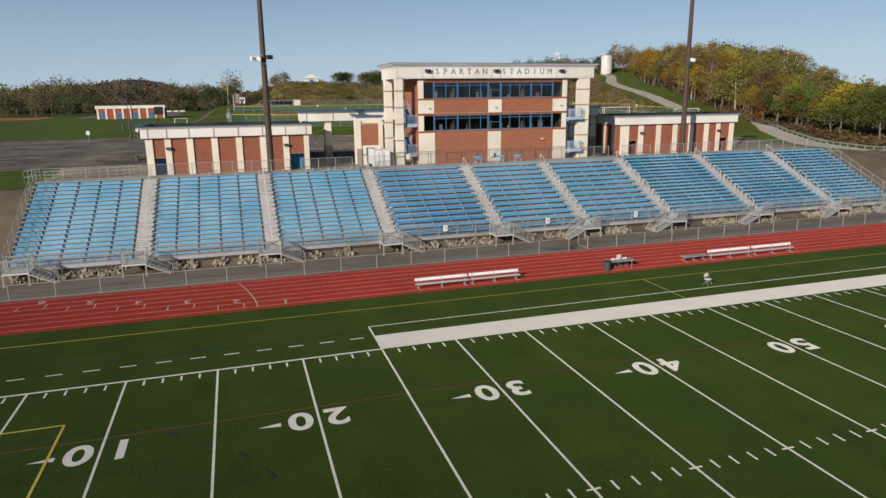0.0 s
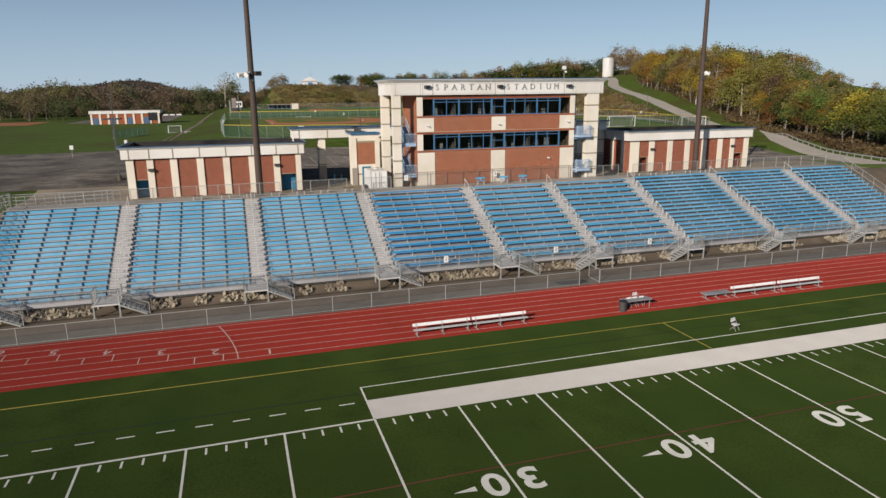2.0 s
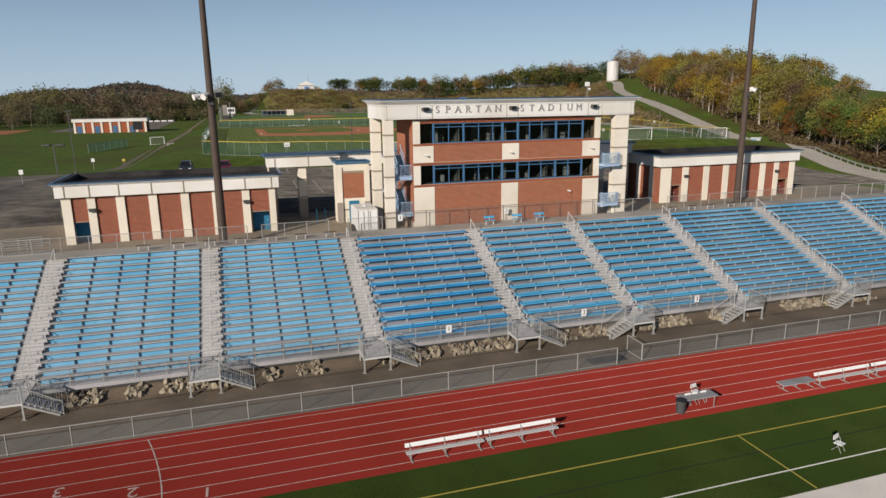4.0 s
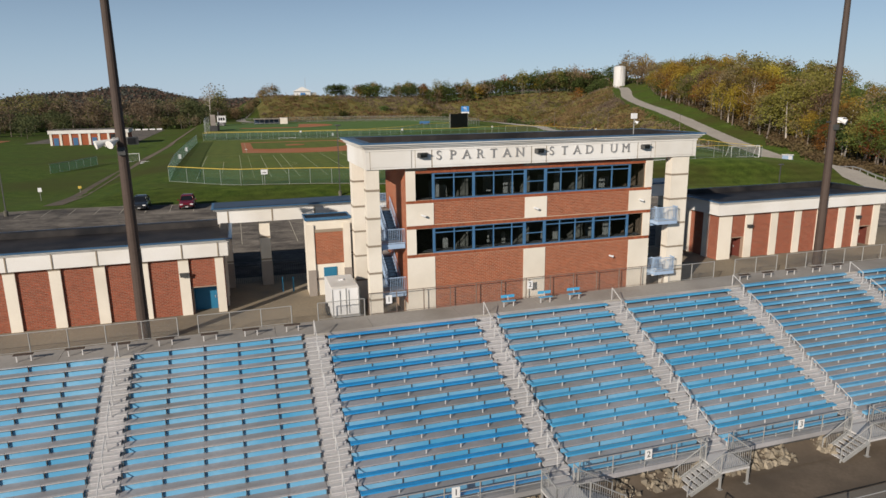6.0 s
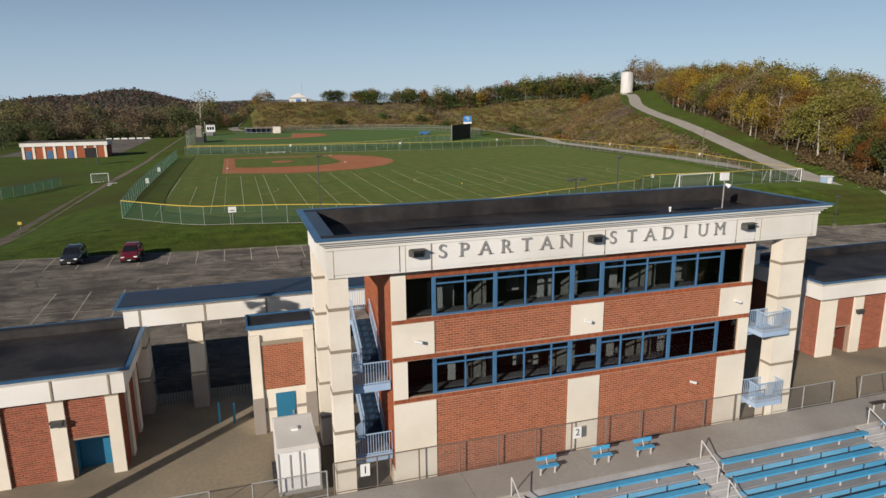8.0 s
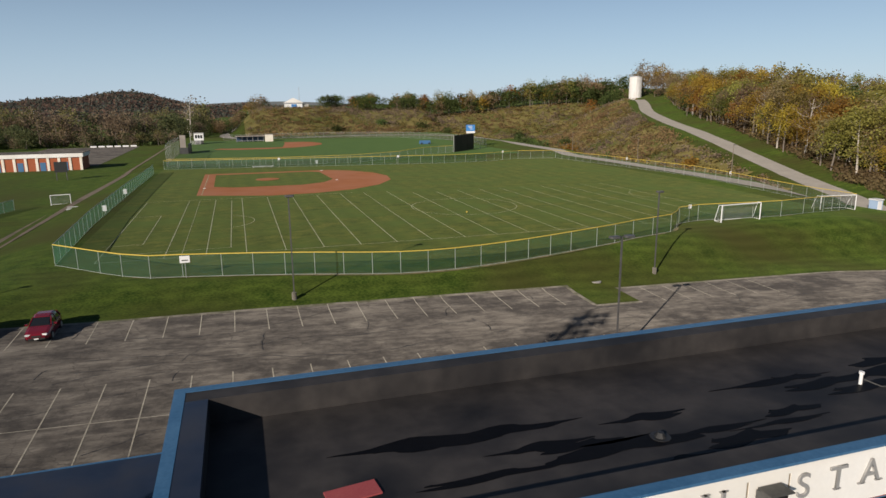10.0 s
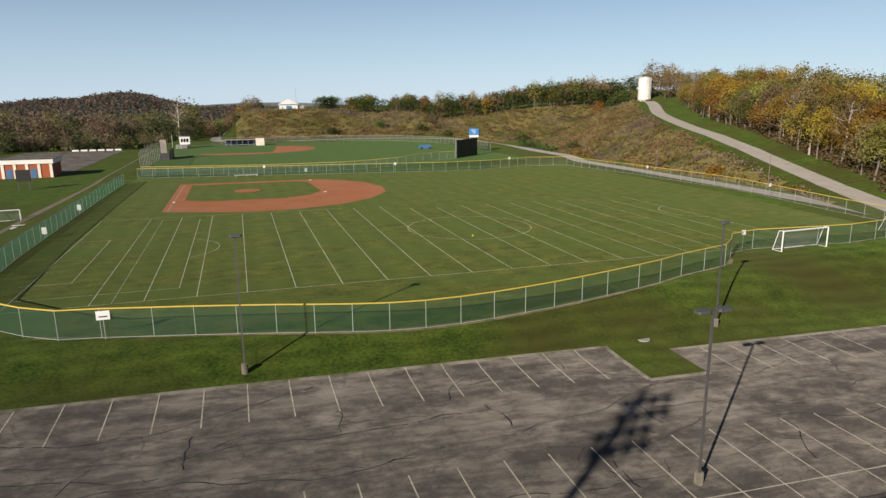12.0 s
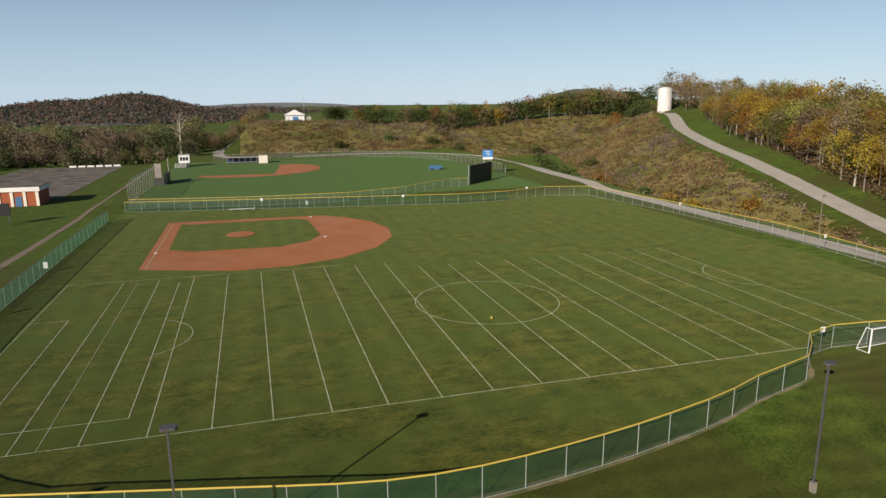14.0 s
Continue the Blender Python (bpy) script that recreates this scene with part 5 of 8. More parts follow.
gate(8.1, 22.0, ((8.2, 9.0), (11.2, 12.0), (18.0, 18.9)))
gate(38.5, 50.6, ((41.2, 42.0), (46.3, 47.1), (49.7, 50.5)))

booth = thing("ticket_booth", (16.2, 82.5, 5.8), "small cream block booth with a brick panel and teal door", "booth")
part("body", Build().box(14.5, 17.8, 81.6, 83.4, 5.3, 11.85), M_cream, booth)
part("brick_panel", Build().box(15.1, 17.25, 81.56, 81.598, 8.4, 10.9), M_mortar, booth)
plan = []
brick_field(15.11, 17.24, 8.42, 10.88, 81.56, plan)
b = Build()
for q in plan:
    brick_shape(*q, b, 0.018)
bw = part("brickwork", b, M_brick_far, booth)
bw["kind"] = "stuff"
for x in (14.5, 17.27):
    part("pilaster", Build().box(x - 0.02, x + 0.53, 81.45, 81.559, 5.3, 11.5), M_cream, booth)
    part("plinth", Build().box(x - 0.04, x + 0.55, 81.43, 81.558, 5.3, 8.0), M_grey_block, booth, "grey block plinth")
part("band_course", Build().box(15.05, 17.24, 81.57, 81.601, 7.15, 7.32), M_grey_block, booth)
part("lintel", Build().box(15.1, 17.25, 81.5, 81.56, 10.91, 11.12), M_joint, booth)
part("door", Build().box(15.65, 16.65, 81.54, 81.599, 5.9, 8.12), M_teal, booth, "teal blue steel door")
part("door_handle", Build().box(16.48, 16.56, 81.48, 81.539, 6.85, 7.05), M_galv, booth)
for bx in ((14.4, 17.9, 81.42, 81.52), (14.4, 17.9, 83.4, 83.5), (14.4, 14.5, 81.521, 83.399), (17.8, 17.9, 81.521, 83.399)):
    part("parapet", Build().box(*bx, 11.851, 12.06), M_blue_cap, booth)
part("roof", Build().box(14.501, 17.799, 81.521, 83.399, 11.852, 11.98), M_roof, booth)


def trailer():
    x0, x1, y0, y1, z0, z1 = 15.3, 17.2, 75.0, 78.6, 6.35, 8.2
    ob = thing("cargo_trailer", (16.2, 77, 5.9), "white enclosed cargo trailer with grey roof and rear doors", "trailer")
    part("body", Build().box(x0, x1, y0, y1, z0, z1), M_white, ob)
    part("roof_skin", Build().extrude_x([(y0 + 0.04, z1 + 0.001), (y1 - 0.04, z1 + 0.001), (y1 - 0.3, z1 + 0.09), (y0 + 0.3, z1 + 0.09)], x0 + 0.04, x1 - 0.04), M_fascia, ob, "dusty white roof skin")
    part("roof_vent", Build().box(16.1, 16.4, 76.8, 77.1, z1 + 0.091, z1 + 0.18), M_white, ob)
    for x in (x0 + 0.03, (x0 + x1) / 2, x1 - 0.09):
        part("door_post", Build().box(x, x + 0.06, y0 - 0.03, y0 - 0.001, z0, z1), M_galv, ob)
    for dx in (0.55, 1.15):
        part("lock_bar", Build().rod((x0 + dx, y0 - 0.05, z0 + 0.1), (x0 + dx, y0 - 0.05, z1 - 0.1), 0.02), M_galv, ob)
    for y in (76.5, 77.3):
        for x in (x0 - 0.1, x1 + 0.1):
            part("wheel", Build().rod((x - 0.09, y, 6.25), (x + 0.09, y, 6.25), 0.33, n=14), M_black, ob)
    part("bumper", Build().box(x0, x1, y0 - 0.12, y0 - 0.04, z0 - 0.15, z0 - 0.02), M_galv, ob)
    part("skirt", Build().box(x0 - 0.02, x1 + 0.02, y0, y1, z0 - 0.1, z0 - 0.001), M_galv, ob)


trailer()


# ---- tall lighting masts ----
def mast(x, y, side, up=0.0):
    z0 = 5.9
    ob = thing("light_mast", (x, y, z0), "tall brown steel floodlight mast behind the stands", "light mast", "floodlight masts")
    part("pole", Build().rod((x, y, z0), (x, y, 31.2 + up), 0.37, 0.2, n=14), M_rust_pole, ob)
    part("footing", Build().rod((x, y, z0 - 0.3), (x, y, z0 + 0.18), 0.65, n=14), M_concrete, ob)
    for dx, dy in ((-0.35, -0.5), (-0.85, -0.35), (-0.6, 0.3)) if side < 0 else ((0.35, -0.5),):
        hn = part("horn", Build().rod((x + dx * 0.5, y + dy * 0.5, 18.62), (x + dx * 1.5, y + dy * 1.6, 18.38), 0.07, 0.25, n=12), M_fascia, ob, "dusty white horn loudspeaker")
        part("driver", Build().rod((x + dx * 0.32, y + dy * 0.32, 18.67), (x + dx * 0.5, y + dy * 0.5, 18.62), 0.12, n=10), M_galv, hn)
    br = part("speaker_bracket", Build().box(x - 0.7, x + 0.7, y - 0.06, y + 0.06, 18.35, 18.47), M_dark_steel, ob)
    for dx in (0.62,) if side < 0 else (0.5,):
        sp = part("loudspeaker", Build().slab((x + dx, y - 0.25, 18.55), (0.55, 0.6, 0.42), 20 if dx > 0 else -20, 0), M_white if side > 0 else M_dark_steel, ob, "weathered loudspeaker on a bracket")
        part("grille", Build().slab((x + dx, y - 0.57, 18.55), (0.42, 0.03, 0.32), 20 if dx > 0 else -20, 0), M_black, sp)
    part("junction_box", Build().box(x - 0.2, x + 0.2, y - 0.45, y - 0.2, 17.75, 18.2), M_dark_steel, ob)
    for j, z in enumerate((27.7 + up, 28.7 + up, 29.7 + up, 30.7 + up)):
        lean = (0.25, -0.3, 0.35, -0.15)[j]
        arm = part("cross_arm", Build().box(x + lean - 1.85, x + lean + 1.85, y - 0.45, y - 0.3, z - 0.07, z + 0.07), M_dark_steel, ob)
        for k in range(4):
            part("floodlight", Build().rod((x + lean - 1.6 + 1.06 * k, y - 0.45, z + 0.18), (x + lean - 1.6 + 1.06 * k, y - 1.0, z - 0.02), 0.14, 0.33, n=10), M_dark_steel, arm)


mast(3.6, 74.45, -1)
mast(57.85, 75.6, 1, 2.6)


# ---- roads ----
tagged(new("hill_road", ribbon(HILL_ROAD, 6.2, 0.10).mesh("hill_road", M_road)), "pale worn access road climbing the hillside", "road", kind="structure")
tagged(new("low_road", ribbon(LOW_ROAD, 6.5, 0.10).mesh("low_road", M_road)), "pale road curving past the stadium", "road", kind="structure")
tagged(new("fence_road", ribbon(FENCE_ROAD, 4.6, 0.12).mesh("fence_road", M_road)), "narrow service road along the ball field fence", "road", kind="structure")
tagged(new("far_lane", ribbon(FAR_LANE, 5.0, 0.12).mesh("far_lane", M_road)), "pale lane curving away past the far ball field", "road", kind="structure")
tagged(new("dirt_track", ribbon([(-13.5, 128), (-13.8, 155), (-12.5, 200), (-9.5, 260), (-8.5, 330), (-8, 372)], 2.4, 0.07).mesh("dirt_track", M_dirt)), "worn dirt track along the fence", "track", kind="structure")

# ---- parking bays ----
M_bay = mat("worn_bay_paint", (0.17, 0.155, 0.125), (0.36, 0.335, 0.28), 0.9, 0.9, fine=5, diffuse=1.0)
bays = Build()


def bay(x0, y0, x1, y1):
    n = 4
    for k in range(n):
        a, b = k / n, (k + 1) / n
        xa, ya, xb, yb = x0 + (x1 - x0) * a, y0 + (y1 - y0) * a, x0 + (x1 - x0) * b, y0 + (y1 - y0) * b
        d = Vector((xb - xa, yb - ya)).normalized()
        nn = Vector((-d.y, d.x)) * 0.042
        za, zb = float(ground_z(xa, ya)) + 0.06, float(ground_z(xb, yb)) + 0.06
        bays.face((xa - nn.x, ya - nn.y, za), (xa + nn.x, ya + nn.y, za), (xb + nn.x, yb + nn.y, zb), (xb - nn.x, yb - nn.y, zb))


for k in range(-9, 16):
    bay(9.8 + 2.76 * k, 122.9, 9.8 + 2.76 * k, 117.6)
for k in range(6):
    bay(59 + 2.76 * k, 121.4, 59 + 2.76 * k, 116.2)
for k in range(-6, 24):
    bay(15.2 + 2.72 * k, 109.6, 15.2 + 2.72 * k, 98.6)
for k in range(48):
    bay(-18 + 2 * k, 104.3 - 0.02 * k, -16 + 2 * k, 104.3 - 0.02 * (k + 1))
tagged(new("bay_lines", bays.mesh("bay_lines", M_bay)), "worn white parking bay lines", "marking", kind="structure")

for name, pts in (("lot_edge", [(-58, 122.75), (-20, 122.75), (20, 122.75), (51.2, 122.75)]), ("lot_notch_edge", [(51.25, 122.9), (51.25, 116.8)]), ("lot_bay_edge", [(51.2, 116.7), (56.4, 116.7)]), ("lot_end_edge", [(56.4, 121.3), (80, 121.3), (110, 121.3)])):
    tagged(new(name, ribbon(pts, 0.42, 0.064, 2.0).mesh(name, M_lot_edge)), "pale crumbling edge of the parking lot", "kerb", kind="structure")

cracks = Build()
rc = random.Random(8)


def on_lot(x, y):
    return y < 122.3 and not (51.3 < x < 56.5 and y > 116.5) and not (x > 56 and y > 120.8) and x < 109


def crack(x, y, a, length, wide, wander):
    """One wandering crack of uneven width, drawn along its heading."""
    head, gone, w0 = a, 0.0, wide
    while gone < length:
        d = rc.uniform(0.35, 0.8)
        head = a + 0.75 * (head - a) + rc.uniform(-wander, wander)
        w1 = wide * rc.uniform(0.35, 1.25)
        x2, y2 = x + d * math.cos(head), y + d * math.sin(head)
        if on_lot(x, y) and on_lot(x2, y2) and rc.random() > 0.06:
            n = Vector((-(y2 - y), x2 - x)).normalized()
            z1, z2 = float(ground_z(x, y)) + 0.058, float(ground_z(x2, y2)) + 0.058
            cracks.face((x - n.x * w0, y - n.y * w0, z1), (x + n.x * w0, y + n.y * w0, z1), (x2 + n.x * w1, y2 + n.y * w1, z2), (x2 - n.x * w1, y2 - n.y * w1, z2))
        x, y, w0, gone = x2, y2, w1, gone + d


for y in (90.5, 93.8, 97.0, 100.2, 106.6, 110.3, 112.0, 114.2, 116.1, 119.4):
    x = -40.0 + rc.uniform(0, 14)
    while x < 104:
        span = rc.uniform(9, 30)
        crack(x, y + rc.uniform(-0.35, 0.35), -0.012, span, rc.uniform(0.022, 0.042), 0.28)
        x += span + rc.uniform(0.5, 9)
for k in range(60):
    crack(rc.uniform(-20, 95), rc.uniform(91, 120), rc.choice((1.5, 1.62, 1.2, -1.4, 0.5)), rc.uniform(1.0, 4.5), rc.uniform(0.02, 0.045), 0.5)
tagged(new("asphalt_cracks", cracks.mesh("asphalt_cracks", M_black)), "dark tar-filled cracks in the asphalt", "crack", kind="structure")

# ---- near ball field ----
BZ = 8.6


def arc(cx, cy, r, a0, a1, n=24):
    return [(cx + r * math.cos(radians(a0 + (a1 - a0) * k / n)), cy + r * math.sin(radians(a0 + (a1 - a0) * k / n))) for k in range(n + 1)]


clay = Build().prism([(11.4, 194.6)] + [(25, 189.6), (33, 190.2), (41, 193.2), (47.5, 199), (51.8, 207), (52.8, 215), (51, 223), (46.5, 230), (41.5, 234), (11.4, 234.5)], BZ - 0.2, BZ + 0.03)
solid("infield_clay", clay, M_clay, "orange-brown clay skin of the ball field infield", "infield", kind="structure")
inner = Build().prism([(14.0, 231.3), (14.2, 207.5), (18, 204.9), (32, 204.4), (37, 207.5), (39.6, 212.5), (38.6, 229.2), (36.5, 231.3)], BZ - 0.1, BZ + 0.05)
solid("infield_grass", inner, M_grass, "green grass inside the clay infield", "grass", kind="structure")
solid("pitchers_mound", Build().prism(arc(25.5, 217.5, 2.6, 0, 345), BZ, BZ + 0.12), M_clay, "low clay pitcher's mound", "mound", kind="structure")
foul = Build()
stripe(foul, 12.3, 194.6, 12.4, 233, 0.11, BZ + 0.04)
tagged(new("foul_line", foul.mesh("foul_line", M_faint)), "white foul line on the clay", "field marking", kind="structure")
for x, y in ((12.4, 205.5), (40.2, 210.5), (39.6, 232.6)):
    solid("base_plate", Build().slab((x, y, BZ + 0.07), (0.42, 0.42, 0.08), 12), M_white, "white square base on the clay", "base", "bases of the ball field")

chalk = Build()
for k in range(0, 19):
    x = 10.6 + 4.48 * k
    stripe(chalk, x, 141.0, x, 187.5 if k < 9 else 184, 0.09, BZ + 0.035)
stripe(chalk, 3.5, 141.0, 92, 141.0, 0.09, BZ + 0.04)
stripe(chalk, 3.5, 188.2, 40, 188.2, 0.09, BZ + 0.038)
stripe(chalk, 12.4, 141, 12.4, 187, 0.05, BZ + 0.037)
stripe(chalk, 3.5, 144.6, 17.8, 144.6, 0.08, BZ + 0.0375)
for x0, y0, x1, y1 in ((17.8, 144.6, 17.8, 185.5), (7.4, 150.0, 7.4, 172.0), (2.8, 150, 7.4, 150), (3, 172, 7.4, 172), (3.6, 141, 3.6, 188)):
    stripe(chalk, x0, y0, x1, y1, 0.09, BZ + 0.038)
pts = arc(54.6, 165.0, 8.7, 0, 360, 36)
for p, q in zip(pts, pts[1:]):
    stripe(chalk, *p, *q, 0.09, BZ + 0.037)
pts = arc(14.9, 163.5, 6.2, -62, 62, 14)
for p, q in zip(pts, pts[1:]):
    stripe(chalk, *p, *q, 0.09, BZ + 0.037)
pts = arc(94, 166, 6.2, 118, 242, 12)
for p, q in zip(pts, pts[1:]):
    stripe(chalk, *p, *q, 0.10, BZ + 0.037)
tagged(new("chalk_lines", chalk.mesh("chalk_lines", M_faint)), "pale worn pitch lines on the grass", "field marking", kind="structure")


def eased(pts, n=4):
    """A smooth line through the corners."""
    p = [Vector(q) for q in pts]
    out = []
    for k in range(len(p) - 1):
        a, b, c, d = p[max(k - 1, 0)], p[k], p[k + 1], p[min(k + 2, len(p) - 1)]
        for i in range(n):
            t = i / n
            q = 0.5 * (2 * b + (c - a) * t + (2 * a - 5 * b + 4 * c - d) * t * t + (3 * b - a - 3 * c + d) * t ** 3)
            out.append((q.x, q.y))
    return out + [tuple(p[-1])]


def fence(name, label, pts, height, cloth, cap, spacing=2.9, post=M_fence_post, group="", ease=False, thick=0.032):
    """Chain-link fence that follows the ground: posts, rails and cloth panels are parts."""
    ob = thing(name, (*pts[0], float(ground_z(*pts[0]))), label, "fence", group)
    line = []
    for a, b in zip(pts, pts[1:]):
        a, b = Vector(a), Vector(b)
        n = max(1, round((b - a).length / spacing))
        line += [a.lerp(b, k / n) for k in range(n)]
    line.append(Vector(pts[-1]))
    if ease:
        fine = [Vector(q) for q in eased(pts, 8)]
        line, gone = [fine[0]], 0.0
        for p, q in zip(fine, fine[1:]):
            gone += (q - p).length
            if gone >= spacing:
                line.append(q)
                gone = 0.0
        line.append(fine[-1])
    g = [Vector((p.x, p.y, float(ground_z(p.x, p.y)))) for p in line]
    up = Vector((0, 0, height))
    for p in g:
        part("post", Build().rod(p - Vector((0, 0, 0.2)), p + up, thick), post, ob)
    for step_i in range(0, len(g) - 1, 8):
        seg = g[step_i:step_i + 9]
        b = Build()
        for p, q in zip(seg, seg[1:]):
            b.face(p + Vector((0, 0, 0.06)), q + Vector((0, 0, 0.06)), q + up * 0.98, p + up * 0.98)
        part("mesh_panel", b, cloth, ob)
        for p, q in zip(seg, seg[1:]):
            part("top_guard" if cap else "top_rail", Build().rod(p + up, q + up, 0.058 if cap else 0.045), M_yellow_cap if cap else post, ob)
            part("bottom_rail", Build().rod(p + Vector((0, 0, 0.07)), q + Vector((0, 0, 0.07)), 0.022, n=4), post, ob)
    return ob


FRONT_F = [(-0.3, 141.5), (8.4, 133.2), (13.3, 131.7), (24.6, 129.15), (36.1, 127.45), (48.0, 128.2), (59.1, 130.25), (66.5, 133.0), (73.5, 135.2), (79.6, 140.2), (97.3, 139.5), (117.6, 146.5)]
fence("outfield_fence", "green cloth outfield fence with a yellow top guard", FRONT_F, 2.35, M_mint, True, ease=True)



def front_y(X):
    """Where the outfield fence stands, as seen along x."""
    px, py = zip(*[(p[0], p[1]) for p in eased(FRONT_F, 8)])
    return np.interp(X, px, py)


def turf_sheet(name, x0, x1, y1, lift, material):
    """Grass from the outfield fence back to y1."""
    us, vs = np.linspace(x0, x1, 40), np.linspace(0.0, 1.0, 44)
    X, V = np.meshgrid(us, vs)
    Y = front_y(X) + 0.12 + V * (y1 - front_y(X) - 0.12)
    Z = ground_z(X, Y) + lift
    nx = len(us)
    i = (np.arange(len(vs) - 1)[:, None] * nx + np.arange(nx - 1)[None, :]).ravel()
    me = bpy.data.meshes.new(name)
    me.from_pydata(np.stack([X.ravel(), Y.ravel(), Z.ravel()], 1).tolist(), [], np.stack([i, i + 1, i + nx + 1, i + nx], 1).tolist())
    me.materials.append(material)
    me.polygons.foreach_set("use_smooth", [True] * len(me.polygons))
    me.update()
    return new(name, me)


M_bare_strip = mat("bare_fence_strip", (0.075, 0.062, 0.03), (0.16, 0.135, 0.075), 1.6, 0.95, fine=5, diffuse=1.0, blotch=(0.040, 0.055, 0.015), blotch_at=0.3)
tagged(new("fence_strip", ribbon(eased(FRONT_F[1:11], 4), 0.55, 0.05, 1.5).mesh("fence_strip", M_bare_strip)), "bare trimmed strip of dry soil under the outfield fence", "soil", kind="structure")
tagged(turf_sheet("outfield_grass", 0.2, 112.0, 250.0, 0.016, M_grass), "mown ball field grass with faint stripes", "grass", kind="structure")
fence("sideline_fence", "teal cloth fence along the foul line", [(-0.3, 141.5), (-1.2, 166), (-1.2, 200), (-0.8, 240)], 2.35, M_teal_screen, False, thick=0.028)
fence("road_fence", "wire fence with a yellow top guard beside the service road", [(117.6, 146.5), (117.6, 160), (117.0, 187), (114.5, 216), (111, 243), (100, 246), (88, 241.5)], 2.35, M_fine_wire, True, 3.4, thick=0.03)
fence("back_fence", "green cloth fence with a yellow top between the ball fields", [(88, 241.5), (75, 240.5), (55, 243.5), (25, 248), (0.5, 252)], 2.3, M_mint, True, 3.4, thick=0.03)


fence("lower_field_fence", "teal cloth fence round the lower ball field", [(-21.2, 203.0), (-24.6, 191.0), (-27.0, 185.5)], 2.0, M_teal_screen, False, thick=0.028)
# ---- far ball field ----
FZ = 9.5
lay("far_outfield", np.arange(1.0, 108, 3.0), np.arange(258, 374, 3.0), 0.03, mat("far_mown_grass", (0.030, 0.066, 0.010), (0.052, 0.092, 0.016), 0.2, 0.95, fine=10, diffuse=1.0), "dark green mown grass of the far ball field", "grass")
solid("far_infield_clay", Build().prism([(11.6, 313.5), (20, 309.2), (30, 309.0), (40, 313), (47, 319), (51.5, 327), (52.5, 336), (50, 345), (46, 349), (38.5, 349), (38, 338), (35.5, 316), (16, 316.5), (13.5, 318)], FZ - 0.1, FZ + 0.06), M_clay, "orange clay infield of the far ball field", "infield", kind="structure")
fence("far_outfield_fence", "wire fence with yellow guard round the far outfield", [(0.9, 255.4), (30, 252.5), (50.5, 252.7), (66, 256.5), (80.6, 264.6), (85.8, 265.8)], 2.2, M_wire, True, 3.4)
fence("far_corner_fence", "teal cloth fence beyond the batter's eye", [(97.5, 277.2), (104, 283), (109, 296), (110, 318), (104, 345), (92, 366), (70, 377), (40, 380), (14, 374)], 2.4, M_wire, False, 3.6)
fence("backstop_side_fence", "tall wire fence along the far field", [(0.9, 255.4), (0.7, 275), (1.2, 296)], 5.5, M_wire, False, 3.5)

eye = thing("batters_eye", (91.6, 271.4, FZ), "tall black batter's eye screen on posts", "screen")
for k in range(3):
    a, b = Vector((86.4, 266.0)), Vector((97.0, 277.0))
    p, q = a.lerp(b, k / 3 + 0.004), a.lerp(b, (k + 1) / 3 - 0.004)
    part("panel", Build().add([(p.x, p.y, 9.6), (q.x, q.y, 9.6), (q.x, q.y, 14.9), (p.x, p.y, 14.9), (p.x + .1, p.y - .1, 9.6), (q.x + .1, q.y - .1, 9.6), (q.x + .1, q.y - .1, 14.9), (p.x + .1, p.y - .1, 14.9)], [(0, 1, 2, 3), (4, 7, 6, 5), (0, 4, 5, 1), (3, 2, 6, 7), (0, 3, 7, 4), (1, 5, 6, 2)]), M_black, eye)
    part("post", Build().rod((p.x - 0.15, p.y + 0.15, 9.2), (p.x - 0.15, p.y + 0.15, 15.0), 0.1), M_galv, eye)

board = thing("scoreboard", (100.6, 290, 9.6), "blue scoreboard with a white lower band on posts", "scoreboard")
part("panel", Build().slab((100.6, 290, 16.2), (3.2, 0.3, 2.2), -10), M_blue_sign, board)
part("white_band", Build().slab((100.6, 289.9, 14.7), (3.2, 0.3, 0.7), -10), M_white, board)
for k in range(3):
    part("text_bar", Build().slab((100.4 + 0.2 * k, 289.78, 16.8 - 0.5 * k), (1.6 - 0.3 * k, 0.08, 0.16), -10), M_white, board)
for dx in (-1.2, 1.2):
    part("post", Build().rod((100.6 + dx, 290.2, 9.3), (100.6 + dx, 290.2, 15.5), 0.12), M_galv, board)

bs = thing("backstop_wall", (2.6, 298, FZ), "tall beige backstop wall with a dark padded face", "backstop")
part("wall", Build().box(1.6, 3.4, 296.2, 296.6, 11.6, 15.6), M_grey_block, bs, "grey-brown upper panel")
part("lower_pad", Build().box(1.3, 4.0, 296.15, 296.65, 9.3, 11.59), M_dark_steel, bs)
part("pad", Build().box(4.0, 4.6, 296.4, 306, 9.3, 12.6), M_black, bs)
part("net_post", Build().rod((4.4, 305, 9.3), (4.4, 305, 16.6), 0.1), M_galv, bs)

dug = thing("dugout", (26.8, 360, FZ), "long low dugout with a blue roof and white end store", "dugout")
part("back_wall", Build().box(19.3, 31.0, 361.5, 361.8, 9.4, 11.7), M_navy, dug)
part("roof", Build().box(18.9, 31.2, 358.6, 362.0, 11.8, 12.05), M_grey_block, dug)
for x in np.arange(19.5, 31, 2.2):
    part("post", Build().box(x - 0.06, x + 0.06, 358.8, 358.92, 9.4, 11.8), M_galv, dug)
part("bench", Build().box(19.6, 30.8, 360.7, 361.2, 9.85, 9.93), M_alu, dug)
part("store", Build().box(31.3, 34.6, 358.4, 362, 9.4, 12.35), M_cream, dug)

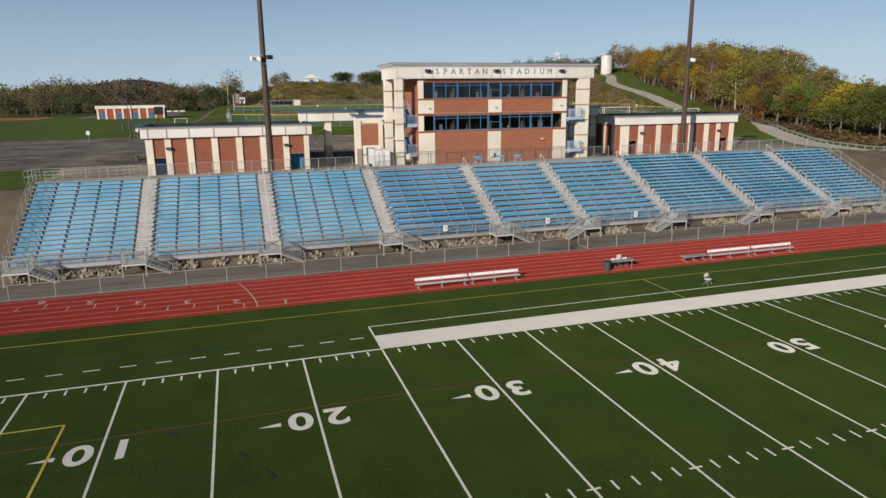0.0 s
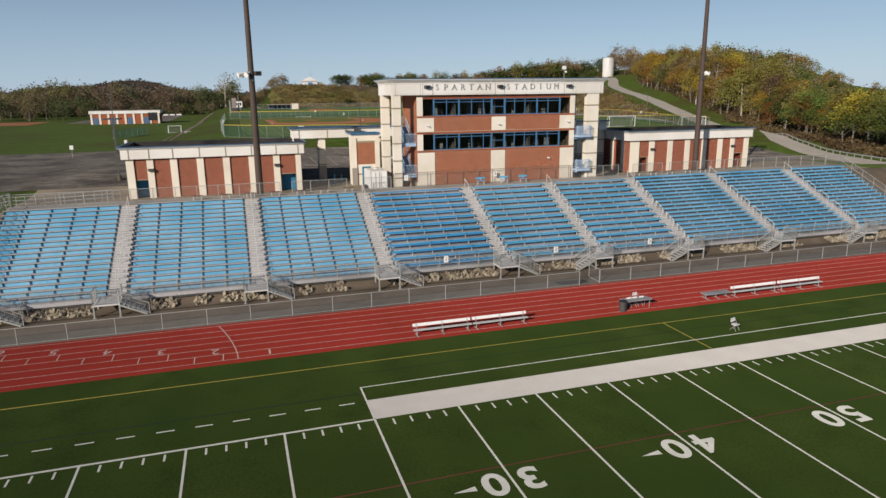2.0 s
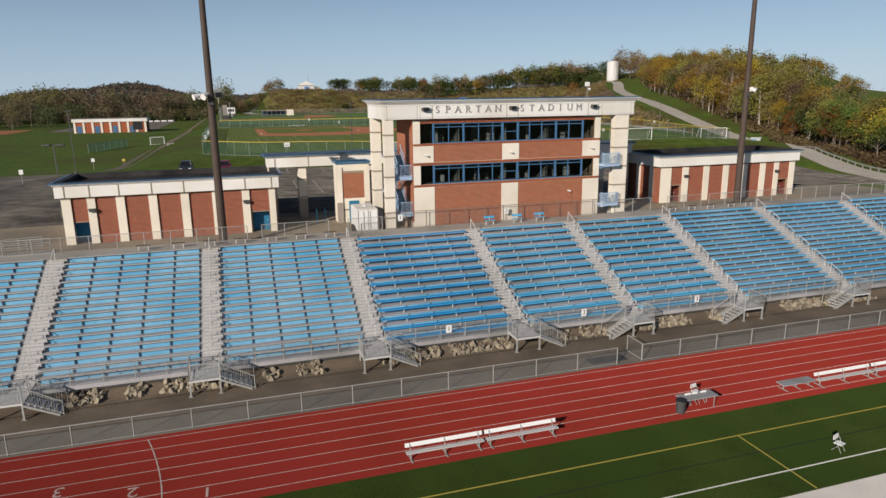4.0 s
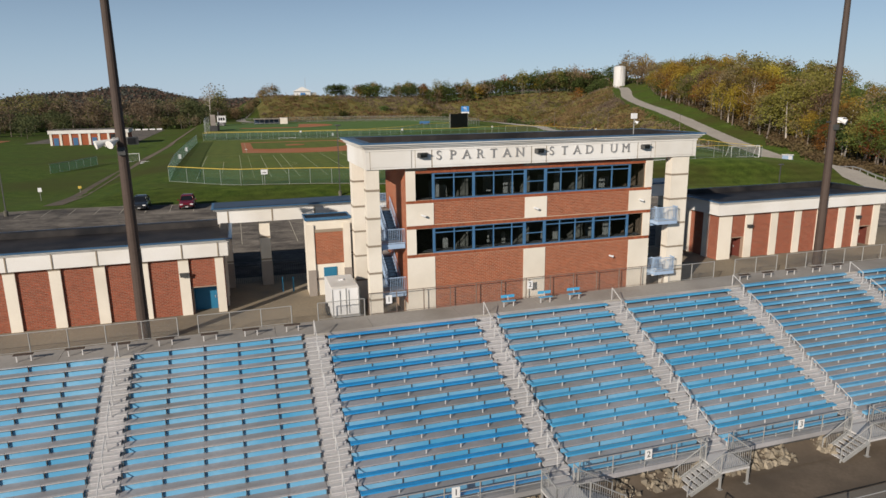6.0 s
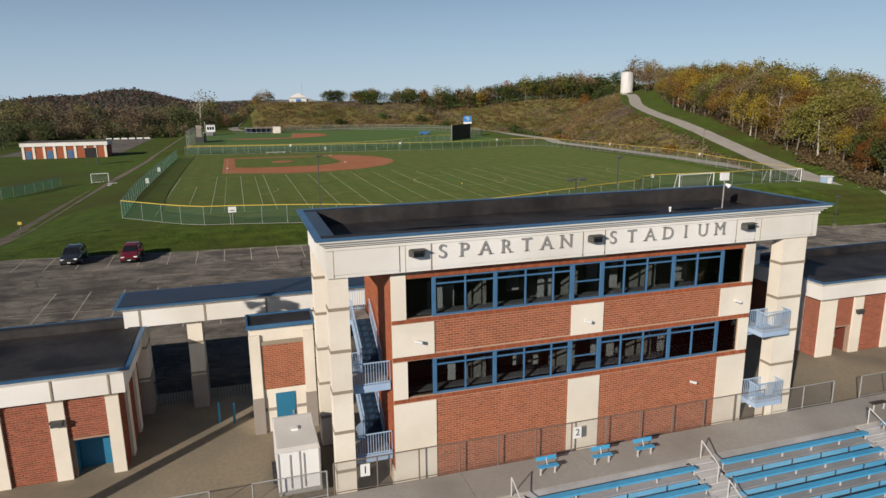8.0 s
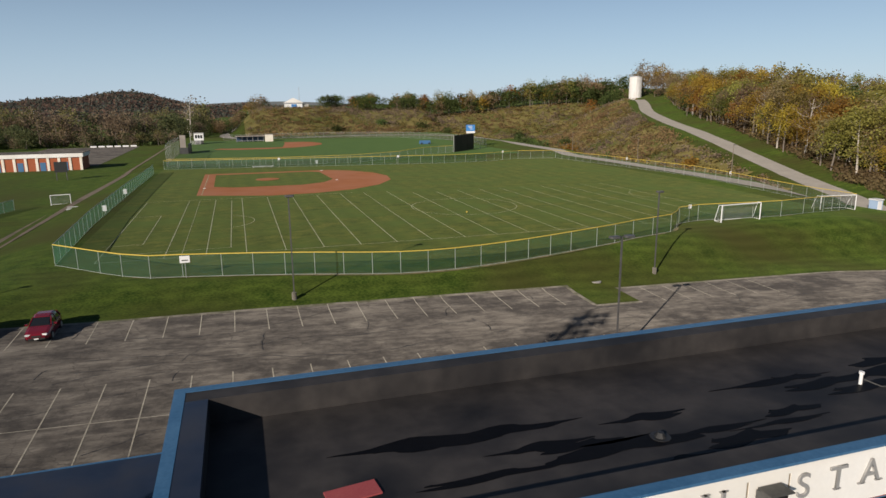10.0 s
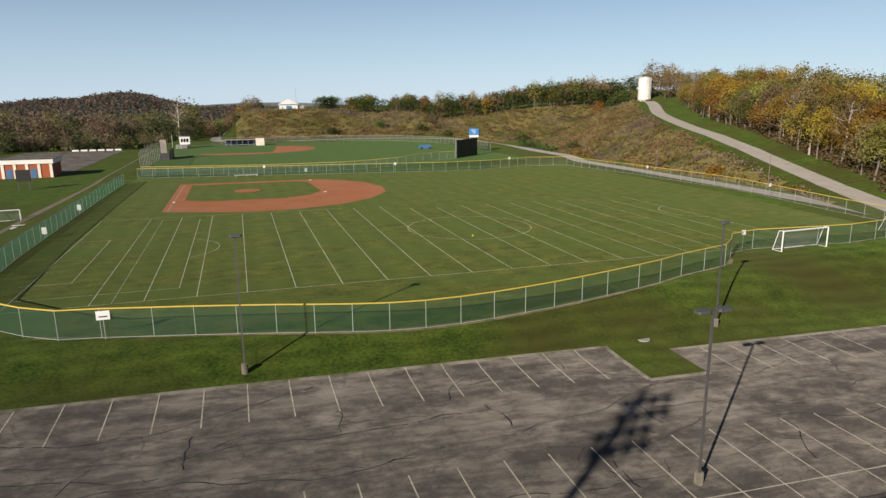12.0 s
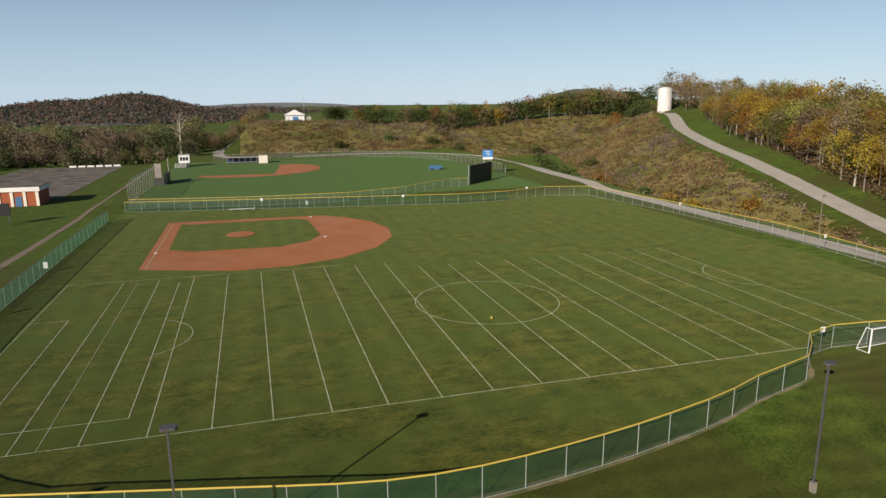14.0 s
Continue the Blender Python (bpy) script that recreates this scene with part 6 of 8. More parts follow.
wb = thing("announcer_booth", (4.8, 353, FZ), "white raised announcer's booth behind a small bench stand", "booth")
part("body", Build().box(2.9, 6.6, 352, 355, 11.0, 13.9), M_white, wb)
part("roof", Build().box(2.7, 6.8, 351.8, 355.2, 13.901, 14.05), M_concrete, wb)
part("base", Build().box(3.1, 6.4, 352.2, 354.8, 9.4, 10.999), M_dark_steel, wb)
for k in range(3):
    part("window", Build().box(3.35 + k, 4.1 + k, 351.93, 351.999, 11.9, 13.2), M_car_glass, wb)
for k in range(5):
    part("stand_row", Build().box(1.6, 5.6, 347.2 + 0.7 * k, 347.5 + 0.7 * k, 9.8 + 0.28 * k, 9.88 + 0.28 * k), M_alu, wb)
for x in (1.8, 3.6, 5.4):
    part("stand_frame", Build().rod((x, 347.2, 9.4), (x, 350.4, 11.0), 0.06, n=4).rod((x, 350.4, 9.4), (x, 350.4, 11.0), 0.06, n=4), M_galv, wb)

cart = thing("field_cart", (89.2, 311, FZ), "blue tarpaulin-covered field cart", "cart")
part("cover", Build().extrude_x([(310.2, 9.6), (312.0, 9.6), (311.8, 10.8), (310.7, 11.0)], 87.2, 91.4), M_blue_paint, cart)
for x in (87.8, 90.8):
    part("wheel", Build().rod((x, 310.1, 9.85), (x, 310.3, 9.85), 0.35, n=12), M_black, cart)

tb = thing("player_bench", (25.8, 229.8, BZ), "long aluminium player bench by the fence", "bench")
part("seat", Build().box(22.8, 28.4, 246.0, 246.5, 9.0, 9.08), M_alu, tb)
for x in (23.2, 25.6, 28.0):
    part("leg", Build().box(x - 0.04, x + 0.04, 246.1, 246.4, 8.6, 9.0), M_alu, tb)

# ---- brick outbuilding to the side ----
ob_ = thing("outbuilding", (-37.5, 290, 6.3), "long brick outbuilding with white piers and blue doors", "building")
X0, X1, Y0, Y1 = -50.0, -25.7, 286.5, 296.0
part("wall", Build().box(X0, X1, Y0, Y1, 6.0, 10.3), M_brick_far, ob_)
part("fascia", Build().box(X0 - 0.4, X1 + 0.4, Y0 - 0.4, Y1 + 0.4, 10.3, 11.5), M_fascia, ob_)
part("roof", Build().box(X0 - 0.5, X1 + 0.5, Y0 - 0.5, Y1 + 0.5, 11.5, 11.62), M_asphalt, ob_)
for k in range(9):
    x = X0 + (X1 - X0 - 0.7) * k / 8
    part("pier", Build().box(x, x + 0.7, Y0 - 0.2, Y0 - 0.002, 6.0, 10.3), M_cream, ob_)
for k in (1, 3, 5, 7):
    x = X0 + (X1 - X0 - 0.7) * (k - 1) / 8 + 1.1
    part("door", Build().box(x, x + 1.5, Y0 - 0.08, Y0 - 0.003, 6.3, 8.9), M_blue_paint, ob_)
lay("side_lot", np.arange(-62, -23.9, 2), np.arange(300, 405, 3), 0.06, M_asphalt, "dark asphalt lot behind the outbuilding", "parking lot")
for k in range(6):
    x = -45 + 3.4 * k
    solid("jersey_barrier", Build().box(x, x + 2.6, 401.6, 402.2, 6.3, 7.1), M_white, "white concrete barrier block at the lot edge", "barrier", "barriers")
sc = thing("small_scoreboard", (-24.6, 256.6, 6.4), "black scoreboard on two posts beside the path", "scoreboard")
part("panel", Build().box(-26.4, -23.4, 256.4, 256.8, 8.5, 11.2), M_black, sc)
for x in (-26.1, -23.7):
    part("post", Build().box(x - 0.1, x + 0.1, 256.5, 256.7, 6.2, 8.5), M_dark_steel, sc)
lay("far_left_clay", np.arange(-118, -72, 3), np.arange(292, 330, 4), 0.05, M_clay, "orange clay infield of another ball field", "infield")


def goal(x, y, z, w, h, d, turn, name="soccer_goal", label="white tubular soccer goal with a loose net"):
    m = pose(x, y, z, 0, 0, turn)
    ob = thing(name, (x, y, z), label, "goal", "soccer goals")
    P = lambda a, b, c: tuple(m @ Vector((a, b, c)))
    part("goal_frame", Build().pipe([P(-w / 2, 0, 0), P(-w / 2, 0, h), P(w / 2, 0, h), P(w / 2, 0, 0)], 0.075), M_white, ob)
    for s in (-1, 1):
        part("side_bar", Build().pipe([P(s * w / 2, 0, h), P(s * w / 2, d * 0.45, h), P(s * w / 2, d, 0), P(s * w / 2, 0, 0)], 0.04), M_white, ob)
    part("base_bar", Build().rod(P(-w / 2, d, 0.05), P(w / 2, d, 0.05), 0.04), M_white, ob)
    b = Build().face(P(-w / 2, 0, h), P(w / 2, 0, h), P(w / 2, d * 0.45, h), P(-w / 2, d * 0.45, h)).face(P(-w / 2, d * 0.45, h), P(w / 2, d * 0.45, h), P(w / 2, d, 0.05), P(-w / 2, d, 0.05))
    part("net", b, M_net, ob)


M_net = mesh_screen("white_goal_net", (0.6, 0.6, 0.6), 0.82)
goal(86.9, 138.3, float(ground_z(86.9, 138.3)), 7.0, 2.4, 1.3, 3)
goal(111, 144.0, float(ground_z(111, 144.0)), 6.5, 2.4, 2.0, -6)
goal(-14.4, 207.5, float(ground_z(-14.4, 207.5)), 3.4, 2.0, 1.2, 10)
solid("stacked_bench", Build().slab((-9.8, 197.6, 6.9), (3.0, 1.6, 0.12), 5).slab((-9.8, 198.2, 7.2), (3.0, 0.4, 0.08), 5).slab((-9.8, 197.6, 6.6), (0.1, 1.6, 0.6), 5), M_alu, "small aluminium spectator bench beside the path", "bench")

# ---- silo ----
SX, SY, SR, ST = 250.0, 414.0, 3.5, 38.9
sz = float(ground_z(SX, SY))
silo = thing("silo", (SX, SY, sz), "white cylindrical silo with a low cone cap on the hill", "silo")
part("tank", Build().rod((SX, SY, sz - 1), (SX, SY, ST), SR, n=20), M_silo, silo)
part("cap", Build().rod((SX, SY, ST), (SX, SY, ST + 0.6), SR + 0.1, 0.9, n=20), M_silo, silo)
for k in range(16):
    a = k * math.tau / 16
    part("panel_seam", Build().rod((SX + (SR + 0.03) * math.cos(a), SY + (SR + 0.03) * math.sin(a), sz), (SX + (SR + 0.03) * math.cos(a), SY + (SR + 0.03) * math.sin(a), ST), 0.08, n=4), M_fascia, silo)
part("doorway", Build().box(SX - 1.9, SX - 0.3, SY - SR - 0.2, SY - SR + 0.6, sz, sz + 2.9), M_black, silo)

house = thing("hilltop_house", (53.5, 470, 20), "white gabled house with a blue door on the ridge", "house")
hz = float(ground_z(53.5, 470))
part("wall", Build().box(48.6, 58.4, 468, 477, hz - 1, hz + 3.6), M_white, house)
part("roof", Build().add([(47.9, 467.2, hz + 3.5), (59.1, 467.2, hz + 3.5), (59.1, 477.8, hz + 3.5), (47.9, 477.8, hz + 3.5), (53.5, 467.2, hz + 6.3), (53.5, 477.8, hz + 6.3)], [(0, 1, 4), (1, 2, 5, 4), (2, 3, 5), (3, 0, 4, 5), (3, 2, 1, 0)]), M_fascia, house)
part("door", Build().box(52.0, 55.0, 467.9, 467.99, hz, hz + 2.7), M_blue_sign, house)
part("annex", Build().box(58.5, 62, 469, 475, hz - 1, hz + 2.8), M_inside, house)
rm = thing("radio_mast", (69, 600, 15), "thin radio mast far behind the ridge", "mast")
part("mast", Build().rod((69, 600, 10), (69, 600, 38), 0.22, 0.1), M_galv, rm)


# ---- lamps of the parking lot ----
M_lamp_post = mat("grey_lamp_paint", (0.06, 0.058, 0.058), (0.095, 0.092, 0.09), 1.5, 0.5)


def lot_lamp(x, y, h, heads):
    z = float(ground_z(x, y))
    ob = thing("parking_lamp", (x, y, z), "grey square parking lot lamp post on a concrete base", "street lamp", "parking lot lamps")
    part("base", Build().rod((x, y, z - 0.2), (x, y, z + 0.7), 0.23, n=12), M_lot_edge, ob)
    part("post", Build().box(x - 0.055, x + 0.055, y - 0.055, y + 0.055, z + 0.7, z + h), M_lamp_post, ob)
    for s in heads:
        lh = part("lamp_head", Build().prism([(x + 0.62 * s - 0.4, y - 0.16), (x + 0.62 * s - 0.3, y - 0.24), (x + 0.62 * s + 0.3, y - 0.24), (x + 0.62 * s + 0.4, y - 0.16), (x + 0.62 * s + 0.4, y + 0.16), (x + 0.62 * s + 0.3, y + 0.24), (x + 0.62 * s - 0.3, y + 0.24), (x + 0.62 * s - 0.4, y + 0.16)], z + h - 0.05, z + h + 0.1), M_lamp_post, ob)
        part("lens", Build().box(x + 0.62 * s - 0.28, x + 0.62 * s + 0.28, y - 0.16, y + 0.16, z + h - 0.09, z + h - 0.051), M_car_glass, lh)
        part("arm", Build().rod((x, y, z + h), (x + 0.3 * s, y, z + h), 0.04), M_dark_steel, ob)


lot_lamp(23.5, 124.3, 9.8, (0.15,))
lot_lamp(46.1, 104.9, 9.6, (-1, 1))
lot_lamp(62.9, 124.1, 9.2, (0.15,))
lot_lamp(97.1, 120.3, 4.7, (0.15,))
lot_lamp(-11.9, 90.5, 7.2, (-1, 1))
lot_lamp(-16.3, 119.5, 9.0, (0.15,))


# ---- woods ----
def leaf_material(name, a, b, dark):
    """Leaf colours that vary leaf by leaf, crown by crown and across the wood."""
    m = bpy.data.materials.new(name)
    m.use_nodes = True
    nt = m.node_tree
    p = nt.nodes["Principled BSDF"]
    p.inputs["Roughness"].default_value = 0.8
    p.inputs["Specular IOR Level"].default_value = 0.15
    geo, info = nt.nodes.new("ShaderNodeNewGeometry"), nt.nodes.new("ShaderNodeObjectInfo")
    r = nt.nodes.new("ShaderNodeValToRGB")
    near = [tuple(0.45 * u + 0.55 * v for u, v in zip(c, a)) for c in (dark, b)]
    r.color_ramp.elements[0].color, r.color_ramp.elements[1].color = (*near[0], 1), (*near[1], 1)
    e = r.color_ramp.elements.new(0.45)
    e.color = (*a, 1)
    nt.links.new(geo.outputs["Random Per Island"], r.inputs["Fac"])
    wide = nt.nodes.new("ShaderNodeTexNoise")
    wide.inputs["Scale"].default_value, wide.inputs["Detail"].default_value = 0.10, 1.0
    nt.links.new(geo.outputs["Position"], wide.inputs["Vector"])
    col = r.outputs["Color"]
    for src, spans in ((info.outputs["Random"], (("Hue", 0.472, 0.522, 0.0, 1.0), ("Value", 0.66, 1.2, 0.0, 1.0))), (wide.outputs["Fac"], (("Hue", 0.485, 0.512, 0.3, 0.7), ("Value", 0.72, 1.2, 0.3, 0.7)))):
        hsv = nt.nodes.new("ShaderNodeHueSaturation")
        for sock, lo, hi, f0, f1 in spans:
            mr = nt.nodes.new("ShaderNodeMapRange")
            mr.inputs["From Min"].default_value, mr.inputs["From Max"].default_value = f0, f1
            mr.inputs["To Min"].default_value, mr.inputs["To Max"].default_value = lo, hi
            nt.links.new(src, mr.inputs["Value"])
            nt.links.new(mr.outputs["Result"], hsv.inputs[sock])
        nt.links.new(col, hsv.inputs["Color"])
        col = hsv.outputs["Color"]
    nt.links.new(col, p.inputs["Base Color"])
    tl = nt.nodes.new("ShaderNodeBsdfTranslucent")
    nt.links.new(col, tl.inputs["Color"])
    mx = nt.nodes.new("ShaderNodeMixShader")
    mx.inputs[0].default_value = 0.5
    nt.links.new(p.outputs[0], mx.inputs[1])
    nt.links.new(tl.outputs[0], mx.inputs[2])
    nt.links.new(mx.outputs[0], nt.nodes["Material Output"].inputs["Surface"])
    return m


L_green = leaf_material("green_leaves", (0.172, 0.217, 0.054), (0.284, 0.31, 0.082), (0.101, 0.134, 0.04))
L_olive = leaf_material("olive_leaves", (0.304, 0.27, 0.073), (0.447, 0.373, 0.101), (0.172, 0.156, 0.052))
L_gold = leaf_material("golden_leaves", (0.437, 0.291, 0.053), (0.605, 0.429, 0.076), (0.235, 0.155, 0.038))
L_orange = leaf_material("orange_leaves", (0.359, 0.159, 0.041), (0.469, 0.221, 0.055), (0.179, 0.083, 0.028))
L_brown = leaf_material("brown_leaves", (0.325, 0.239, 0.129), (0.447, 0.332, 0.183), (0.184, 0.134, 0.082))
L_dark = leaf_material("dark_green_leaves", (0.109, 0.148, 0.046), (0.173, 0.204, 0.062), (0.064, 0.089, 0.029))
L_scrub = leaf_material("russet_scrub", (0.36, 0.255, 0.125), (0.50, 0.35, 0.14), (0.24, 0.175, 0.095))
L_twig = leaf_material("grey_brown_twigs", (0.34, 0.265, 0.175), (0.44, 0.34, 0.22), (0.22, 0.17, 0.12))
L_under = leaf_material("brown_undergrowth", (0.225, 0.165, 0.085), (0.32, 0.24, 0.10), (0.13, 0.10, 0.06))
L_scrub_green = leaf_material("olive_scrub", (0.36, 0.325, 0.100), (0.52, 0.43, 0.105), (0.22, 0.215, 0.075))
M_bark = mat("grey_brown_bark", (0.14, 0.115, 0.092), (0.22, 0.185, 0.152), 2.0, 0.95, fine=6, bump=0.02)
M_pale_bark = mat("pale_bark", (0.36, 0.32, 0.27), (0.50, 0.45, 0.39), 2.0, 0.95, fine=6)


def cards(centres, size, rs, material, name, flat=0.35):
    """Many small leaf cards, each turned its own way."""
    n = len(centres)
    u = rs.normal(size=(n, 3))
    u[:, 2] *= flat
    u /= np.linalg.norm(u, axis=1)[:, None]
    w = rs.normal(size=(n, 3))
    w -= (w * u).sum(1)[:, None] * u
    w /= np.linalg.norm(w, axis=1)[:, None]
    s = size * (0.55 + 0.9 * rs.random(n))[:, None]
    v = np.stack([centres - u * s - w * s * 0.55, centres + u * s * 0.2 - w * s * 0.75, centres + u * s + w * s * 0.1, centres - u * s * 0.1 + w * s * 0.75], 1).reshape(-1, 3)
    f = np.arange(4 * n).reshape(n, 4)
    me = bpy.data.meshes.new(name)
    me.from_pydata(v.tolist(), [], f.tolist())
    me.materials.append(material)
    me.update()
    return me


def tree(seed, height, spread, bare, leaves, leaf, bark, count, label):
    rs = np.random.RandomState(seed)
    ob = thing("tree", (0, 0, 0), label, "tree", "trees of the hillside wood")
    tr = Build()
    lean = rs.normal(size=2) * 0.03
    pts = [Vector((lean[0] * h + 0.12 * math.sin(h * 0.7 + seed), lean[1] * h, h)) for h in np.linspace(-0.4, height * 0.86, 7)]
    for k in range(6):
        tr.rod(pts[k], pts[k + 1], 0.26 * (1 - k / 7.5) * height / 15, 0.26 * (1 - (k + 1) / 7.5) * height / 15, n=7)
    tips = []
    for k in range(13):
        u = bare + (0.97 - bare) * (k + 0.5) / 13
        base = Vector((lean[0] * height * u, lean[1] * height * u, height * 0.86 * u))
        a = k * 2.4 + rs.random() * 0.8
        reach = spread * (0.55 + 0.5 * rs.random()) * (1.15 - 0.75 * max(0.0, u - 0.45) / 0.55)
        tip = base + Vector((math.cos(a) * reach, math.sin(a) * reach, reach * (0.35 + 0.5 * rs.random())))
        mid = base.lerp(tip, 0.5) + Vector((0, 0, -0.1 * reach))
        r0 = 0.09 * height / 15 * (1.2 - u * 0.6)
        tr.rod(base, mid, r0, r0 * 0.7, n=5)
        tr.rod(mid, tip, r0 * 0.7, r0 * 0.25, n=5)
        for j in range(2):
            d = rs.normal(size=3) * reach * 0.3
            t2 = mid.lerp(tip, 0.4 + 0.4 * j) + Vector((d[0], d[1], abs(d[2])))
            tr.rod(mid.lerp(tip, 0.4 * j), t2, r0 * 0.4, r0 * 0.15, n=4)
            tips.append(t2)
        tips += [tip, mid.lerp(tip, 0.6)]
    tips.append(pts[-1] + Vector((0, 0, height * 0.08)))
    part("trunk", tr, bark, ob)
    c = np.array([tuple(t) for t in tips])
    pick = rs.randint(0, len(c), count)
    size = spread * (0.20 + 0.16 * rs.random(len(c)))
    off = rs.normal(size=(count, 3)) * size[pick][:, None] * np.array([1.0, 1.0, 0.62])
    crown = new("crown", cards(c[pick] + off, leaf, rs, leaves, "crown"))
    crown.parent = ob
    return ob


kinds = [
    tree(11, 16, 4.5, 0.27, L_olive, 0.21, M_bark, 3125, "olive-green broadleaf tree turning in autumn"),
    tree(12, 17, 4.6, 0.27, L_gold, 0.21, M_bark, 2875, "golden yellow autumn tree"),
    tree(13, 15, 4.4, 0.24, L_green, 0.21, M_bark, 3125, "full green broadleaf tree"),
    tree(14, 16, 4.0, 0.27, L_brown, 0.21, M_bark, 2125, "brown half-bare autumn tree"),
    tree(15, 13, 4.2, 0.22, L_orange, 0.21, M_bark, 2750, "bright orange autumn tree"),
    tree(16, 18, 4.4, 0.42, L_brown, 0.22, M_pale_bark, 420, "nearly bare tree with a pale trunk and branches"),
    tree(17, 13, 4.6, 0.20, L_dark, 0.28, M_bark, 2400, "dense dark green tree"),
    tree(18, 18, 3.8, 0.5, L_olive, 0.25, M_pale_bark, 1500, "thin olive tree with a long pale trunk"),
    tree(19, 11, 5.0, 0.06, L_dark, 0.27, M_bark, 3200, "round dark green tree leafed to the ground"),
    tree(20, 10, 4.6, 0.05, L_gold, 0.25, M_bark, 2800, "round golden tree leafed to the ground"),
    tree(21, 12, 4.8, 0.07, L_brown, 0.26, M_bark, 2900, "round brown autumn tree leafed to the ground"),
]
taken = [0] * len(kinds)


def off_road(x, y):
    """True where no tree may stand: on the climbing road, its verge, or against the silo."""
    zr, side = hill(np.array(float(x)), np.array(float(y)))
    return (y > 172 and abs(float(side)) < 9.5) or math.hypot(x - 250, y - 414) < 8 or (y < 414 and 236 < x < 256 and y > 385) or (y > 178 and -30 < float(side) < 0)


def flank(x, y):
    """Lower growth on the flank that falls away beyond the low road."""
    return 1.0 - 0.35 * float(step(0.95, 1.2, x / max(y, 40.0)) * step(150, 170, x))


def plant(kind, x, y, size, turn):
    if off_road(x, y):
        return
    size *= flank(x, y)
    m = pose(x, y, float(ground_z(x, y)) - 0.1, 0, 0, turn) @ Matrix.Diagonal((size, size, size * (0.92 + 0.16 * ((turn * 7) % 1)), 1))
    if not taken[kind]:
        taken[kind] = 1
        kinds[kind].matrix_world = m
        return
    ob = copy_thing(kinds[kind], Matrix.Identity(4))
    ob.matrix_basis = m


rt = random.Random(21)
behind, beyond = [], []


def plant_far(kind, x, y, size, turn, wood=behind):
    """Trees that stand too far off to tell apart: kept for one joined wood."""
    if not off_road(x, y):
        wood.append((kind, x, y, size * flank(x, y), turn))


def join_woods(name, label, wood, dull=None):
    """All trees of a wood as one mesh; dull: leaf colours with haze mixed in that stand in for the near ones."""
    verts, faces, slots, mats, base = [], [], [], [], 0
    for kind in range(len(kinds)):
        for child in kinds[kind].children:
            me = child.data
            co = np.empty(len(me.vertices) * 3)
            me.vertices.foreach_get("co", co)
            co = co.reshape(-1, 3)
            fs = [tuple(p.vertices) for p in me.polygons]
            if child.name.startswith("crown"):
                quad = co.reshape(-1, 4, 3)[::5]
                mid = quad.mean(1, keepdims=True)
                co = (mid + (quad - mid) * 1.6).reshape(-1, 3)
                fs = fs[:len(quad)]
            elif kind not in (5, 7):
                co, fs = co[:84], fs[:54]
            cover = dull.get(me.materials[0].name, me.materials[0]) if dull else me.materials[0]
            if cover not in mats:
                mats.append(cover)
            slot = mats.index(cover)
            for k, x, y, size, turn in wood:
                if k != kind:
                    continue
                c, s_ = math.cos(radians(turn)) * size, math.sin(radians(turn)) * size
                z = float(ground_z(x, y)) - 0.1
                verts.append(np.stack([co[:, 0] * c - co[:, 1] * s_ + x, co[:, 0] * s_ + co[:, 1] * c + y, co[:, 2] * size + z], 1))
                faces += [tuple(i + base for i in f) for f in fs]
                slots += [slot] * len(fs)
                base += len(co)
    me = bpy.data.meshes.new(name)
    me.from_pydata(np.concatenate(verts).tolist(), [], faces)
    for m in mats:
        me.materials.append(m)
    me.polygons.foreach_set("material_index", slots)
    me.update()
    return tagged(new(name, me), label, "wood", kind="stuff")




def along(points, start):
    out = []
    for (x0, y0, *_), (x1, y1, *_) in zip(points[start:], points[start + 1:]):
        n = max(1, int(math.hypot(x1 - x0, y1 - y0) / 5.5))
        d = Vector((x1 - x0, y1 - y0)).normalized()
        out += [(x0 + (x1 - x0) * k / n, y0 + (y1 - y0) * k / n, d) for k in range(n)]
    return out


# the wood beside the climbing road: front edge, then deeper rows
edge = along(HILL_ROAD, 2)
for i, (x, y, d) in enumerate(edge):
    right = Vector((d.y, -d.x))
    gap = 9.5 + 6 * min(1, i / 25) - 4 * max(0, (i - 38) / 20)
    for row in range(6):
        if row > 2 and rt.random() < 0.35:
            continue
        dist = gap + row * 7.0 + rt.uniform(-2.4, 2.4)
        q = Vector((x, y)) + right * dist + d * rt.uniform(-2.5, 2.5)
        w = [3.0, 3.2, 1.6, 3.0, 0.8, 2.4, 0.3, 3.0] if row < 2 else [4.4, 3.0, 3, 2.0, 0.4, 0.3, 1.2, 0.8]
        if i > 26:
            w = [1.6, 1.3, 0.5, 6, 0.9, 1.8, 0.5, 1.6] if row < 3 else [3, 2.5, 1.0, 3, 0.8, 0.5, 1, 0.5]
        kind = rt.choices(range(8), w)[0]
        (plant if row < 3 else plant_far)(kind, q.x, q.y, rt.uniform(0.8, 1.1) * (0.76 if i > 30 else 0.96), rt.uniform(0, 360))
for k in range(170):
    x, y, d = edge[rt.randrange(len(edge))]
    right = Vector((d.y, -d.x))
    q = Vector((x, y)) + right * (13.5 + abs(rt.gauss(0, 11))) + d * rt.uniform(-3, 3)
    plant_far(rt.choices(range(8), [3, 2.5, 1.5, 4, 0.4, 0.5, 0.3, 0.3])[0], q.x, q.y, rt.uniform(0.32, 0.62), rt.uniform(0, 360))
def low_x(y):
    """Where the low road runs, as seen along y."""
    return float(np.interp(y, [60, 85, 102, 117, 130, 143, 154, 166, 188], [106, 108, 113, 119, 124, 129, 134, 141, 148]))


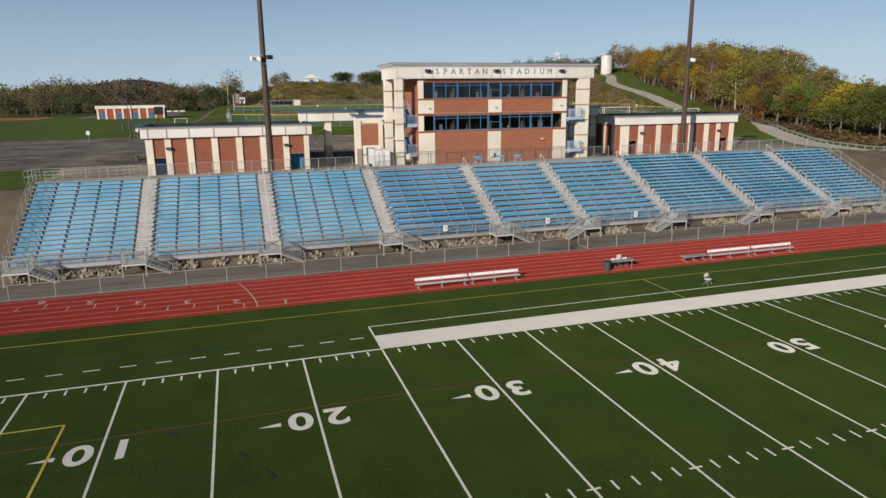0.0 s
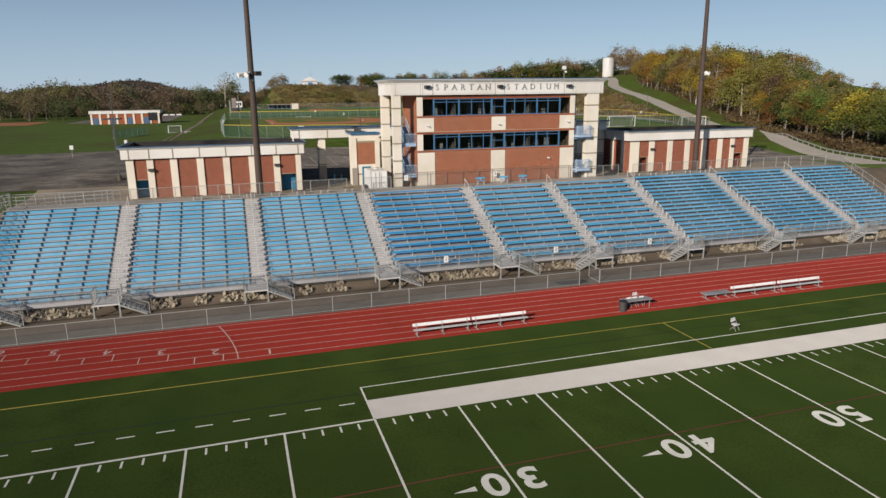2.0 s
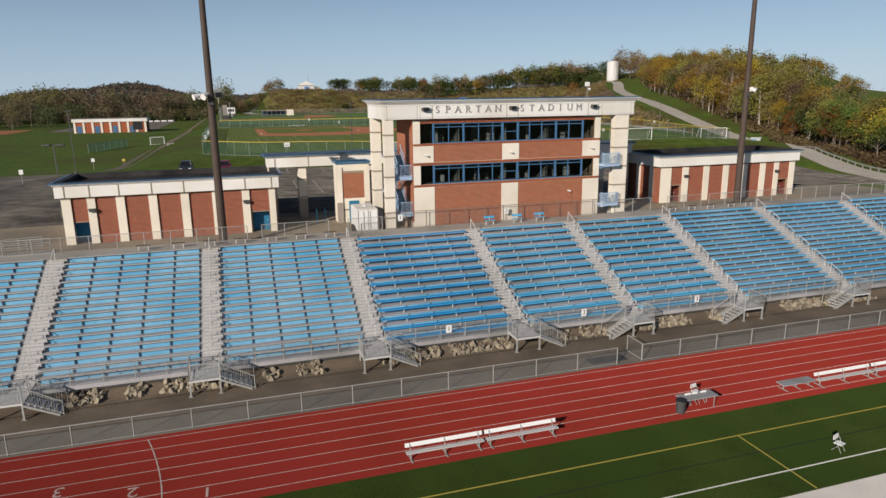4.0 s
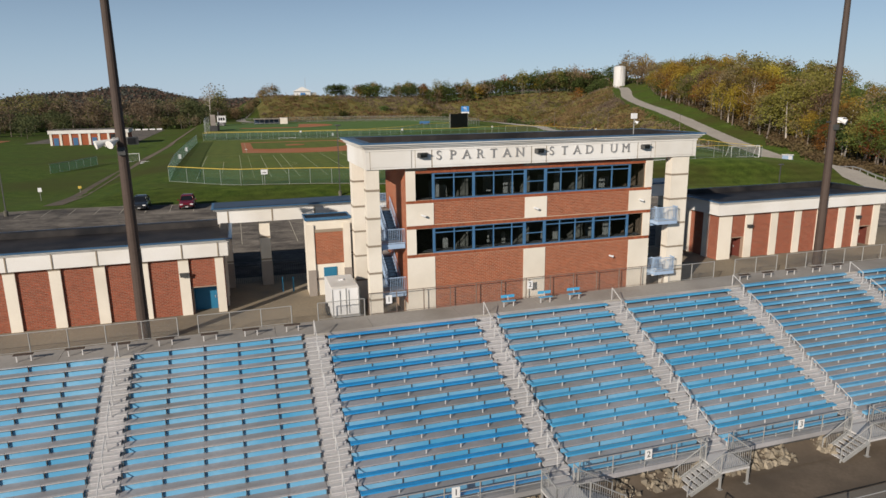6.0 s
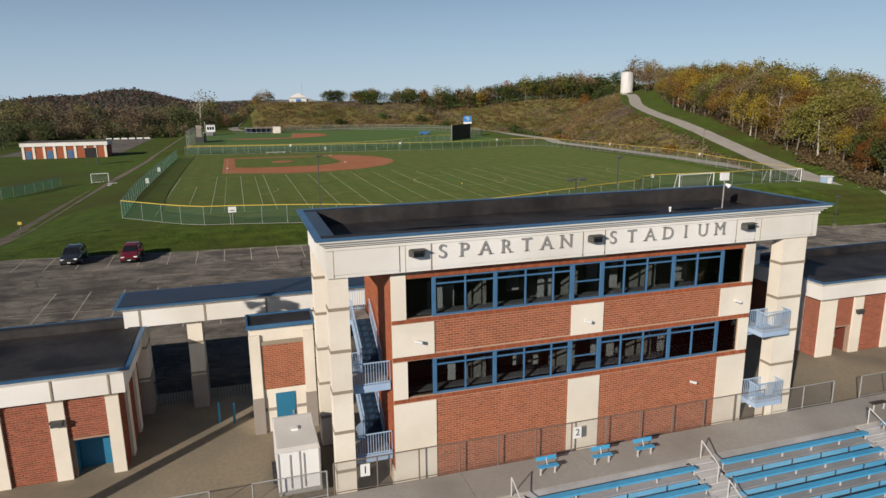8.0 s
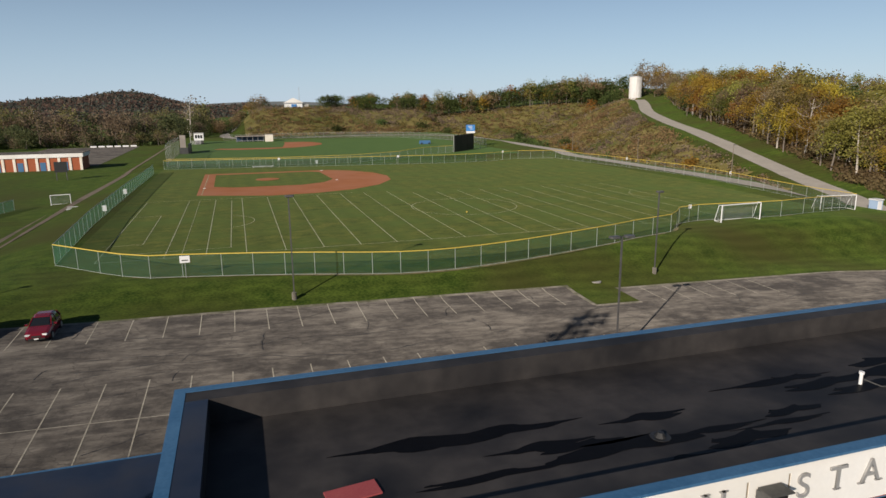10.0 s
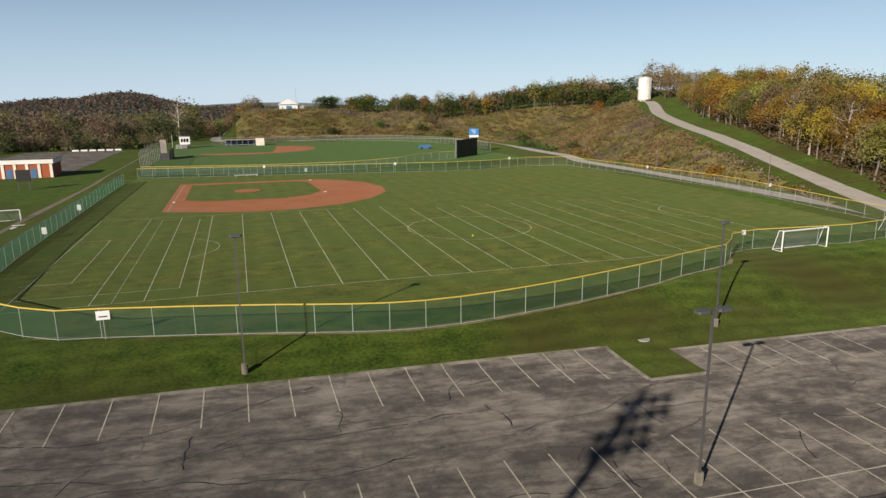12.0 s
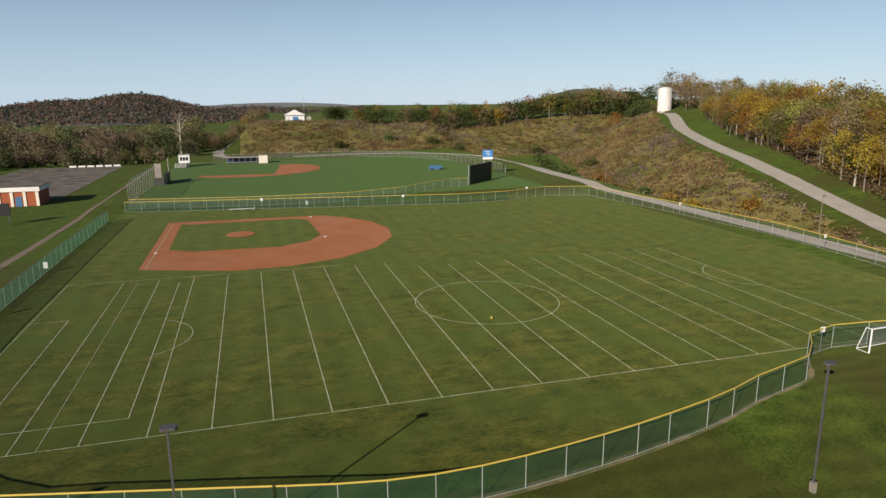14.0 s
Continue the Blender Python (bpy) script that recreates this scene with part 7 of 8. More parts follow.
# the same wood above the low road
for k in range(150):
    y = rt.uniform(66, 184)
    x = low_x(y) + 12 + abs(rt.gauss(0, 17)) + rt.uniform(0, 6)
    kind = rt.choices(range(8), [4, 2.5, 4.5, 1.5, 1.0, 0.4, 1.6, 1])[0]
    (plant if x < low_x(y) + 26 else plant_far)(kind, x, y, rt.uniform(0.55, 0.85), rt.uniform(0, 360))
for k in range(130):
    plant_far(rt.choices(range(8), [4, 3, 3, 3, 0.6, 0.4, 1.2, 0.8])[0], rt.uniform(175, 300), rt.uniform(90, 330), rt.uniform(0.55, 0.8), rt.uniform(0, 360))
# crest of the bank and behind the silo
for k in range(150):
    u = rt.random()
    x, y = 85 + 175 * u, 452 + 14 * u + rt.uniform(-5, 18)
    if k % 3 == 0:
        x = 215 + 60 * rt.random()
        y = 458 + rt.uniform(0, 30)
    kind = rt.choices(range(11), [0.5, 0.3, 0.8, 0.3, 0.7, 0.1, 0.6, 0, 6, 1.2, 2.2])[0]
    plant_far(kind, x, y, rt.uniform(0.55, 0.85) + 0.45 * u * (x > 130), rt.uniform(0, 360))
for k in range(34):
    plant_far(rt.choices(range(8), [3, 2, 1, 4, 1, 0.6, 1.5, 0.6])[0], 279 + rt.uniform(0, 60), 425 + rt.uniform(0, 60), rt.uniform(0.6, 0.85), rt.uniform(0, 360))
for x, y, s, kind in ((72, 470, 0.72, 8), (128, 478, 0.8, 8), (150, 480, 0.9, 8), (166, 476, 0.8, 9), (182, 480, 0.95, 8), (80, 476, 0.78, 8), (92, 470, 0.6, 10), (100, 474, 0.62, 9), (114, 470, 0.55, 9), (124, 474, 0.62, 10), (76, 474, 0.66, 8)):
    plant(kind, x, y, s, rt.uniform(0, 360))
# wood beyond the side lot
for k in range(120):
    x = rt.uniform(-165, 16)
    y = 415 + rt.uniform(0, 75) - 0.12 * abs(x + 60)
    kind = rt.choices(range(11), [1.0, 0.2, 0.8, 1.6, 0.2, 1.2, 2.0, 0.2, 4.5, 0.6, 4.0])[0]
    if not 6 < x < 26:
        plant_far(kind, x, y, rt.uniform(0.7, 1.3), rt.uniform(0, 360), beyond)
for k in range(26):
    x, y = rt.uniform(-120, -68), rt.uniform(330, 420)
    plant_far(rt.choices(range(11), [0.6, 0.3, 0.6, 0.8, 0.1, 0.4, 1, 0, 4, 1, 2])[0], x, y, rt.uniform(0.6, 0.9), rt.uniform(0, 360), beyond)


for k in range(70):
    plant_far(rt.choices(range(11), [0.5, 0.3, 0.5, 0.6, 0.1, 0.2, 1, 0, 4, 0.6, 3])[0], rt.uniform(-165, 5), 404 + rt.uniform(0, 18), rt.uniform(0.32, 0.62), rt.uniform(0, 360), beyond)
for x, y, s, kind in ((242, 430, 1.15, 8), (249, 432, 1.25, 8), (256, 428, 1.2, 10), (262, 424, 1.2, 10), (236, 428, 0.9, 10), (230, 431, 0.8, 4), (259, 407, 0.85, 10), (262, 399, 0.72, 3), (264, 411, 0.9, 10), (268, 404, 0.74, 0), (258, 420, 0.95, 10), (271, 395, 0.76, 3), (269, 416, 0.95, 10), (275, 409, 0.76, 3), (262, 464, 1.25, 6), (272, 462, 1.3, 6), (282, 456, 1.2, 3), (283, 446, 1.1, 3), (284, 437, 1.05, 1), (252, 466, 1.0, 4), (243, 464, 0.9, 4)):
    plant_far(kind, x, y, s, rt.uniform(0, 360))
for k in range(46):
    plant_far(rt.choices((8, 9, 10, 3), (3, 1, 4, 1))[0], rt.uniform(2, 38), 452 + rt.uniform(0, 26), rt.uniform(0.4, 0.62), rt.uniform(0, 360))
join_woods("far_woods", "mixed autumn trees of the far woods", behind)
# Leaf colours with distance haze mixed in, for the wood beyond the lower fields.
D_dark, D_olive = leaf_material("hazed_green_leaves", (0.135, 0.150, 0.066), (0.18, 0.19, 0.08), (0.10, 0.115, 0.055)), leaf_material("hazed_olive_leaves", (0.25, 0.22, 0.092), (0.32, 0.27, 0.105), (0.17, 0.155, 0.075))
D_brown = leaf_material("hazed_brown_leaves", (0.245, 0.18, 0.12), (0.31, 0.225, 0.145), (0.17, 0.13, 0.095))
join_woods("lower_woods", "brown and dark green trees beyond the lower fields, colours dulled for haze", beyond, {"green_leaves": D_olive, "olive_leaves": D_olive, "golden_leaves": D_olive, "orange_leaves": D_brown, "brown_leaves": D_brown, "dark_green_leaves": D_dark})


# scrub on the banks and under the wood's edge
def scrub(name, spots, material, label, leaf=0.27, per=34):
    rs = np.random.RandomState(len(spots))
    p = np.array(spots)
    z = ground_z(p[:, 0], p[:, 1])
    n = len(p)
    size = 0.6 + 0.75 * rs.random(n)
    c = np.repeat(np.stack([p[:, 0], p[:, 1], z + 0.45 * size], 1), per, 0)
    c += rs.normal(size=c.shape) * np.repeat(size, per)[:, None] * np.array([0.75, 0.75, 0.42])
    ob = new(name, cards(c, leaf, rs, material, name))
    return tagged(ob, label, "scrub", kind="stuff")


spots_a, spots_b, spots_c, edge_spots = [], [], [], []
for k in range(15000):
    x, y = rt.uniform(8, 265), rt.uniform(170, 462)
    zr, side = (float(v) for v in hill(np.array(x), np.array(y)))
    slope_hill = -side > 7.5 and x > 127 and -side < 9 + (zr - 4) * 2.4 + 4 and y > 178
    bank_y = 396 + 0.10 * x
    on_bank = bank_y < y < bank_y + 60 and x > 24 + (y - bank_y) * 0.1
    if (slope_hill or on_bank) and side < -7.5:
        v = noise.noise(Vector((x * 0.035, y * 0.035, 0))) + rt.uniform(-0.22, 0.22)
        (spots_a if v > 0.1 else spots_b if v > -0.16 else spots_c).append((x, y))
M_bank = mat("dry_bank_cover", (0.085, 0.078, 0.028), (0.165, 0.132, 0.050), 0.25, 0.95, fine=9, bump=0.05, diffuse=1.0, spec=0.05, blotch=(0.050, 0.058, 0.017), blotch_at=0.35)


def bank_cover():
    """Dry growth over the scrub slopes, a little proud of the ground."""
    xs, ys = np.arange(8.0, 270.0, 1.6), np.arange(176.0, 466.0, 1.6)
    X, Y = np.meshgrid(xs, ys)
    Z = ground_z(X, Y) + 0.14
    CX, CY = X[:-1, :-1] + 0.8, Y[:-1, :-1] + 0.8
    zr, side = hill(CX, CY)
    fray = 1.4 * np.sin(CX * 0.9 + 2 * np.sin(CY * 0.31)) + 1.2 * np.sin(CY * 1.3 + CX * 0.23)
    edge_y = 396 + 0.10 * CX + fray
    keep = (((-side > 8.5 + 0.5 * fray) & (CX > 127) & (-side < 12 + fray + (zr - 4) * 2.4) & (CY > 178)) | ((CY > edge_y) & (CY < edge_y + 62) & (CX > 24))) & (side < -7.5)
    i = (np.arange(len(ys) - 1)[:, None] * len(xs) + np.arange(len(xs) - 1)[None, :])[keep]
    me = bpy.data.meshes.new("scrub_bank")
    me.from_pydata(np.stack([X.ravel(), Y.ravel(), Z.ravel()], 1).tolist(), [], np.stack([i, i + 1, i + len(xs) + 1, i + len(xs)], 1).tolist())
    me.materials.append(M_bank)
    me.polygons.foreach_set("use_smooth", [True] * len(me.polygons))
    me.update()
    return tagged(new("scrub_bank", me), "dry brown and olive growth covering the bank", "bank", kind="structure")


bank_cover()
scrub("russet_scrub", spots_a, L_scrub, "russet and brown scrub covering the bank")
scrub("twiggy_scrub", spots_c, L_twig, "grey-brown leafless scrub covering the bank")
scrub("olive_scrub", spots_b, L_scrub_green, "olive and yellow scrub covering the bank")
for i, (x, y, d) in enumerate(edge):
    right = Vector((d.y, -d.x))
    gap = 9.5 + 6 * min(1, i / 25) - 4 * max(0, (i - 38) / 20)
    for k in range(30):
        q = Vector((x, y)) + right * (gap + (abs(rt.gauss(0, 5)) if k % 2 else rt.uniform(0, 34))) + d * rt.uniform(-3, 3)
        edge_spots.append((q.x, q.y))
for k in range(700):
    y = rt.uniform(66, 184)
    edge_spots.append((low_x(y) + 8.5 + abs(rt.gauss(0, 8)), y))
scrub("wood_undergrowth", edge_spots, L_under, "brown twiggy undergrowth along the edge of the wood", 0.3, 30)
bank_l = [(rt.uniform(-150, 6), 415 + rt.uniform(0, 60) - 0.12 * rt.uniform(0, 90)) for k in range(1100)]
scrub("far_undergrowth", bank_l, L_dark, "dark undergrowth in front of the far trees", 0.55, 22)


# single bushes on the scrub bank
def bush(x, y, r, material, label):
    rs = np.random.RandomState(int(x * 7 + y))
    z = float(ground_z(x, y))
    c = rs.normal(size=(420, 3)) * np.array([r * 0.5, r * 0.5, r * 0.34]) + np.array([0, 0, r * 0.55])
    c[:, 2] = np.abs(c[:, 2])
    ob = new("bush", cards(c, 0.34, rs, material, "bush"))
    ob.location = (x, y, z)
    tagged(ob, label, "bush", "bushes on the bank")


for x, y, r in ((118, 418, 3.6), (128, 404, 2.6), (142, 330, 4.2), (150, 352, 3.4), (132, 296, 3.0), (160, 380, 3.8), (176, 418, 3.4), (96, 424, 3.0), (70, 412, 2.8), (140, 262, 2.4), (168, 345, 3.0)):
    bush(x, y, r, L_dark, "dark green rounded bush on the scrub bank")
for x, y, r in ((133, 276, 3.2), (137, 246, 2.4), (143, 222, 2.2), (134, 232, 2.0)):
    bush(x, y, r, L_gold, "golden yellow bush on the scrub bank")


# ---- distant wooded hills ----
def far_hill(name, xs, ys, zfun, material, label):
    ob = new(name, grid_mesh(name, xs, ys, zfun, material))
    ob.data.polygons.foreach_set("use_smooth", [False] * len(ob.data.polygons))
    return tagged(ob, label, "hill", kind="structure")


# Distance haze is mixed into these colours: muted, greyed and bluish.
M_far_wood = mat("hazed_autumn_wood", (0.060, 0.062, 0.062), (0.105, 0.082, 0.076), 0.04, 0.95, fine=2.2, diffuse=1.0, spec=0.05, blotch=(0.045, 0.055, 0.052), blotch_at=0.25)
M_haze_wood = mat("hazed_remote_wood", (0.085, 0.10, 0.105), (0.12, 0.125, 0.12), 0.01, 0.95, fine=3, diffuse=1.0)


def bumps(X, Y, size, amp):
    """Tree-sized lumps: smoothed random heights."""
    r = np.random.RandomState(3).random(X.shape)
    for axis in (0, 1):
        r = 0.25 * np.roll(r, 1, axis) + 0.5 * r + 0.25 * np.roll(r, -1, axis)
    return amp * 3.2 * (r - 0.5) + amp * 0.6 * np.sin(X / size * 0.31 + np.sin(Y / size * 0.23))


def left_hill(X, Y):
    crest = 18 + 34 * np.exp(-((X + 235) / 150) ** 2) + 17 * np.exp(-((X + 405) / 80) ** 2) + 3 * np.sin(X * 0.021)
    return -6 + crest * np.exp(-((Y - 1900) / 420) ** 2) + bumps(X, Y, 13.0, 3.2)


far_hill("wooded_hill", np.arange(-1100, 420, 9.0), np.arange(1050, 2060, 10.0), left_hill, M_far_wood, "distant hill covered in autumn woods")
far_hill("remote_ridge", np.arange(-2600, 4200, 40.0), np.arange(3300, 3700, 40.0), lambda X, Y: -20 + (40 + 12 * np.sin(X * 0.0021 + 2) + 10 * np.sin(X * 0.0053)) * np.exp(-((Y - 3600) / 180) ** 2) + bumps(X, Y, 40, 2), M_haze_wood, "remote ridge on the horizon, tinted blue-grey for haze")
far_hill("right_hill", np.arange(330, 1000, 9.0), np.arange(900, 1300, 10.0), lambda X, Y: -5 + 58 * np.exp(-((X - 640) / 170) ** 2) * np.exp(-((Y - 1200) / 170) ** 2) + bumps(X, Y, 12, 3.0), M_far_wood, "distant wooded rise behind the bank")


def canopy(name, zfun, xs, ys, n, mats, label, size):
    """Crowns on a distant hillside, as loose leaf cards."""
    rs = np.random.RandomState(n)
    for material, tag in mats:
        x, y = rs.uniform(*xs, n), rs.uniform(*ys, n)
        p = np.stack([x, y, zfun(x.reshape(1, -1), y.reshape(1, -1)).ravel() + 2.5], 1)
        c = np.repeat(p, 5, 0) + rs.normal(size=(5 * n, 3)) * np.array([3.0, 3.0, 2.6])
        tagged(new(name, cards(c, size, rs, material, name)), tag + label, "wood", kind="stuff")


# Crown colours greyed with the same distance haze.
L_far_rust = leaf_material("far_hazed_rust", (0.165, 0.102, 0.084), (0.20, 0.125, 0.095), (0.135, 0.090, 0.080))
L_far_green = leaf_material("far_hazed_green", (0.102, 0.108, 0.085), (0.125, 0.130, 0.098), (0.09, 0.095, 0.082))
canopy("hill_canopy", left_hill, (-1000, 330), (1300, 1950), 7600, ((L_far_rust, "rust-brown"), (L_far_green, "dull green")), " crowns in a haze tint covering the distant hill", 2.5)


# ---- fences and rails of the stadium ----
def pipe_fence(name, label, x0, x1, y, z, h, spacing, group="", material=None):
    ob = thing(name, ((x0 + x1) / 2, y, z), label, "fence", group)
    n = max(1, round((x1 - x0) / spacing))
    for k in range(n + 1):
        x = x0 + (x1 - x0) * k / n
        part("post", Build().rod((x, y, z - 0.15), (x, y, z + h), 0.035), material or M_galv, ob)
    part("top_rail", Build().rod((x0, y, z + h), (x1, y, z + h), 0.028), material or M_galv, ob)
    part("bottom_rail", Build().rod((x0, y, z + 0.06), (x1, y, z + 0.06), 0.02, n=4), material or M_galv, ob)
    part("mesh_panel", Build().face((x0, y, z + 0.06), (x1, y, z + 0.06), (x1, y, z + h), (x0, y, z + h)), M_wire, ob)
    return ob


pipe_fence("track_fence", "low galvanised chain-link fence beside the track", -75, 29.2, 53.55, 0.03, 1.2, 3.08, "track fences")
pipe_fence("track_fence", "low galvanised chain-link fence beside the track", 31.2, 125, 53.55, 0.03, 1.2, 3.08, "track fences")
gp = thing("fence_gate", (30.2, 54.4, 0), "open chain-link gate swung back from the track", "gate")
part("gate_frame", Build().pipe([(31.2, 53.6, 0.1), (31.2, 53.6, 1.25), (31.2, 55.4, 1.25), (31.2, 55.4, 0.1), (31.2, 53.6, 0.1)], 0.03), M_galv, gp)
part("mesh_panel", Build().face((31.2, 53.6, 0.1), (31.2, 55.4, 0.1), (31.2, 55.4, 1.25), (31.2, 53.6, 1.25)), M_wire, gp)
solid("drain_grate", Build().box(27.6, 30.4, 54.0, 55.0, 0.0, 0.05), M_dark_steel, "dark steel trench grate in the apron", "drain")
for x0, x1 in ((-18.6, 5.6), (6.8, 12.5), (14.2, 17.3)):
    pipe_fence("walkway_fence", "chain-link fence behind the top walkway", x0, x1, 73.75, 6.55, 1.2, 2.1, "walkway fences")
M_dull_post = mat("dull_brown_post", (0.16, 0.12, 0.10), (0.20, 0.15, 0.12), 1.5, 0.7)
pipe_fence("walkway_fence", "chain-link fence with dull posts before the press box", 17.6, 40.6, 73.74, 6.55, 1.5, 1.95, "walkway fences", M_dull_post)
for x0, x1 in ((41.2, 45.4), (47.4, 51.6), (52.6, 77.3)):
    pipe_fence("walkway_fence", "chain-link fence behind the top walkway", x0, x1, 73.75, 6.55, 1.3, 2.1, "walkway fences")
for x0, x1, y, za, zb in ((-19.5, -9.6, 75.2, 6.3, 6.5), (-19.0, -10.5, 76.6, 6.1, 6.4)):
    ob = thing("ramp_rail", (x0, y, za), "galvanised pipe rail of an access ramp", "railing", "ramp rails")
    railing([(x0, y, za), (x1, y, zb)], 1.05, 1.6, M_galv, ob)
solid("access_ramp", Build().box(-19.5, -9.6, 75.25, 76.55, 5.6, 6.28), M_concrete, "grey concrete access ramp behind the stands", "ramp")
ob = thing("ramp_rail", (-19.2, 70, 6), "galvanised mesh rail at the walkway end", "railing", "ramp rails")
railing([(-18.6, 73.7, 6.58), (-20.6, 75.6, 6.2), (-20.6, 80.0, 6.0)], 1.2, 1.6, M_galv, ob, 1)

# guard rail along the low road
gr = thing("road_guardrail", (112, 100, 4), "weathered steel guard rail beside the low road", "guard rail")
prev = None
for k in range(26):
    u = k / 25
    y = 150 - 64 * u
    x = float(np.interp(y, [60, 85, 102, 117, 130, 143, 154, 166], [106, 108, 113, 119, 124, 129, 134, 141])) + 4.0
    p = Vector((x, y, float(ground_z(x, y))))
    part("post", Build().box(p.x - 0.07, p.x + 0.07, p.y - 0.07, p.y + 0.07, p.z - 0.2, p.z + 0.75), M_galv, gr)
    if prev is not None:
        part("beam", Build().rod(prev + Vector((0, 0, 0.6)), p + Vector((0, 0, 0.6)), 0.14, n=4), M_galv, gr)
    prev = p
pb = thing("portable_booth", (135.4, 157.2, 4.4), "pale blue and white portable booth by the road", "booth")
gz = float(ground_z(135.4, 157.2))
part("shell", Build().box(134.6, 136.2, 156.4, 158.0, gz, gz + 2.1), M_pale_blue, pb)
part("roof", Build().box(134.5, 136.3, 156.3, 158.1, gz + 2.101, gz + 2.3), M_white, pb)
part("door", Build().box(134.9, 135.9, 156.34, 156.399, gz + 0.1, gz + 1.95), M_white, pb)
for x, y, h in ((129.5, 228, 7.5), (125.4, 185, 7.0), (128.5, 265, 6.5)):
    z = float(ground_z(x, y))
    ob = thing("road_pole", (x, y, z), "slender dark pole with a small lamp beside the road", "pole", "road poles")
    part("shaft", Build().rod((x, y, z - 0.3), (x, y, z + h), 0.09, 0.06), M_bark, ob)
    part("lamp_head", Build().slab((x, y - 0.3, z + h), (0.35, 0.6, 0.12)), M_dark_steel, ob)

# ---- team area ----
def team_bench(x0, x1, y, low=False):
    ob = thing("team_bench", ((x0 + x1) / 2, y, 0.03), "low grey aluminium bench on the track" if low else "white-backed aluminium team bench on the track", "bench", "team benches")
    if low:
        part("seat", Build().box(x0, x1, y - 0.35, y + 0.35, 0.40, 0.46), M_tread, ob)
    else:
        part("seat", Build().box(x0, x1, y - 0.2, y + 0.08, 0.42, 0.47), M_alu, ob)
        part("backrest", Build().extrude_x([(y + 0.2, 0.62), (y + 0.24, 0.60), (y + 0.31, 0.80), (y + 0.27, 0.82)], x0, x1), M_white, ob, "white backrest plank")
    n = 3
    for k in range(n):
        x = x0 + 0.25 + (x1 - x0 - 0.5) * k / (n - 1)
        part("leg", Build().box(x - 0.03, x + 0.03, y - 0.03, y + 0.03, 0.06, 0.42).box(x - 0.035, x + 0.035, y - 0.4, y + 0.4, 0.03, 0.075), M_galv, ob)
        if not low:
            part("back_bracket", Build().rod((x, y, 0.4), (x, y + 0.27, 0.81), 0.025, n=4), M_galv, ob)


team_bench(12.3, 16.55, 46.35)
team_bench(16.7, 20.9, 46.35)
team_bench(36.6, 39.1, 46.7, True)
team_bench(39.2, 43.75, 46.4)
team_bench(43.95, 48.4, 46.4)
tab = thing("folding_table", (30.1, 46.5, 0.03), "grey folding table with chairs pushed under it", "table")
part("tabletop", Build().box(29.0, 31.4, 46.1, 46.95, 0.72, 0.77), M_tread, tab)
for x in (29.2, 31.2):
    for y in (46.2, 46.85):
        part("leg", Build().rod((x, y, 0.03), (x, y, 0.72), 0.025), M_galv, tab)
can = thing("waste_bin", (28.85, 46.2, 0.03), "dark round waste bin beside the table", "bin")
part("drum", Build().rod((28.85, 46.2, 0.03), (28.85, 46.2, 0.82), 0.26, 0.29, n=14), M_dark_steel, can)
part("rim", Build().rod((28.85, 46.2, 0.8), (28.85, 46.2, 0.85), 0.31, n=14), M_black, can)


def folding_chair(x, y, turn):
    m = pose(x, y, 0.03, 0, 0, turn)
    ob = thing("folding_chair", (x, y, 0.03), "white folding chair standing on the turf or track", "chair", "folding chairs")
    P = lambda a, b, c: tuple(m @ Vector((a, b, c)))
    part("seat", Build().slab(P(0, 0, 0.44), (0.42, 0.4, 0.04), turn), M_white, ob)
    part("backrest", Build().slab(P(0, 0.22, 0.72), (0.42, 0.04, 0.26), turn), M_white, ob)
    for s in (-1, 1):
        part("leg", Build().rod(P(s * 0.2, 0.24, 0.86), P(s * 0.2, -0.22, 0.0), 0.018), M_galv, ob)
        part("leg", Build().rod(P(s * 0.19, -0.12, 0.44), P(s * 0.19, 0.26, 0.0), 0.018), M_galv, ob)


folding_chair(33.9, 40.0, 15)
for x in (29.7, 30.2, 30.8):
    folding_chair(x, 46.95, 180)
folding_chair(30.9, 47.5, 10)

# benches and stands on the rear walkway
for x, blue in ((-2.4, 0), (0.2, 0), (2.6, 0), (5.0, 0), (7.5, 0), (9.9, 0), (12.4, 0), (27.1, 1), (29.9, 1), (32.2, 1), (47.0, 0), (49.3, 0), (51.6, 0), (54.2, 0), (56.4, 0)):
    ob = thing("walkway_bench", (x, 72.3, 6.58), ("short sky-blue" if blue else "short dark brown") + " bench bolted to the walkway", "bench", "walkway benches")
    part("seat", Build().box(x - 0.5, x + 0.5, 72.1, 72.36, 6.98, 7.02), M_seat_mid if blue else M_rust_pole, ob)
    for dx in (-0.36, 0.36):
        part("leg", Build().box(x + dx - 0.03, x + dx + 0.03, 72.2, 72.26, 6.58, 6.98), M_alu, ob)
    if blue:
        part("backrest", Build().box(x - 0.5, x + 0.5, 72.42, 72.46, 7.18, 7.38), M_seat_mid, ob)
        part("back_bracket", Build().rod((x, 72.3, 6.98), (x, 72.43, 7.3), 0.025, n=4), M_alu, ob)

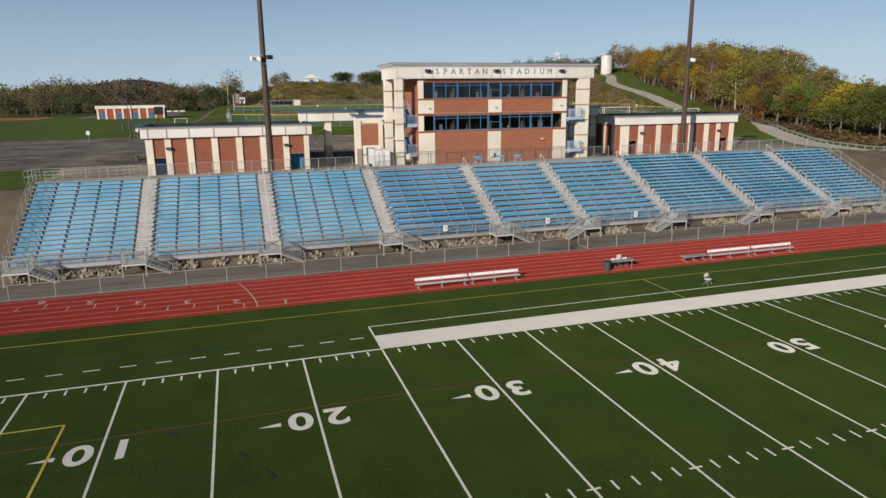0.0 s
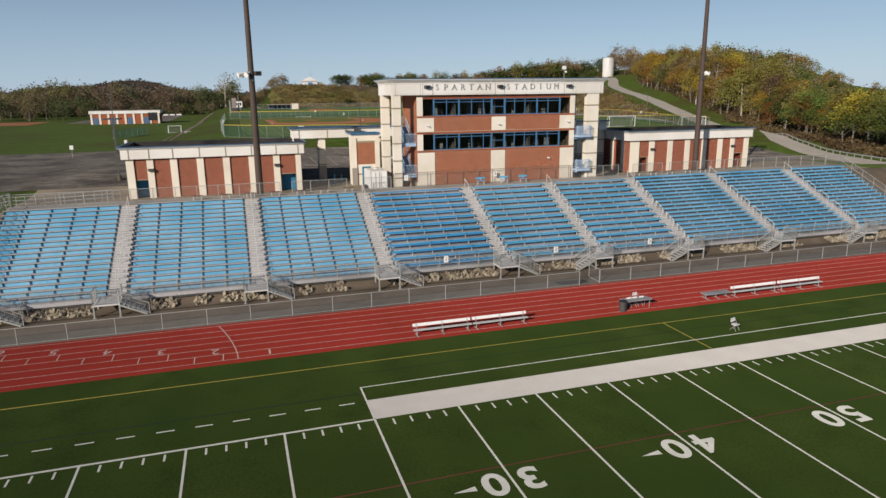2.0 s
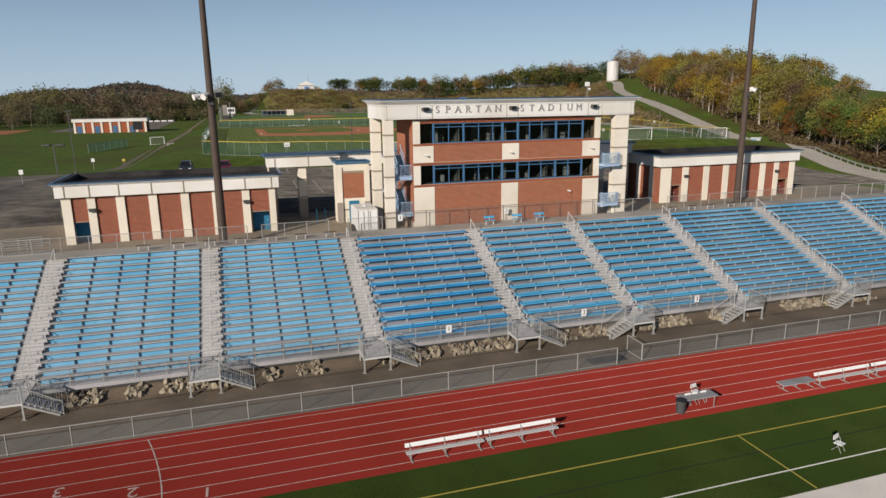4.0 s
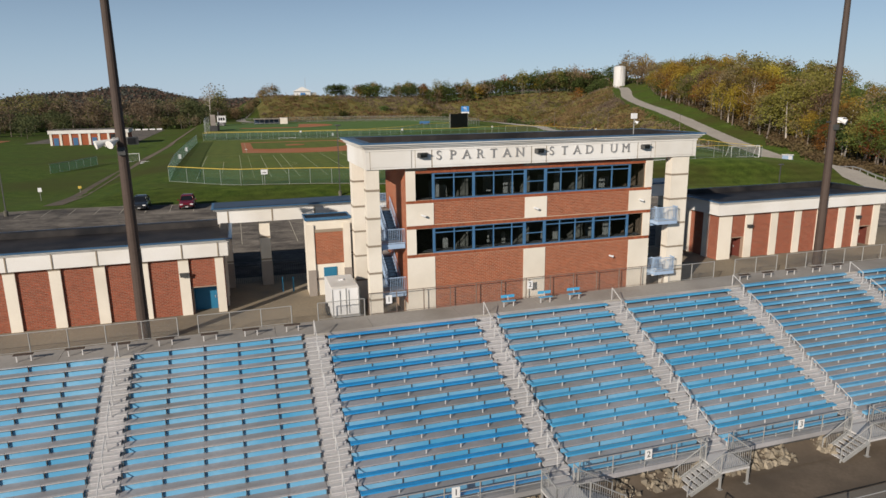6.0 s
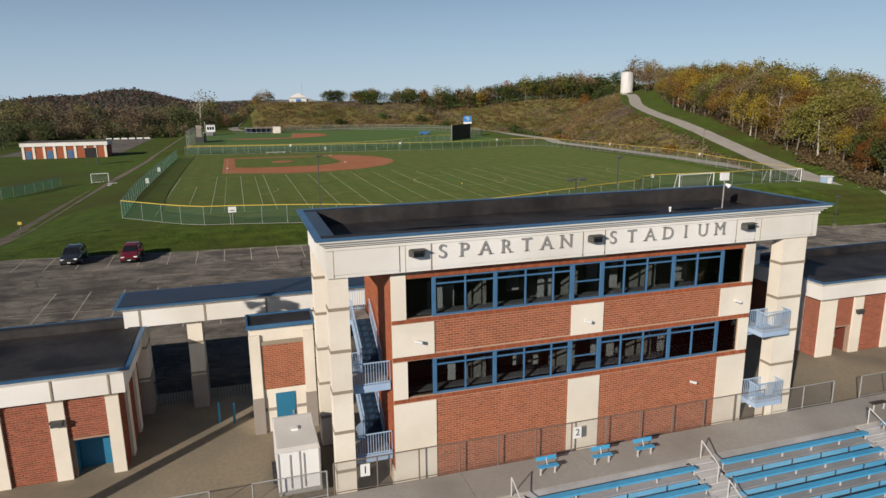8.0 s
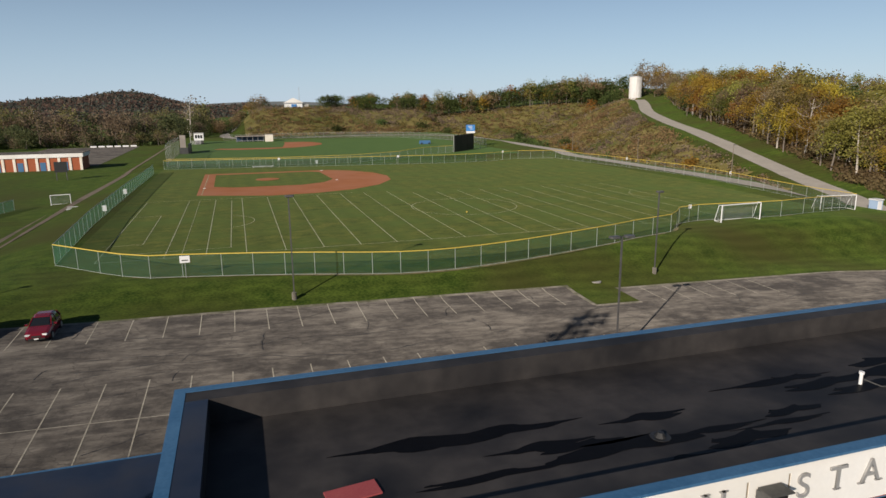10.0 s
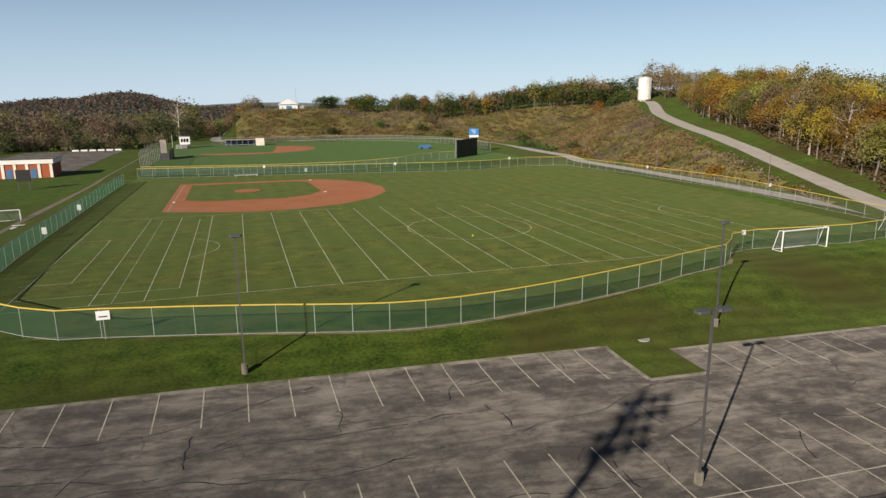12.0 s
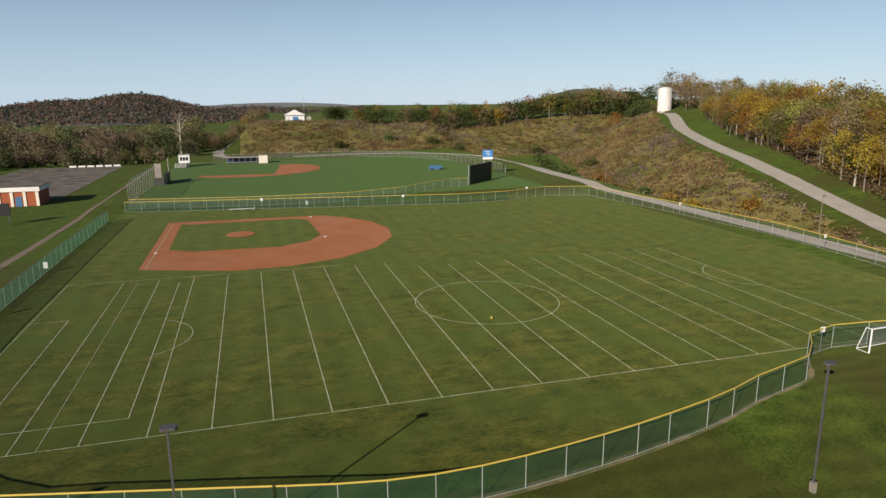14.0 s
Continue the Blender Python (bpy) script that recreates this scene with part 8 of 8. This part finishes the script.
# broken stone under the lowest rows
rk = np.random.RandomState(6)
stones = Build()
for k in range(4200):
    x, y = rk.uniform(-18, 77), 58.55 + abs(rk.normal()) * 0.9
    if math.sin(x * 0.9) + math.sin(x * 0.37 + 1) + 0.8 * math.sin(x * 2.3) < -0.35:
        continue
    r = rk.uniform(0.06, 0.14) if rk.rand() < 0.62 else rk.uniform(0.16, 0.34)
    z = float(bank_z(x, y)) + r * 0.25
    q = Euler((rk.uniform(0, 6), rk.uniform(0, 6), rk.uniform(0, 6))).to_matrix()
    sx = (r, r * rk.uniform(0.6, 1), r * rk.uniform(0.5, 0.9))
    vs = [Vector((x, y, z)) + q @ Vector((a * sx[0], b * sx[1], c * sx[2])) for a, b, c in ((1, 0, .2), (-1, .1, 0), (0.1, 1, 0), (0, -1, .15), (0.2, 0, 1), (-.1, .1, -1), (.7, .7, .5), (-.7, -.6, .5))]
    stones.add(vs, [(0, 6, 4), (6, 2, 4), (2, 1, 4), (1, 7, 4), (7, 3, 4), (3, 0, 4), (0, 2, 6), (1, 3, 7), (2, 0, 5), (1, 2, 5), (3, 1, 5), (0, 3, 5)])
solid("riprap", stones, M_stone, "pale broken stone banked under the front of the stands", "stones", kind="stuff")

# ---- gateway details ----
for x0, x1 in ((9.05, 11.15), (12.05, 14.5)):
    ob = thing("iron_gate", ((x0 + x1) / 2, 86.6, 5.7), "black iron bar gate between the piers", "gate", "iron gates")
    for z in (5.95, 7.5):
        part("rail", Build().box(x0, x1, 86.57, 86.63, z, z + 0.05), M_black, ob)
    for k in range(14):
        x = x0 + 0.06 + (x1 - x0 - 0.12) * k / 13
        part("bar", Build().box(x - 0.012, x + 0.012, 86.588, 86.612, 5.8, 7.6), M_black, ob)
for x, y in ((12.6, 83.6), (13.4, 83.3)):
    ob = thing("bollard", (x, y, 5.9), "blue steel pipe bollard at the gateway", "bollard", "bollards")
    part("pipe", Build().rod((x, y, 5.7), (x, y, 7.1), 0.07, n=10), M_teal, ob)
    part("cap", Build().rod((x, y, 7.1), (x, y, 7.15), 0.08, 0.04, n=10), M_teal, ob)
solid("manhole", Build().rod((55.1, 123.3, float(ground_z(55.1, 123.3))), (55.1, 123.3, float(ground_z(55.1, 123.3)) + 0.07), 0.55, n=16), M_concrete, "round concrete manhole cover in the grass", "manhole")

# ---- parked cars ----
def loft(sections):
    """Rings of equal length joined into one closed skin."""
    b = Build()
    n = len(sections[0])
    vs = [p for ring in sections for p in ring]
    fs = [(r * n + k, r * n + (k + 1) % n, (r + 1) * n + (k + 1) % n, (r + 1) * n + k) for r in range(len(sections) - 1) for k in range(n)]
    fs += [tuple(range(n - 1, -1, -1)), tuple(range((len(sections) - 1) * n, len(sections) * n))]
    return b.add(vs, fs)


def car(x, y, material, label):
    z = float(ground_z(x, y)) + 0.05
    ob = thing("parked_car", (x, y, z), label, "car", "parked cars")
    n, w = y - 2.25, 0.92

    def ring(a, wide, low, belt):
        """A rounded section of the lower body, a metres behind the nose."""
        return [(x + sx * wide, n + a, z + h) for sx, h in ((-0.86, low), (-1.0, low + 0.12), (-1.0, belt - 0.2), (-0.93, belt - 0.06), (-0.7, belt), (0.7, belt), (0.93, belt - 0.06), (1.0, belt - 0.2), (1.0, low + 0.12), (0.86, low))]

    shell = [(0.0, 0.62, 0.36, 0.66), (0.12, 0.78, 0.28, 0.76), (0.45, 0.89, 0.24, 0.86), (1.0, 0.92, 0.22, 0.96), (1.5, 0.92, 0.22, 1.02), (2.6, 0.92, 0.22, 1.04), (3.6, 0.92, 0.22, 1.06), (4.15, 0.88, 0.26, 1.05), (4.4, 0.80, 0.32, 0.96), (4.5, 0.70, 0.40, 0.86)]
    part("body", loft([ring(*q) for q in shell]), material, ob)

    def hoop(a, wide, base, top):
        return [(x + sx * wide, n + a, z + h) for sx, h in ((-0.98, base), (-0.86, base + (top - base) * 0.65), (-0.72, top), (0.72, top), (0.86, base + (top - base) * 0.65), (0.98, base))]

    part("glasshouse", loft([hoop(*q) for q in ((1.35, 0.82, 0.98, 1.03), (1.75, 0.84, 0.98, 1.28), (2.15, 0.84, 0.98, 1.50), (2.7, 0.84, 0.98, 1.56), (3.5, 0.83, 0.98, 1.53), (3.95, 0.81, 0.98, 1.38), (4.3, 0.78, 0.98, 1.08))]), M_car_glass, ob, "dark tinted windows")
    part("roof", loft([[(x + sx * wide, n + a, z + h) for sx, h in ((-0.74, top - 0.03), (-0.6, top + 0.03), (0.6, top + 0.03), (0.74, top - 0.03))] for a, wide, top in ((2.1, 0.84, 1.50), (2.7, 0.86, 1.58), (3.5, 0.85, 1.55), (3.95, 0.82, 1.40))]), material, ob)
    for dx in (-1, 1):
        part("front_pillar", Build().rod((x + dx * 0.78, n + 1.38, z + 1.02), (x + dx * 0.64, n + 2.15, z + 1.51), 0.045, n=6), material, ob)
        part("middle_pillar", Build().rod((x + dx * 0.85, n + 2.75, z + 1.0), (x + dx * 0.66, n + 2.75, z + 1.55), 0.04, n=6), material, ob)
        part("rear_pillar", Build().rod((x + dx * 0.8, n + 4.1, z + 1.04), (x + dx * 0.62, n + 3.9, z + 1.42), 0.07, n=6), material, ob)
        part("headlight", Build().slab((x + dx * 0.60, n + 0.06, z + 0.68), (0.34, 0.16, 0.11), -14 * dx), M_white, ob)
        part("mirror", Build().slab((x + dx * (w + 0.1), n + 1.65, z + 1.05), (0.2, 0.12, 0.14)), material, ob)
        for a in (0.85, 3.6):
            wh = part("wheel", Build().rod((x + dx * (w - 0.22), n + a, z + 0.33), (x + dx * (w + 0.01), n + a, z + 0.33), 0.33, n=18), M_black, ob)
            part("rim", Build().rod((x + dx * (w + 0.011), n + a, z + 0.33), (x + dx * (w + 0.03), n + a, z + 0.33), 0.2, n=12), M_galv, wh)
    part("grille", Build().box(x - 0.34, x + 0.34, n - 0.02, n + 0.03, z + 0.48, z + 0.62), M_black, ob)
    part("bumper", Build().box(x - 0.58, x + 0.58, n - 0.05, n + 0.1, z + 0.30, z + 0.43), M_black, ob)
    part("plate", Build().box(x - 0.16, x + 0.16, n - 0.07, n - 0.051, z + 0.34, z + 0.42), M_white, ob)


car(-1.95, 121.0, M_car_dark, "dark grey hatchback parked nose out in the lot")
car(3.5, 120.8, M_car_red, "dark red hatchback parked nose out in the lot")

# ---- small signs ----
def post_sign(x, y, w, h, top, material, label, zoff=0.0, face_y=-0.03):
    z = float(ground_z(x, y)) + zoff
    ob = thing("small_sign", (x, y, z), label, "sign", "small signs")
    part("panel", Build().box(x - w / 2, x + w / 2, y + face_y - 0.02, y + face_y, z + top - h, z + top), material, ob)
    part("post", Build().rod((x, y, z - 0.1), (x, y, z + top - 0.05), 0.03), M_galv, ob)
    return ob, z


sg, z = post_sign(13.6, 131.4, 0.95, 0.7, 2.25, M_white, "white notice panel on the outfield fence")
part("text_bar", Build().box(13.3, 13.9, 131.34, 131.349, z + 1.75, z + 1.85), M_dark_steel, sg)
for x, y in ((-21.5, 114), (-18.0, 141)):
    post_sign(x, y, 0.5, 0.6, 1.9, M_white, "small white sign on a post in the grass")
post_sign(-14.6, 150, 0.5, 0.4, 1.2, M_yellow_cap, "small yellow marker on a post in the grass")
for x, y in ((117.3, 176), (115, 211), (62, 242.2), (79.4, 139.9), (30, 247), (95, 246)):
    post_sign(x, y, 0.55, 0.55, 2.5, M_white, "small white distance sign on the fence")
for x, y in ((-1.15, 197), (-1.1, 176), (40, 246)):
    post_sign(x, y, 0.6, 0.9, 1.6, M_white, "white panel hung on the fence")
ball = solid("stray_ball", Build().rod((52.8, 158.5, BZ + 0.03), (52.8, 158.5, BZ + 0.25), 0.11, n=8), M_yellow_cap, "small yellow ball lying on the grass", "ball")


# ---- single bricks of the press box band ----
one = Build()
brick_shape(-0.145, 0.145, 0, -0.041, 0.041, one, 0.018)
brick_mesh = one.mesh("brick", M_brick)
panel = bpy.data.objects["front_wall"]
for a, b, y, z0, z1 in chosen:
    br = new("brick", brick_mesh)
    br.parent = panel
    br.location = Vector(((a + b) / 2, y, (z0 + z1) / 2)) - PLACE[panel.name]
    br.scale = ((b - a) / 0.29, 1, (z1 - z0) / 0.082)
